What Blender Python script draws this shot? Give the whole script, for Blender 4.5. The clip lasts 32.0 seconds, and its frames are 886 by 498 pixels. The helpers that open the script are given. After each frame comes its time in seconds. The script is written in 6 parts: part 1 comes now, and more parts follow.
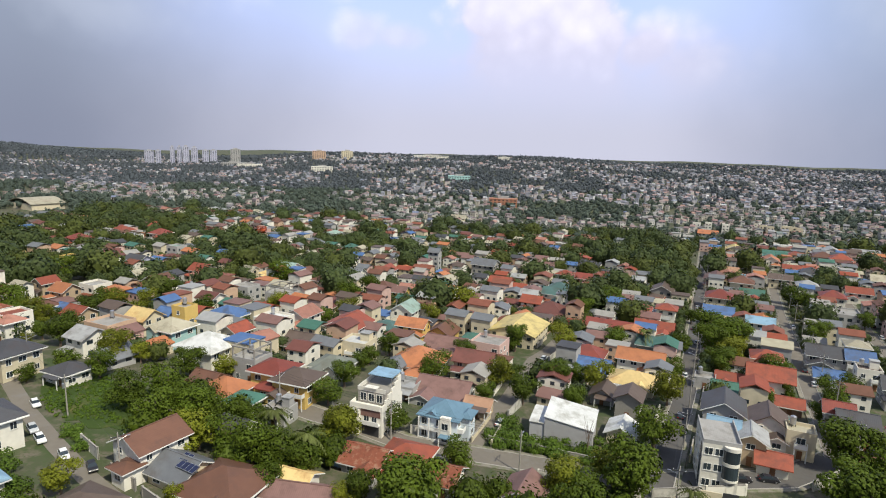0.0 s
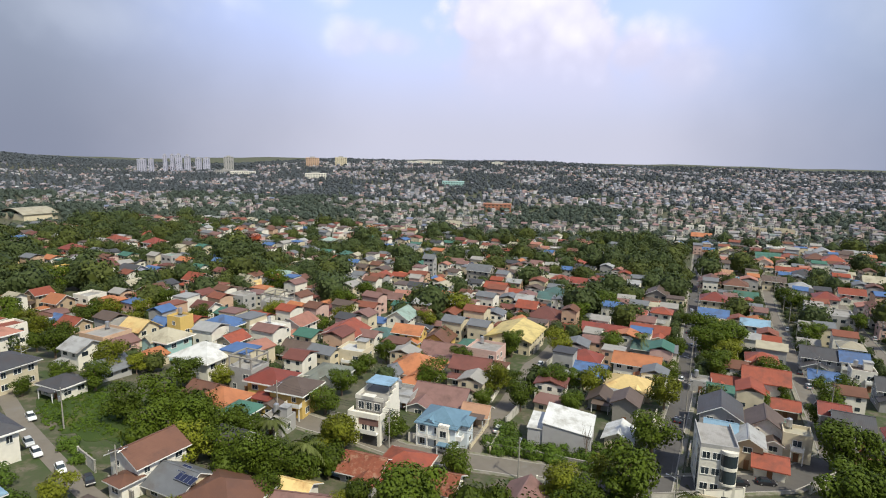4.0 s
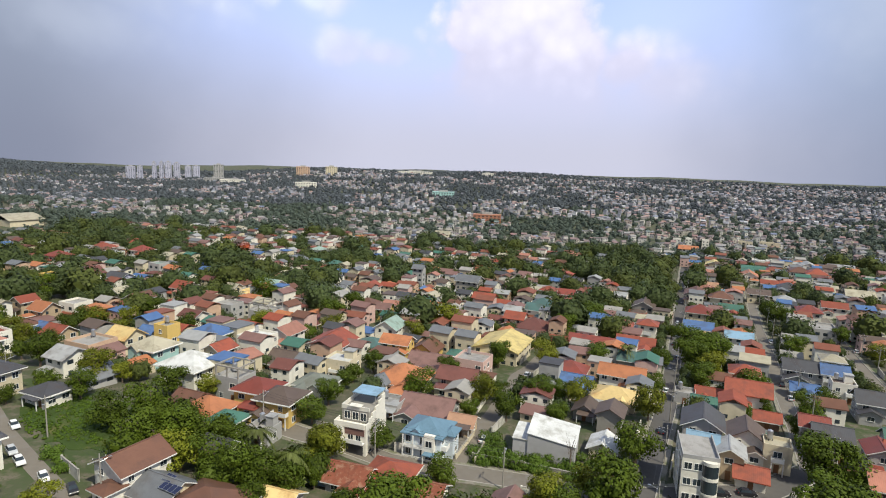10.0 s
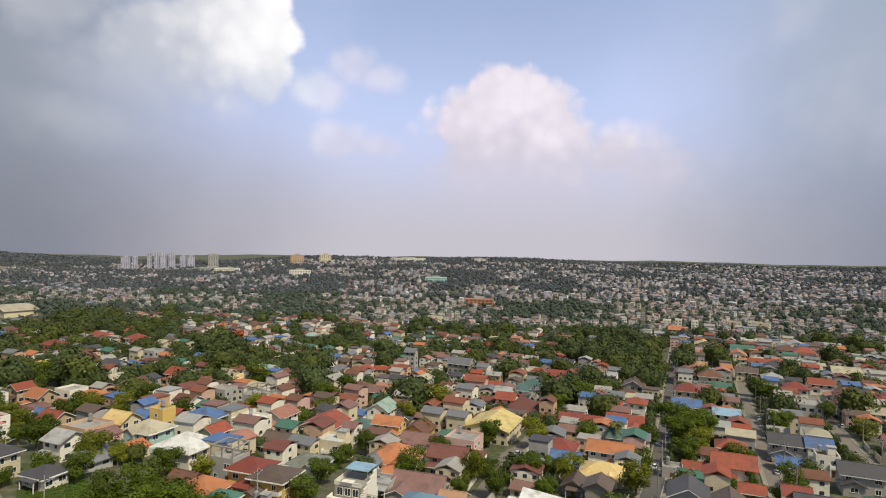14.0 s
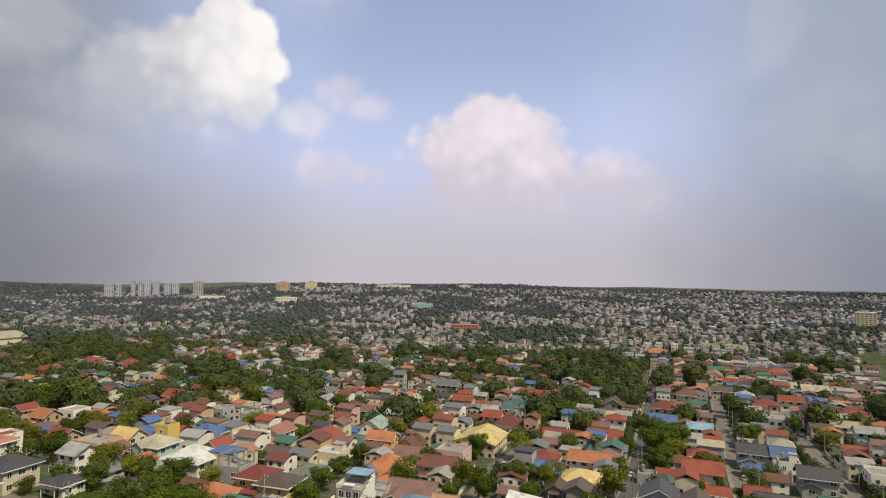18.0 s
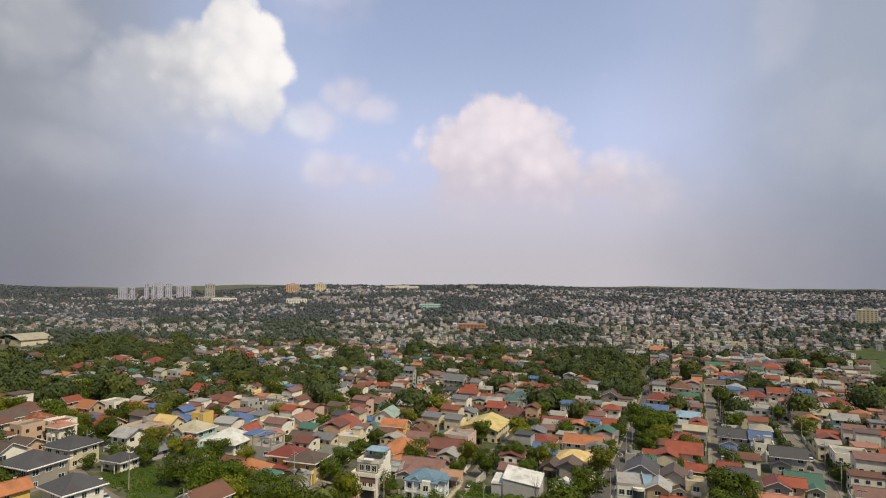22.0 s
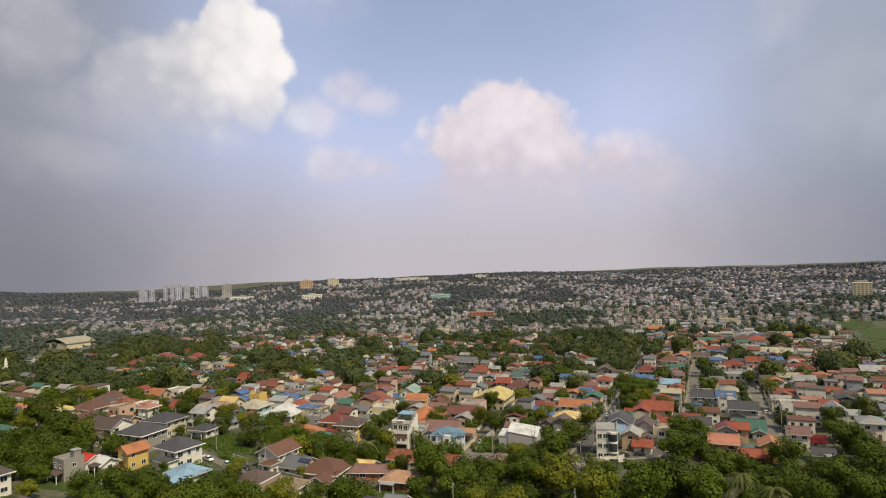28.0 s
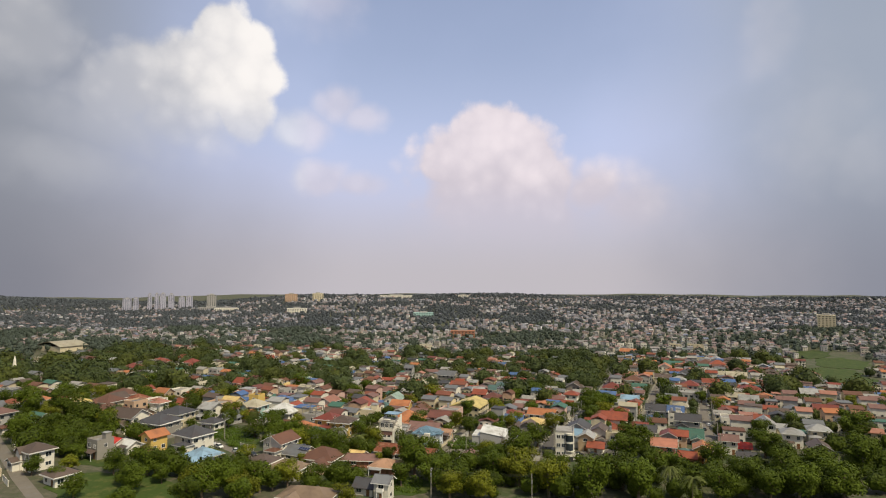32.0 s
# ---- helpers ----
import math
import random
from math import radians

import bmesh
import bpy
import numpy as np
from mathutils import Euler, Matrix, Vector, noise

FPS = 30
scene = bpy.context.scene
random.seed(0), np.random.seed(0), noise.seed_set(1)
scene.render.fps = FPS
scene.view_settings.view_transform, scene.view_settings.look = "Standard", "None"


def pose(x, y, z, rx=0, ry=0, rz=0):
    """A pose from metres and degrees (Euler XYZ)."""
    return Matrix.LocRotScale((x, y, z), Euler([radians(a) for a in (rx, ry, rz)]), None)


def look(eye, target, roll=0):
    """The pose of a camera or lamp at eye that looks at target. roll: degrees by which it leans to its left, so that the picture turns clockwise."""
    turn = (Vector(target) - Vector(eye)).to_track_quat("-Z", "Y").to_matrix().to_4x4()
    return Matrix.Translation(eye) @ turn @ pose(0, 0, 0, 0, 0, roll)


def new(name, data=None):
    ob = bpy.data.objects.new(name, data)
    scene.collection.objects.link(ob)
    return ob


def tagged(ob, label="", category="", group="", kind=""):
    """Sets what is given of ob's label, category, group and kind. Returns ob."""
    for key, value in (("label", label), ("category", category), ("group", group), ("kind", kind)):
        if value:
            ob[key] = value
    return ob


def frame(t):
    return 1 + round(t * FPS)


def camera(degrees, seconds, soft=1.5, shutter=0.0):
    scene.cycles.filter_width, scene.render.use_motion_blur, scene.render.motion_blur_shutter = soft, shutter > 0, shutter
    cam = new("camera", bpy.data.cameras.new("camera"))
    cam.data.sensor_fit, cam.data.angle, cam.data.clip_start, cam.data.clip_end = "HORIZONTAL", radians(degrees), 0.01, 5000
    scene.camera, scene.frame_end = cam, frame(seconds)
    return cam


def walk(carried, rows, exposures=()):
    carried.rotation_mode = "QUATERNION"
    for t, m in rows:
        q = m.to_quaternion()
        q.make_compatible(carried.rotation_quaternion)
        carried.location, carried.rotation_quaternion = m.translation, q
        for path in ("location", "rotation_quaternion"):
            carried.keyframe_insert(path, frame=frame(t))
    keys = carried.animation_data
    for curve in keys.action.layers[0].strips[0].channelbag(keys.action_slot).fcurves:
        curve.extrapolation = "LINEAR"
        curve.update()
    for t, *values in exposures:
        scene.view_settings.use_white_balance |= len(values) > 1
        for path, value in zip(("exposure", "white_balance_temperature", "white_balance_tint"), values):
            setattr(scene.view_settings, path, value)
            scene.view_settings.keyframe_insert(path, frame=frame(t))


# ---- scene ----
ROWS = (
    (0, pose(0.22, -1.83, 62.92, 79.650, -1.752, 1.579)),
    (0.5, pose(0.14, -1.92, 62.89, 79.679, -1.425, 1.645)),
    (1, pose(0.05, -1.97, 62.88, 79.993, -1.433, 1.299)),
    (1.5, pose(-0.03, -1.98, 62.96, 79.716, -1.642, 0.963)),
    (2, pose(-0.07, -2.01, 63.10, 80.025, -2.056, 1.147)),
    (2.5, pose(-0.10, -1.93, 63.25, 79.666, -1.392, 0.821)),
    (3, pose(-0.12, -1.90, 63.36, 79.656, -1.203, 0.923)),
    (3.5, pose(-0.16, -1.98, 63.44, 79.922, -1.106, 0.924)),
    (5.5, pose(-0.05, -2.39, 63.56, 80.344, -1.765, 0.952)),
    (6, pose(-0.02, -2.40, 63.65, 80.329, -1.609, 0.734)),
    (6.5, pose(-0.08, -2.43, 63.68, 80.508, -1.523, 0.946)),
    (7, pose(-0.15, -2.45, 63.66, 80.369, -1.710, 0.886)),
    (7.5, pose(-0.21, -2.36, 63.70, 80.492, -1.966, 0.671)),
    (8, pose(-0.26, -2.19, 63.68, 80.085, -1.755, 0.530)),
    (8.5, pose(-0.24, -2.12, 63.64, 80.008, -1.265, 0.435)),
    (9, pose(-0.19, -2.18, 63.72, 80.132, -2.040, 0.056)),
    (9.5, pose(-0.02, -2.52, 63.86, 80.291, -2.180, 0.178)),
    (10, pose(0.40, -3.42, 63.93, 81.164, -1.876, 0.067)),
    (10.5, pose(0.99, -4.90, 63.93, 86.106, -1.696, -0.346)),
    (11, pose(1.73, -6.06, 64.02, 85.992, -1.718, -0.335)),
    (11.5, pose(2.33, -7.14, 64.20, 86.618, -1.209, -0.562)),
    (12, pose(2.72, -8.31, 64.37, 87.461, -1.174, -0.934)),
    (12.5, pose(2.90, -9.49, 64.43, 87.864, -0.884, -1.322)),
    (13, pose(2.71, -10.63, 64.26, 88.666, -1.146, -1.278)),
    (13.5, pose(2.28, -11.78, 63.85, 89.254, -1.012, -0.748)),
    (14, pose(1.76, -13.05, 63.34, 89.493, -1.094, -0.622)),
    (14.5, pose(1.27, -14.65, 62.88, 89.901, -1.371, -1.075)),
    (16.5, pose(0.14, -22.03, 61.85, 93.260, -4.361, -1.656)),
    (17, pose(-0.09, -23.91, 61.82, 92.047, -2.669, -1.826)),
    (17.5, pose(-0.24, -25.82, 61.95, 92.212, -1.456, -2.422)),
    (18, pose(-0.20, -27.70, 62.14, 92.152, -0.904, -2.082)),
    (18.5, pose(-0.18, -29.53, 62.34, 91.715, -0.470, -1.542)),
    (19, pose(-0.15, -31.41, 62.51, 91.152, -0.283, -1.315)),
    (19.5, pose(-0.04, -33.56, 62.53, 90.473, -0.060, -1.062)),
    (20, pose(-0.02, -36.09, 62.51, 91.252, 1.163, -0.631)),
    (20.5, pose(-0.12, -38.90, 62.53, 91.351, 0.928, -0.733)),
    (21, pose(-0.22, -41.95, 62.58, 90.512, 0.074, -0.892)),
    (21.5, pose(-0.35, -45.39, 62.53, 91.918, -1.068, -1.068)),
    (22, pose(-0.45, -49.01, 62.52, 92.222, -0.464, -1.367)),
    (22.5, pose(-0.54, -52.61, 62.62, 91.194, -3.411, -2.088)),
    (23, pose(-0.71, -56.23, 62.73, 92.136, -4.651, -2.389)),
    (23.5, pose(-1.03, -59.76, 62.91, 92.644, -1.925, -2.286)),
    (24, pose(-1.43, -63.11, 63.21, 92.247, -1.724, -2.318)),
    (24.5, pose(-1.85, -66.43, 63.49, 91.830, -3.575, -2.810)),
    (25, pose(-2.27, -69.73, 63.78, 92.068, -0.160, -2.344)),
    (25.5, pose(-2.65, -73.07, 64.03, 91.716, 3.206, -1.142)),
    (26, pose(-2.83, -76.55, 64.33, 91.357, 3.524, -1.040)),
    (26.5, pose(-2.86, -80.18, 64.60, 91.239, 2.310, -0.772)),
    (28.5, pose(-1.82, -95.22, 65.83, 91.249, 1.701, -0.414)),
    (29, pose(-1.78, -99.26, 65.94, 93.014, -1.581, -1.376)),
    (29.5, pose(-1.91, -103.39, 65.97, 93.102, -0.877, -2.213)),
    (30, pose(-2.10, -107.51, 65.97, 93.687, -0.218, -2.181)),
    (30.5, pose(-2.36, -111.61, 65.97, 91.964, 2.635, -1.181)),
    (31, pose(-2.67, -115.78, 65.91, 95.086, -5.207, -2.708)),
    (31.5, pose(-3.05, -119.71, 66.03, 94.431, -3.004, -3.265)),
    (32, pose(-3.38, -123.46, 66.22, 93.024, -0.148, -2.131)),
)
EXPOSURES = ((0, 0.18, 5720, 10), (10.0, 0.18, 5720, 10), (10.6, 0.04, 6000, 10), (13.0, -0.02, 6200, 10), (18.0, -0.12, 6420, 10), (32, -0.15, 6500, 10))
cam = camera(73.49, 32.0, soft=1.05)
walk(cam, ROWS, EXPOSURES)

# ---- light ----
SUN_AZ, SUN_EL = radians(140), radians(52)      # azimuth from +y towards +x
sun = new("sun", bpy.data.lights.new("sun", "SUN"))
sun.data.energy, sun.data.angle, sun.data.color = 4.45, radians(0.8), (1.0, 0.88, 0.62)
to_sun = Vector((math.sin(SUN_AZ) * math.cos(SUN_EL), math.cos(SUN_AZ) * math.cos(SUN_EL), math.sin(SUN_EL)))
sun.matrix_world = look((0, 0, 300), Vector((0, 0, 300)) - to_sun)

world = bpy.data.worlds.new("sky")
scene.world = world
world.use_nodes = True
WT = world.node_tree
WT.nodes.clear()


def wn(kind, **values):
    n = WT.nodes.new(kind)
    for key, value in values.items():
        n.inputs[key].default_value = value
    return n


def wl(a, b):
    WT.links.new(a, b)


def wmath(op, a, b=None, clamp=False):
    n = WT.nodes.new("ShaderNodeMath")
    n.operation, n.use_clamp = op, clamp
    for i, v in enumerate((a, b)):
        if v is None:
            continue
        if isinstance(v, (int, float)):
            n.inputs[i].default_value = v
        else:
            wl(v, n.inputs[i])
    return n.outputs[0]


def wstep(v, lo, hi):
    n = WT.nodes.new("ShaderNodeMapRange")
    n.interpolation_type = "SMOOTHSTEP"
    wl(v, n.inputs["Value"])
    n.inputs["From Min"].default_value, n.inputs["From Max"].default_value = lo, hi
    return n.outputs["Result"]


def wmix(fac, a, b):
    n = WT.nodes.new("ShaderNodeMix")
    n.data_type = "RGBA"
    for i, v in ((0, fac), (6, a), (7, b)):
        if isinstance(v, (int, float, tuple)):
            n.inputs[i].default_value = v
        else:
            wl(v, n.inputs[i])
    return n.outputs[2]


sky = WT.nodes.new("ShaderNodeTexSky")
sky.sky_type, sky.sun_disc = "NISHITA", False
sky.sun_elevation, sky.sun_rotation = SUN_EL, SUN_AZ
sky.air_density, sky.dust_density, sky.ozone_density = 1.2, 3.0, 1.0
coord = WT.nodes.new("ShaderNodeTexCoord")
ways = WT.nodes.new("ShaderNodeSeparateXYZ")
wl(coord.outputs["Generated"], ways.inputs[0])
azim = wmath("ARCTAN2", ways.outputs[0], ways.outputs[1])
elev = wmath("ARCSINE", ways.outputs[2])
puff = wn("ShaderNodeTexNoise", Scale=11.0, Detail=9.0, Roughness=0.62)
wl(coord.outputs["Generated"], puff.inputs["Vector"])


def billows(scale):
    """Round heads, as the tops of heaped clouds have them."""
    n = WT.nodes.new("ShaderNodeTexVoronoi")
    n.feature = "SMOOTH_F1"
    n.inputs["Scale"].default_value, n.inputs["Smoothness"].default_value = scale, 0.35
    warp = wn("ShaderNodeTexNoise", Scale=scale * 0.8, Detail=4.0)
    wl(coord.outputs["Generated"], warp.inputs["Vector"])
    add = WT.nodes.new("ShaderNodeVectorMath")
    add.operation = "MULTIPLY_ADD"
    wl(warp.outputs["Color"], add.inputs[0])
    add.inputs[1].default_value = (0.6 / scale,) * 3
    wl(coord.outputs["Generated"], add.inputs[2])
    wl(add.outputs[0], n.inputs["Vector"])
    return wmath("SUBTRACT", 0.45, n.outputs["Distance"])


heads, knobs = billows(13.0), billows(34.0)
wobble = wmath("ADD", wmath("ADD", wmath("MULTIPLY", heads, 0.6), wmath("MULTIPLY", knobs, 0.34)), wmath("MULTIPLY", wmath("SUBTRACT", puff.outputs[0], 0.5), 0.9))
wobble = wmath("ADD", wobble, 0.3)


def cloud(az, el, wide, high, soft=0.45):
    """The cover of one cloud: azimuth and elevation of its centre and its half sizes, in degrees."""
    a = wmath("DIVIDE", wmath("SUBTRACT", azim, radians(az)), radians(wide))
    e = wmath("DIVIDE", wmath("SUBTRACT", elev, radians(el)), radians(high))
    far = wmath("SQRT", wmath("ADD", wmath("MULTIPLY", a, a), wmath("MULTIPLY", e, e)))
    return wstep(wmath("ADD", wmath("SUBTRACT", 1.0, far), wobble), -soft * 0.3, soft)


def most(*covers):
    top = covers[0]
    for c in covers[1:]:
        top = wmath("MAXIMUM", top, c)
    return top


base_sky = wn("ShaderNodeBackground", Strength=0.12)
wl(sky.outputs[0], base_sky.inputs[0])
# a humid veil, thick near the horizon and grey towards both sides, darkened further there to stand in for the lens's
# dim edges, with clear blue higher up in the middle
veil = wmath("ADD", wmath("ADD", wmath("MULTIPLY", wstep(elev, radians(22), radians(3)), 0.62), wmath("MULTIPLY", wstep(elev, radians(38), radians(16)), 0.22)), 0.26)
broad = wn("ShaderNodeTexNoise", Scale=2.2, Detail=5.0, Roughness=0.5)
wl(coord.outputs["Generated"], broad.inputs["Vector"])
drift = wmath("MULTIPLY", wmath("SUBTRACT", broad.outputs[0], 0.5), 0.35)
veil = wmath("ADD", veil, wmath("MULTIPLY", wstep(broad.outputs[0], 0.45, 0.75), 0.16), True)
grey_left = wstep(wmath("ADD", azim, drift), radians(-7), radians(-37))
grey_right = wstep(wmath("ADD", azim, drift), radians(15), radians(38))
grey_side = wmath("MAXIMUM", grey_left, grey_right)
veil = wmath("ADD", veil, wmath("MULTIPLY", grey_side, 0.5), True)
veil_tone = wmix(wstep(elev, radians(0), radians(14)), (0.60, 0.562, 0.60, 1), (0.64, 0.71, 1.0, 1))
veil_tone = wmix(grey_left, veil_tone, wmix(wstep(elev, radians(-1), radians(14)), (0.25, 0.255, 0.3, 1), (0.33, 0.352, 0.405, 1)))
veil_tone = wmix(grey_right, veil_tone, wmix(wstep(elev, radians(-1), radians(14)), (0.30, 0.31, 0.37, 1), (0.40, 0.45, 0.55, 1)))
veil_sky = wn("ShaderNodeBackground", Strength=1.0)
wl(veil_tone, veil_sky.inputs[0])
mix_veil = WT.nodes.new("ShaderNodeMixShader")
wl(veil, mix_veil.inputs[0]), wl(base_sky.outputs[0], mix_veil.inputs[1]), wl(veil_sky.outputs[0], mix_veil.inputs[2])
left_heap = most(cloud(-18.9, 21.6, 2.3, 2.6, 0.25), cloud(-17.2, 18.4, 3.0, 3.6, 0.25), cloud(-20.6, 18.0, 4.4, 3.4, 0.3), cloud(-16.6, 15.4, 2.4, 3.0, 0.35), cloud(-24.6, 17.2, 4.4, 2.8, 0.4), cloud(-27.0, 15.4, 3.6, 2.4, 0.6), cloud(-22.0, 14.2, 5.6, 3.0, 0.9), cloud(-27.5, 12.8, 5.0, 3.0, 1.1))
mid_heap = most(cloud(6.7, 13.2, 4.0, 3.2, 0.25), cloud(3.2, 11.4, 3.6, 3.2, 0.35), cloud(9.2, 11.8, 4.0, 3.2, 0.3), cloud(11.3, 9.2, 3.4, 3.0, 0.45), cloud(6.0, 9.0, 6.4, 4.6, 0.5), cloud(16.4, 8.2, 3.2, 2.4, 0.8), cloud(9, 5.6, 9, 4, 1.0), cloud(19.5, 6.6, 4.5, 3.2, 1.2))
bits = most(cloud(-7.9, 16.4, 2.2, 1.8, 0.8), cloud(-6.0, 15.4, 2.2, 1.3, 0.9), cloud(-11.5, 14.0, 2.8, 1.6, 0.9), cloud(-9.6, 9.6, 2.4, 1.4, 0.7), cloud(-6.2, 9.2, 2.6, 1.0, 0.9), cloud(-33.2, 19.2, 3.2, 3.2, 0.7), cloud(-36.5, 22.0, 3.5, 3.0, 0.8), cloud(-30.5, 9.6, 4.5, 2.2, 1.4))
wisps = most(cloud(31.4, 20.5, 2.0, 3.4, 1.0), cloud(34.5, 12.0, 3.4, 5, 1.2), cloud(37.5, 9.5, 3.0, 3, 1.2), cloud(-10, 26, 4, 3, 1.2), cloud(60, 30, 16, 10), cloud(110, 35, 18, 12), cloud(170, 30, 20, 12), cloud(-80, 32, 18, 10), cloud(-130, 36, 20, 12))
# the sun stands behind and to the side: the heaps are bright on their right shoulders and grey where they thin out
folds = wmath("ADD", wmath("ADD", wmath("MULTIPLY", heads, 0.55), wmath("MULTIPLY", knobs, 0.4)), wmath("MULTIPLY", wmath("SUBTRACT", puff.outputs[0], 0.5), 0.9))
shoulder = wmath("ADD", folds, wmath("ADD", wmath("MULTIPLY", wstep(azim, radians(-30), radians(-16)), 0.85), wmath("MULTIPLY", wstep(elev, radians(10), radians(20)), 0.45)))
left_tone = wmix(wstep(shoulder, 0.25, 1.5), (0.55, 0.555, 0.595, 1), (1.05, 1.0, 0.95, 1))
mid_tone = wmix(wstep(wmath("ADD", folds, wstep(elev, radians(3), radians(14))), 0.15, 1.45), (0.66, 0.59, 0.64, 1), (1.0, 0.88, 0.89, 1))
heap_tone = wmix(wstep(azim, radians(-13), radians(-10)), left_tone, mid_tone)
heap_tone = wmix(wmath("MULTIPLY", grey_right, 0.75), heap_tone, (0.5, 0.53, 0.58, 1))
rising = wstep(elev, radians(7), radians(17.5))
mid_rising = wmath("ADD", wmath("MULTIPLY", wstep(elev, radians(1.5), radians(10)), 0.76), 0.12)
cover = most(wmath("MULTIPLY", left_heap, wmath("MULTIPLY", rising, wmath("ADD", wmath("MULTIPLY", wstep(azim, radians(-34), radians(-23)), 0.4), 0.54))), wmath("MULTIPLY", mid_heap, mid_rising), wmath("MULTIPLY", bits, 0.45), wmath("MULTIPLY", wisps, 0.3))
cloud_sky = wn("ShaderNodeBackground", Strength=1.06)
wl(heap_tone, cloud_sky.inputs[0])
mix_cloud = WT.nodes.new("ShaderNodeMixShader")
wl(cover, mix_cloud.inputs[0]), wl(mix_veil.outputs[0], mix_cloud.inputs[1]), wl(cloud_sky.outputs[0], mix_cloud.inputs[2])
wl(mix_cloud.outputs[0], WT.nodes.new("ShaderNodeOutputWorld").inputs[0])

# ---- materials ----


def mat(name, color, rough=0.8, vary=0.25, grain=2.0, stain=None, stain_at=0.6, bump=0.0, bump_scale=8.0, metal=0.0, rand=0.12, island=0.0, big=0.15, ribs=0.0, gloss=0.3):
    """A worn surface: a base colour varied at two scales, stains of another colour, fine relief, and a shift from object to object."""
    m = bpy.data.materials.new(name)
    m.use_nodes = True
    t = m.node_tree
    b = t.nodes["Principled BSDF"]
    b.inputs["Roughness"].default_value, b.inputs["Metallic"].default_value = rough, metal
    b.inputs["Specular IOR Level"].default_value = gloss
    geo = t.nodes.new("ShaderNodeTexCoord")
    n1 = t.nodes.new("ShaderNodeTexNoise")
    n1.inputs["Scale"].default_value, n1.inputs["Detail"].default_value = grain, 5
    n2 = t.nodes.new("ShaderNodeTexNoise")
    n2.inputs["Scale"].default_value, n2.inputs["Detail"].default_value = big, 3
    info = t.nodes.new("ShaderNodeObjectInfo")
    where = t.nodes.new("ShaderNodeVectorMath")
    where.operation = "ADD"
    t.links.new(geo.outputs["Object"], where.inputs[0])
    shift = t.nodes.new("ShaderNodeVectorMath")
    shift.operation = "SCALE"
    shift.inputs[0].default_value = (37, 61, 23)
    t.links.new(info.outputs["Random"], shift.inputs["Scale"])
    t.links.new(shift.outputs[0], where.inputs[1])
    for n in (n1, n2):
        t.links.new(where.outputs[0], n.inputs["Vector"])

    def arith(op, a, c):
        n = t.nodes.new("ShaderNodeMath")
        n.operation = op
        for i, v in enumerate((a, c)):
            if isinstance(v, (int, float)):
                n.inputs[i].default_value = v
            else:
                t.links.new(v, n.inputs[i])
        return n.outputs[0]

    amount = arith("ADD", arith("MULTIPLY", arith("SUBTRACT", n1.outputs[0], 0.5), vary * 2), arith("MULTIPLY", arith("SUBTRACT", n2.outputs[0], 0.5), vary * 2))
    amount = arith("ADD", amount, arith("MULTIPLY", arith("SUBTRACT", info.outputs["Random"], 0.5), rand * 2))
    hue = t.nodes.new("ShaderNodeHueSaturation")
    hue.inputs["Color"].default_value = (*color, 1)
    if island:
        gi = t.nodes.new("ShaderNodeNewGeometry")
        amount = arith("ADD", amount, arith("MULTIPLY", arith("SUBTRACT", gi.outputs["Random Per Island"], 0.5), island * 2))
    t.links.new(arith("ADD", amount, 1.0), hue.inputs["Value"])
    out = hue.outputs[0]
    if stain:
        mx = t.nodes.new("ShaderNodeMix")
        mx.data_type = "RGBA"
        ramp = t.nodes.new("ShaderNodeMapRange")
        ramp.inputs["From Min"].default_value, ramp.inputs["From Max"].default_value = stain_at - 0.08, stain_at + 0.12
        n3 = t.nodes.new("ShaderNodeTexNoise")
        n3.inputs["Scale"].default_value, n3.inputs["Detail"].default_value = grain * 0.35, 6
        n3.inputs["Roughness"].default_value = 0.7
        t.links.new(where.outputs[0], n3.inputs["Vector"])
        t.links.new(n3.outputs[0], ramp.inputs["Value"])
        t.links.new(ramp.outputs[0], mx.inputs[0])
        t.links.new(out, mx.inputs[6])
        mx.inputs[7].default_value = (*stain, 1)
        out = mx.outputs[2]
    t.links.new(out, b.inputs["Base Color"])
    if bump or ribs:
        bp = t.nodes.new("ShaderNodeBump")
        bp.inputs["Strength"].default_value, bp.inputs["Distance"].default_value = max(bump, 0.5 if ribs else 0), 0.05 if not ribs else 0.018
        n4 = t.nodes.new("ShaderNodeTexNoise")
        n4.inputs["Scale"].default_value = bump_scale
        t.links.new(where.outputs[0], n4.inputs["Vector"])
        height = n4.outputs[0]
        if ribs:
            wv = t.nodes.new("ShaderNodeTexWave")
            wv.inputs["Scale"].default_value = 0.314 / ribs
            wv.bands_direction = "X"
            t.links.new(geo.outputs["Object"], wv.inputs["Vector"])
            height = arith("ADD", arith("MULTIPLY", height, 0.3), wv.outputs["Fac"])
        t.links.new(height, bp.inputs["Height"])
        t.links.new(bp.outputs[0], b.inputs["Normal"])
    return m


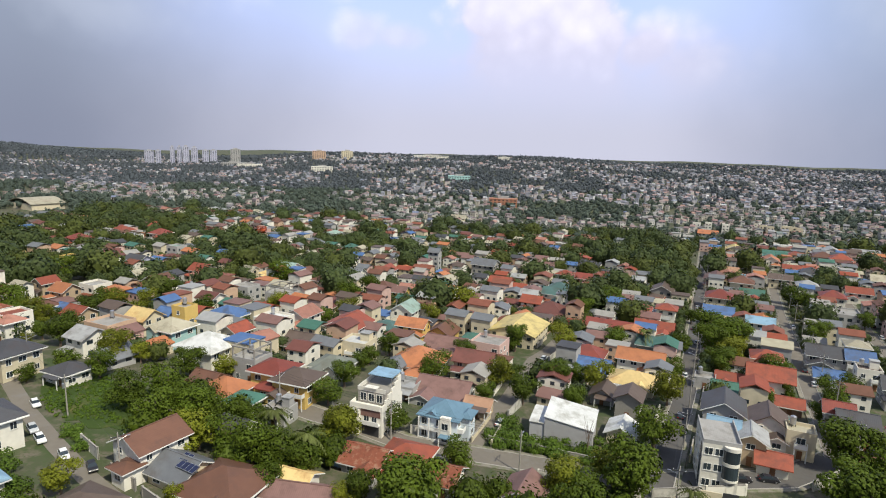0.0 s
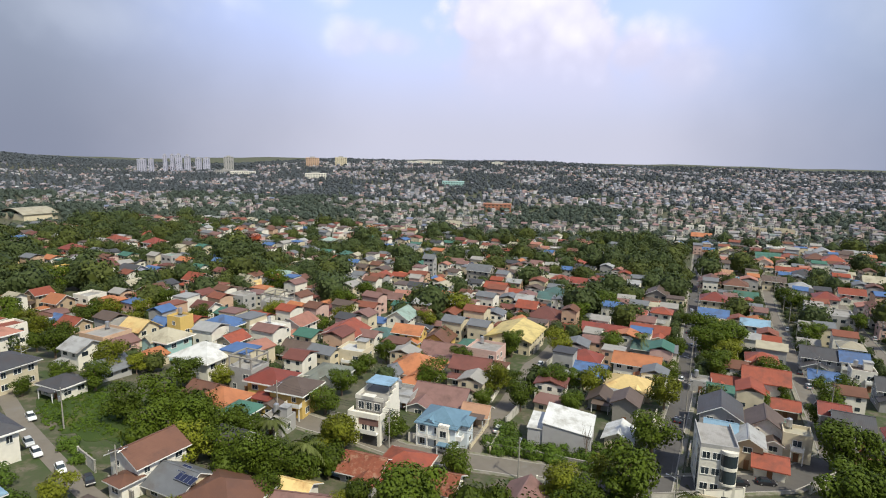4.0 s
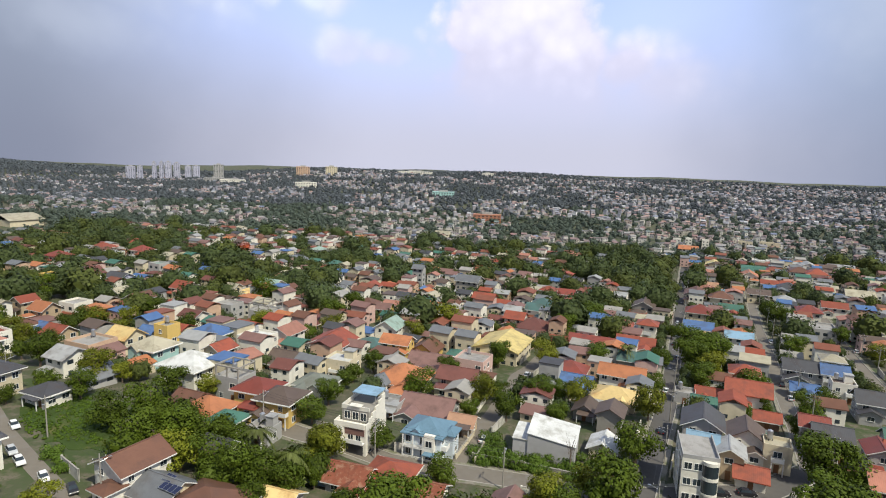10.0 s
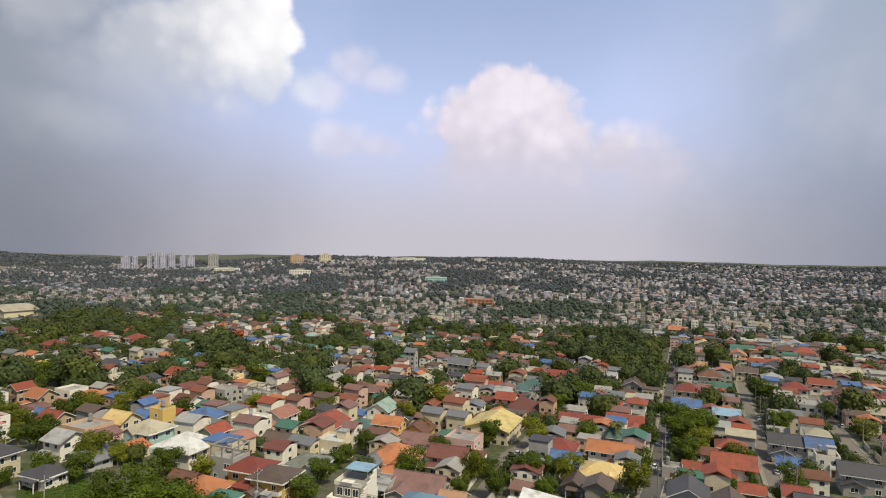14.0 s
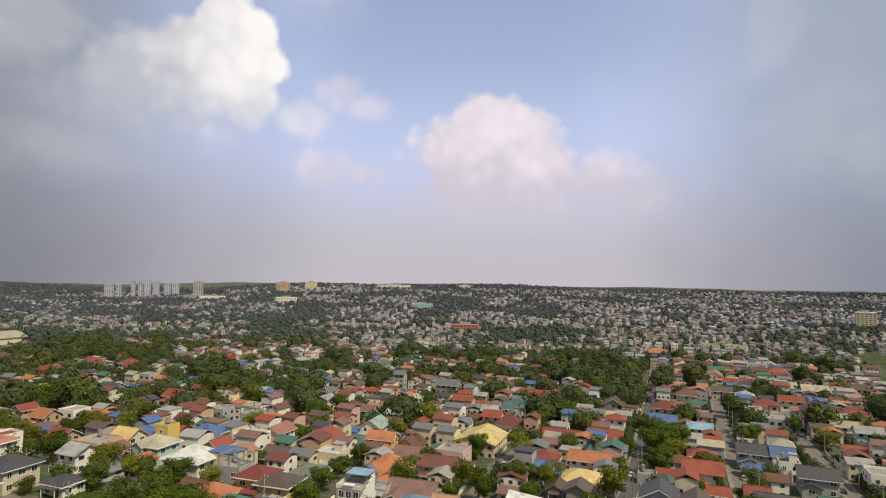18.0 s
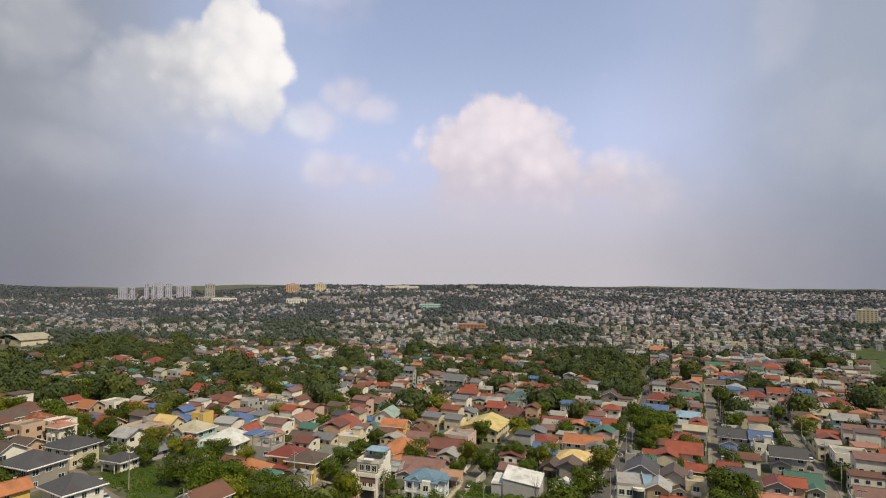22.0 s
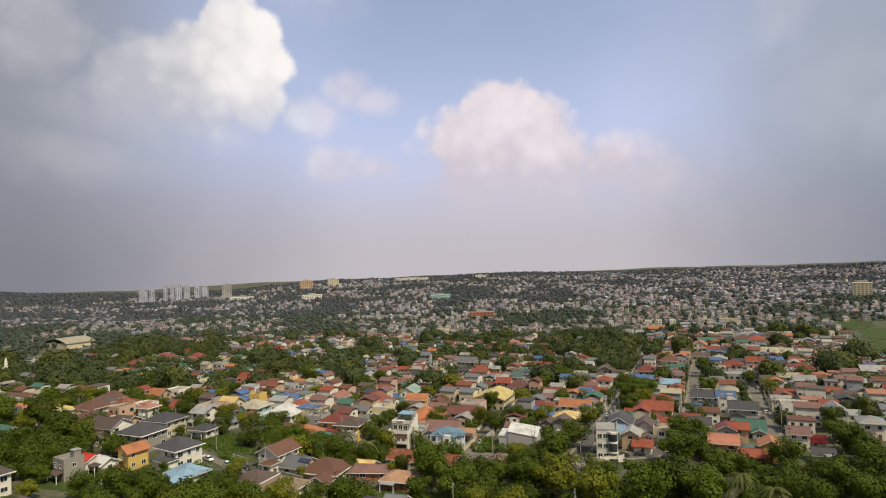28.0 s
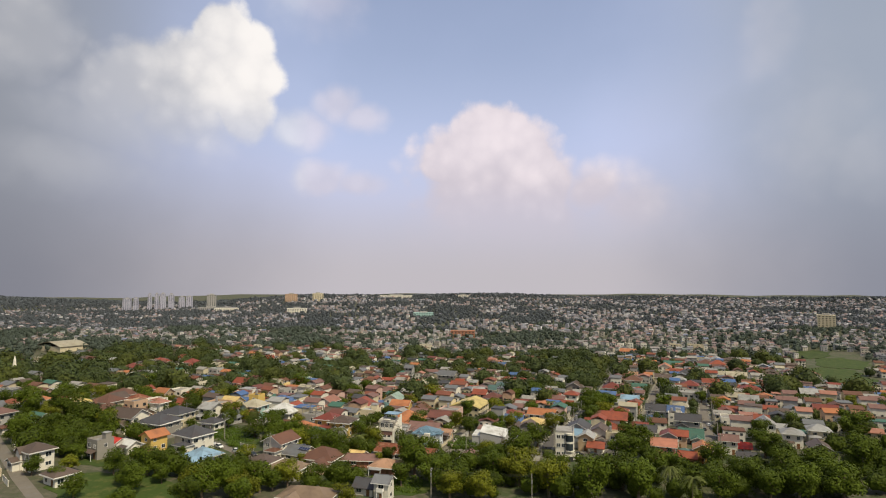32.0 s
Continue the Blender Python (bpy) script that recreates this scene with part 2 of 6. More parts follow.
ROOF_TONES = {"red": (0.262, 0.076, 0.046), "crimson": (0.21, 0.058, 0.043), "maroon": (0.16, 0.068, 0.056), "pink": (0.35, 0.175, 0.13), "orange": (0.41, 0.172, 0.084), "peach": (0.434, 0.262, 0.172), "salmon": (0.459, 0.204, 0.142),
              "clay": (0.225, 0.165, 0.118), "brown": (0.149, 0.0765, 0.0524), "umber": (0.115, 0.0867, 0.0729), "mauve": (0.203, 0.121, 0.107), "rust": (0.206, 0.0826, 0.0551), "dark": (0.0707, 0.0707, 0.0776), "grey": (0.165, 0.172, 0.186), "zinc": (0.328, 0.328, 0.328),
              "concrete": (0.311, 0.297, 0.276), "white": (0.609, 0.609, 0.596), "beige": (0.399, 0.365, 0.276), "tan": (0.437, 0.333, 0.175), "yellow": (0.542, 0.438, 0.184), "green": (0.0685, 0.151, 0.117), "teal": (0.0835, 0.146, 0.139),
              "sage": (0.272, 0.354, 0.313), "moss": (0.188, 0.201, 0.174), "blue": (0.091, 0.153, 0.311), "skyblue": (0.235, 0.352, 0.469), "scarlet": (0.52, 0.0594, 0.0457)}
WALL_TONES = {"white": (0.7, 0.67, 0.6), "cream": (0.567, 0.503, 0.375), "yellow": (0.561, 0.402, 0.146), "tan": (0.432, 0.336, 0.232), "peach": (0.497, 0.354, 0.258), "grey": (0.352, 0.344, 0.336), "concrete": (0.276, 0.26, 0.236),
              "aqua": (0.358, 0.518, 0.502), "lilac": (0.422, 0.422, 0.517), "pink": (0.532, 0.38, 0.34), "orange": (0.508, 0.205, 0.0689), "umber": (0.165, 0.101, 0.0776), "brown": (0.232, 0.152, 0.104), "brick": (0.346, 0.17, 0.114), "salmon": (0.544, 0.28, 0.193), "blue": (0.324, 0.42, 0.516)}


def richer(c, k, by):
    grey = sum(c) / 3
    return tuple(max(0.012, (grey + (v - grey) * by) * k) for v in c)


ROOF_TONES = {k: richer(c, 0.9, 1.06) for k, c in ROOF_TONES.items()}
WALL_TONES = {k: richer(c, 0.98, 1.08) for k, c in WALL_TONES.items()}
ROOF = {k: mat("roof_" + k, c, 0.55, 0.16, 0.8, stain=(c[0] * 0.55 + 0.03, c[1] * 0.55 + 0.02, c[2] * 0.5 + 0.02), stain_at=0.56, ribs=0.35, rand=0.14, big=0.25) for k, c in ROOF_TONES.items()}
ROOF["rust"] = mat("roof_rust", (0.19, 0.062, 0.035), 0.8, 0.4, 1.6, stain=(0.33, 0.21, 0.14), stain_at=0.58, ribs=0.35)
ROOF["tan"] = mat("roof_tan", (0.6, 0.45, 0.2), 0.7, 0.2, 0.8, stain=(0.4, 0.22, 0.08), stain_at=0.58, ribs=0.35)
WALL = {k: mat("wall_" + k, c, 0.85, 0.1, 1.5, stain=(c[0] * 0.6, c[1] * 0.58, c[2] * 0.55), stain_at=0.66, bump=0.1, rand=0.06, big=0.3) for k, c in WALL_TONES.items()}
M_GLASS = mat("window_glass", (0.03, 0.04, 0.05), 0.12, 0.3, 1.0, rand=0.3, gloss=0.5)
M_TRIM = mat("white_trim", (0.72, 0.71, 0.68), 0.6, 0.08)
M_STEEL = mat("steel", (0.5, 0.5, 0.52), 0.35, 0.1, metal=0.8)
M_DARK = mat("dark_metal", (0.05, 0.05, 0.055), 0.5, 0.2)
M_DOOR = mat("door_wood", (0.2, 0.1, 0.05), 0.6, 0.2)
M_BARK = mat("bark", (0.16, 0.12, 0.09), 0.9, 0.3, 4.0, bump=0.4)
M_ASPHALT = mat("asphalt", (0.1, 0.093, 0.088), 0.9, 0.14, 1.2, stain=(0.1, 0.1, 0.1), stain_at=0.62, bump=0.15, rand=0.02)
M_ROADCRETE = mat("road_concrete", (0.165, 0.146, 0.122), 0.9, 0.14, 0.8, stain=(0.18, 0.17, 0.16), stain_at=0.6, bump=0.1, rand=0.02)
M_KERB = mat("kerb_concrete", (0.3, 0.28, 0.25), 0.9, 0.15, 2.0)
M_PAVE = mat("pavement_concrete", (0.22, 0.2, 0.165), 0.9, 0.25, 1.0, stain=(0.09, 0.11, 0.04), stain_at=0.54)
M_FENCE = mat("fence_render", (0.45, 0.43, 0.39), 0.9, 0.22, 1.0, stain=(0.18, 0.18, 0.15), stain_at=0.56)
# f and h, the far leaves, are paler and bluer in place of haze
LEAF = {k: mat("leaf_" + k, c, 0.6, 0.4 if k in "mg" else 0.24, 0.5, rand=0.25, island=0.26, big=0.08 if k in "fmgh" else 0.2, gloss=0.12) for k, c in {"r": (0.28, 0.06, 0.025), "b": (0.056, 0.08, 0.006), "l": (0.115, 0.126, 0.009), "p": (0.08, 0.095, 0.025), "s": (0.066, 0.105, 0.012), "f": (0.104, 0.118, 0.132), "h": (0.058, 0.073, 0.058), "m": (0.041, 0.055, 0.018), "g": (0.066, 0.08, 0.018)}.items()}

# ---- ground ----
PROFILE_Y = (-900, 130, 215, 310, 480, 720, 1080, 1440, 1800, 2040, 2600, 4800)
PROFILE_Z = (0, 0, -6, -11, -18, -20, -12, 0, 10, 2, -40, -40)


def ground_z(x, y):
    """The lie of the land: level ahead under the near streets, a shallow valley, a long built-up hill; its sides are
    tilted and its heights set to fit the camera's view.
    """
    x, y = np.asarray(x, float), np.asarray(y, float)
    z = np.interp(y, PROFILE_Y, PROFILE_Z)
    slope = np.interp(y, (140, 200), (0.065, 0.042))
    lean = np.where(x < 0, np.minimum(-x * slope, 8), -0.012 * np.minimum(x, 110) + 0.02 * np.clip(x - 110, 0, 150))
    z = z + lean * np.clip((1000 - y) / 400, 0, 1)
    far = np.clip((y - 800) / 800, 0, 1)
    side = x / np.maximum(y + 60, 100)
    fall = 30 * np.clip((-side - 0.2) / 0.3, 0, 1) + 8 * np.clip((side - 0.5) / 0.2, 0, 1)
    ridge = 58 * np.exp(-((x + 2300) / 900) ** 2 - ((y - 2500) / 500) ** 2)
    return z + ridge + far * (4 * np.sin(x / 260 + 1.1) + 3 * np.sin(x / 97 + y / 160) - fall)


def gz(x, y):
    return float(ground_z(x, y))


def roof_of(name, solid_, material, shape, rng):
    """A roof whose edge boards are painted white on most houses."""
    trim = rng.random() < 0.65
    me = mesh_of(name, *solid_, material, M_TRIM if trim else material)
    for i in (1, 2, 3, 4) if shape == "hip" else (2, 5, 6, 7, 8, 9):
        me.polygons[i].material_index = 1
    return me


def mesh_of(name, verts, faces, *materials, smooth=False):
    me = bpy.data.meshes.new(name)
    me.from_pydata([tuple(v) for v in verts], [], [tuple(f) for f in faces])
    for m in materials:
        me.materials.append(m)
    if smooth:
        me.polygons.foreach_set("use_smooth", [True] * len(me.polygons))
    me.update()
    return me


def put(name, me, parent=None, m=None, label=""):
    """Links a mesh as one object, under a thing or a part if one is given."""
    ob = new(name, me)
    if parent:
        ob.parent = parent
    if m is not None:
        ob.matrix_basis = m
    if label:
        ob["label"] = label
    return ob


def ground_sheet():
    ys = np.concatenate([np.arange(-300, 500, 10), np.arange(500, 2100, 30), np.arange(2100, 4700, 200)])
    xs = np.concatenate([np.arange(-3400, -600, 200), np.arange(-600, -260, 40), np.arange(-260, 300, 10), np.arange(300, 640, 20), np.arange(640, 3500, 200)])
    gx, gy = np.meshgrid(xs, ys)
    gzz = ground_z(gx, gy)
    verts = np.stack([gx, gy, gzz], -1).reshape(-1, 3)
    n = len(xs)
    faces = [(j * n + i, j * n + i + 1, (j + 1) * n + i + 1, (j + 1) * n + i) for j in range(len(ys) - 1) for i in range(n - 1)]
    m = bpy.data.materials.new("earth_and_grass")
    m.use_nodes = True
    t = m.node_tree
    b = t.nodes["Principled BSDF"]
    b.inputs["Roughness"].default_value = 0.95
    geo = t.nodes.new("ShaderNodeTexCoord")
    last = None
    for scale, lo, hi, tone in ((0.05, 0.42, 0.62, (0.04, 0.062, 0.014)), (0.35, 0.47, 0.66, (0.125, 0.105, 0.078)), (1.7, 0.5, 0.7, (0.048, 0.07, 0.02))):
        n1 = t.nodes.new("ShaderNodeTexNoise")
        n1.inputs["Scale"].default_value, n1.inputs["Detail"].default_value = scale, 6
        t.links.new(geo.outputs["Object"], n1.inputs["Vector"])
        r = t.nodes.new("ShaderNodeMapRange")
        r.inputs["From Min"].default_value, r.inputs["From Max"].default_value = lo, hi
        t.links.new(n1.outputs[0], r.inputs["Value"])
        mx = t.nodes.new("ShaderNodeMix")
        mx.data_type = "RGBA"
        t.links.new(r.outputs[0], mx.inputs[0])
        if last:
            t.links.new(last, mx.inputs[6])
        else:
            mx.inputs[6].default_value = (0.075, 0.072, 0.045, 1)
        mx.inputs[7].default_value = (*tone, 1)
        last = mx.outputs[2]
    t.links.new(last, b.inputs["Base Color"])
    return tagged(put("ground", mesh_of("ground", verts, faces, m, smooth=True)), "rolling earth and grass under the suburb", "ground", kind="structure")


ground_sheet()
M_LAWN = mat("lawn_grass", (0.04, 0.066, 0.011), 0.95, 0.25, 0.6, stain=(0.13, 0.12, 0.04), stain_at=0.6, bump=0.3, bump_scale=3.0, big=0.08)


def field(x, y, rx, ry, turn, label, lift=0.1):
    """An open patch of grass that lies on the ground."""
    rng = random.Random(int(x * 7 + y))
    rim = [(math.cos(a) * rx * k, math.sin(a) * ry * k) for a, k in [(i / 28 * 2 * math.pi, rng.uniform(0.86, 1.1)) for i in range(28)]]
    c, s = math.cos(radians(turn)), math.sin(radians(turn))
    pts = [(x + k * (a * c - b * s), y + k * (a * s + b * c)) for k in (0.33, 0.67, 1.0) for a, b in rim]
    verts = [(x, y, gz(x, y) + lift)] + [(a, b, gz(a, b) + lift) for a, b in pts] + [(a, b, gz(a, b) - 0.5) for a, b in pts[-28:]]
    faces = [(0, 1 + i, 1 + (i + 1) % 28) for i in range(28)] + [(1 + r * 28 + i, 29 + r * 28 + i, 29 + r * 28 + (i + 1) % 28, 1 + r * 28 + (i + 1) % 28) for r in range(3) for i in range(28)]
    tagged(put("lawn", mesh_of("lawn", verts, faces, M_LAWN)), label, "lawn", kind="structure")


field(-79, 118, 17, 7, -40, "open field of bright green grass beside the street")
field(-12, 70, 14, 9, 0, "open green lawn among trees")
field(-112, 82, 12, 8, -40, "rough grass round an unfinished house")
field(-86, 50, 26, 15, -30, "rough dark green grass beside the road")
field(-60, 38, 20, 10, -10, "open green lawn under scattered trees", 0.14)
field(318, 310, 62, 22, 60, "bright green meadow beside the last houses", 0.3)
field(415, 455, 60, 24, 55, "wide bright green meadow beyond the last houses", 0.3)
field(345, 375, 50, 24, 55, "strip of bright green meadow behind the last houses", 0.35)
field(440, 540, 52, 18, 50, "bright green meadow at the foot of the hill", 0.4)


def strip(name, line, width, lift, thick, material, label, category, offset=0.0):
    """A band of paving that follows a line over the ground."""
    pts = []
    for (x0, y0), (x1, y1) in zip(line, line[1:]):
        k = max(1, int(math.hypot(x1 - x0, y1 - y0) / 5))
        pts += [(x0 + (x1 - x0) * i / k, y0 + (y1 - y0) * i / k) for i in range(k)]
    pts.append(line[-1])
    verts, faces = [], []
    for i, (x, y) in enumerate(pts):
        a, c = pts[max(0, i - 1)], pts[min(len(pts) - 1, i + 1)]
        L = math.hypot(c[0] - a[0], c[1] - a[1])
        nx, ny = (c[1] - a[1]) / L, -(c[0] - a[0]) / L
        for s in (-1, 1):
            px, py = x + nx * (offset + s * width / 2), y + ny * (offset + s * width / 2)
            z = gz(x, y) + lift
            verts += [(px, py, z), (px, py, z - thick)]
        if i:
            q = 4 * i
            faces += [(q - 4, q, q + 2, q - 2), (q - 3, q - 1, q + 3, q + 1), (q - 4, q - 3, q + 1, q), (q - 2, q + 2, q + 3, q - 1)]
    return tagged(put(name, mesh_of(name, verts, faces, material)), label, category, kind="structure")


STREETS = []


def street(line, width, material, label, kerbs=True):
    STREETS.append((line, width))
    strip("road", line, width, 0.12, 0.5, material, label, "road")
    if kerbs:
        for s in (-1, 1):
            strip("kerb", line, 0.25, 0.26, 0.6, M_KERB, "worn grey concrete kerb along the street", "kerb", s * (width / 2 + 0.13))
            strip("pavement", line, 0.9, 0.22, 0.6, M_PAVE, "narrow stained concrete pavement", "pavement", s * (width / 2 + 0.75))


GU = Vector((math.sin(radians(23.5)), math.cos(radians(23.5)), 0))
GV = Vector((GU.y, -GU.x, 0))
street([(36.0, 93), (64.7, 153), (93.1, 219.5), (150, 354.7), (195, 462.7)], 4.8, M_ASPHALT, "narrow patched grey asphalt street between the houses")
street([(82, 116), (104.4, 165.7), (124.3, 208.3), (146.8, 259.8), (180.7, 332.3), (230, 440)], 3.9, M_ROADCRETE, "pale concrete side street between two rows of houses")
street([(108, 105), (122, 132.6), (145, 185.4), (165.7, 230.5), (200, 300)], 3.9, M_ROADCRETE, "pale concrete back street lined with houses")
street([(-41, 125.8), (-29.5, 120.6), (-17.6, 116.5), (-9.4, 112.4), (8.5, 109.4), (17.3, 107.5), (36, 104)], 5.5, M_ROADCRETE, "cracked concrete street in front of the villas")
street([(4.7, 113), (9.5, 128), (15, 139.2), (25.9, 174.8), (31.9, 185.5), (40, 205.4)], 4.5, M_ROADCRETE, "short concrete lane beside a blue-roofed villa", kerbs=False)
street([(36.0, 103), (66.5, 106.9), (82, 116)], 6.0, M_ASPHALT, "grey asphalt cross street at the foot of the block")
street([(-116, 140), (-101.5, 123.8), (-86.5, 109.6), (-72.3, 98.0), (-62.0, 90.0), (-40, 75)], 3.3, M_ROADCRETE, "long pale concrete street beside a green field", kerbs=False)
street([(-160, 104), (-144, 85.6), (-122, 59.5), (-105, 42)], 3.6, M_ROADCRETE, "pale concrete road at the edge of the suburb", kerbs=False)


def on_road(x, y, reach=6.0):
    for line, width in STREETS:
        for (ax, ay), (bx, by) in zip(line, line[1:]):
            L = (bx - ax) ** 2 + (by - ay) ** 2
            u = max(0, min(1, ((x - ax) * (bx - ax) + (y - ay) * (by - ay)) / L))
            if math.hypot(x - ax - u * (bx - ax), y - ay - u * (by - ay)) < width / 2 + reach:
                return True
    return False


# open ground: x, y, reach
OPEN = ((-78, 119, 15), (-67, 129, 8), (22, 108, 14), (-11, 72, 12), (415, 462, 42), (440, 520, 34), (-100, 70, 14), (0.2, 121.5, 11), (-16.2, 120.5, 11), (24, 120, 11), (51.6, 107.5, 9), (350, 385, 34), (470, 545, 26), (322, 340, 20), (-26.1, 139.5, 7), (-372, 505, 34), (330, 330, 30), (312, 300, 26), (290, 272, 14), (365, 400, 32), (398, 432, 34))


def is_open(x, y):
    return any(math.hypot(x - a, y - b) < r for a, b, r in OPEN)


# ---- houses ----
RNG = random.Random(7)


def box(x0, x1, y0, y1, z0, z1):
    v = [(x, y, z) for z in (z0, z1) for x, y in ((x0, y0), (x1, y0), (x1, y1), (x0, y1))]
    return v, [(3, 2, 1, 0), (4, 5, 6, 7), (0, 1, 5, 4), (1, 2, 6, 5), (2, 3, 7, 6), (3, 0, 4, 7)]


def merged(*solids):
    verts, faces = [], []
    for v, f in solids:
        n = len(verts)
        verts += v
        faces += [tuple(i + n for i in q) for q in f]
    return verts, faces


CACHE = {}


def window_meshes(w, h):
    key = (round(w, 1), round(h, 1))
    if key not in CACHE:
        w, h = key
        bar = 0.09
        solids = [box(-w / 2 - bar, w / 2 + bar, -0.06, 0.02, h / 2, h / 2 + bar), box(-w / 2 - bar - 0.06, w / 2 + bar + 0.06, -0.14, 0.02, -h / 2 - bar, -h / 2),
                  box(-w / 2 - bar, -w / 2, -0.06, 0.02, -h / 2, h / 2), box(w / 2, w / 2 + bar, -0.06, 0.02, -h / 2, h / 2), box(-0.03, 0.03, -0.05, 0.02, -h / 2, h / 2)]
        CACHE[key] = (mesh_of("window", *merged(*solids), M_TRIM), mesh_of("pane", *box(-w / 2, w / 2, -0.02, 0.02, -h / 2, h / 2), M_GLASS))
    return CACHE[key]


def window(parent, m, w=1.3, h=1.2):
    a, b = window_meshes(w, h)
    ob = put("window", a, parent, m)
    put("pane", b, ob)
    return ob


def simple_window(parent, m, w=1.3, h=1.2):
    key = ("s", round(w, 1), round(h, 1))
    if key not in CACHE:
        a, b = window_meshes(w, h)
        CACHE[key] = b
    put("window", CACHE[key], parent, m)


def hip_roof(w, d, z, rise, over=0.85, thick=0.24):
    a, b = w / 2 + over, d / 2 + over
    run = min(a, b)
    if a >= b:
        ridge = [(-(a - run), 0), (a - run, 0)]
    else:
        ridge = [(0, -(b - run)), (0, b - run)]
    v = [(x, y, z + dz) for dz in (-thick, 0) for x, y in ((-a, -b), (a, -b), (a, b), (-a, b))] + [(x, y, z + rise) for x, y in ridge]
    f = [(3, 2, 1, 0)] + [(i, (i + 1) % 4, 4 + (i + 1) % 4, 4 + i) for i in range(4)]
    if a >= b:
        f += [(4, 5, 9, 8), (5, 6, 9), (6, 7, 8, 9), (7, 4, 8)]
    else:
        f += [(4, 5, 8), (5, 6, 9, 8), (6, 7, 9), (7, 4, 8, 9)]
    return v, f


def gable_roof(w, d, z, rise, along_x, over=0.75, thick=0.22):
    """Two leaning slabs that meet in a ridge along x or y."""
    if not along_x:
        w, d = d, w
    a, b = w / 2 + over, d / 2 + over
    drop = rise * over / (d / 2)
    prof = [(-b, z - drop), (0, z + rise), (b, z - drop), (b, z - drop - thick), (0, z + rise - thick), (-b, z - drop - thick)]
    v = [(x, y, zz) for x in (-a, a) for y, zz in prof]
    f = [(0, 1, 7, 6)[::-1], (1, 2, 8, 7)[::-1], (2, 3, 9, 8)[::-1], (3, 4, 10, 9)[::-1], (4, 5, 11, 10)[::-1], (5, 0, 6, 11)[::-1], (0, 5, 4, 1), (1, 4, 3, 2), (6, 7, 10, 11), (7, 8, 9, 10)]
    if not along_x:
        v = [(-y, x, zz) for x, y, zz in v]
    return v, f


def gable_walls(w, d, h, rise, along_x):
    if not along_x:
        w, d = d, w
    b = d / 2
    prof = [(-b, -1.2), (-b, h), (0, h + rise), (b, h), (b, -1.2)]
    v = [(x, y, z) for x in (-w / 2, w / 2) for y, z in prof]
    f = [(0, 1, 2, 3, 4)[::-1], (5, 6, 7, 8, 9)] + [(i, (i + 1) % 5, (i + 1) % 5 + 5, i + 5) for i in range(5)]
    if not along_x:
        v = [(-y, x, z) for x, y, z in v]
    return v, f


WORDS = {1: "single-storey", 2: "two-storey", 3: "three-storey", 4: "four-storey"}
SHAPES = {"hip": "hipped", "gx": "gabled", "gy": "gabled", "flat": "flat", "frame": "unfinished flat"}
TONE_WORDS = {"clay": "dull tan-brown", "zinc": "bare zinc", "dark": "dark grey", "umber": "dark brown", "mauve": "brownish maroon", "tan": "tan", "concrete": "raw concrete", "rust": "rusted red", "sage": "pale green", "moss": "greenish grey", "skyblue": "light blue", "aqua": "pale aqua", "lilac": "pale lilac"}


def say(c):
    return TONE_WORDS.get(c, c)


def facade(root, m, length, st, full, rng, door=False):
    """Windows, and a door, over one side of a house: m puts x along the wall, z up and -y out of it."""
    n = max(1, int((length - 0.6) / 2.7))
    for s in range(st):
        for i in range(n):
            x = (i + 0.5) / n * length - length / 2
            if door and s == 0 and i == n // 2:
                if full:
                    put("door", DOOR, root, m @ Matrix.Translation((x, 0, 1.05)))
                continue
            if rng.random() < 0.14:
                continue
            w, h = rng.choice((1.0, 1.3, 1.6)), rng.choice((1.1, 1.3))
            (window if full else simple_window)(root, m @ Matrix.Translation((x, 0, s * 2.8 + 1.5)), w, h)


DOOR = mesh_of("door", *box(-0.5, 0.5, -0.06, 0.02, -1.05, 1.05), M_DOOR)


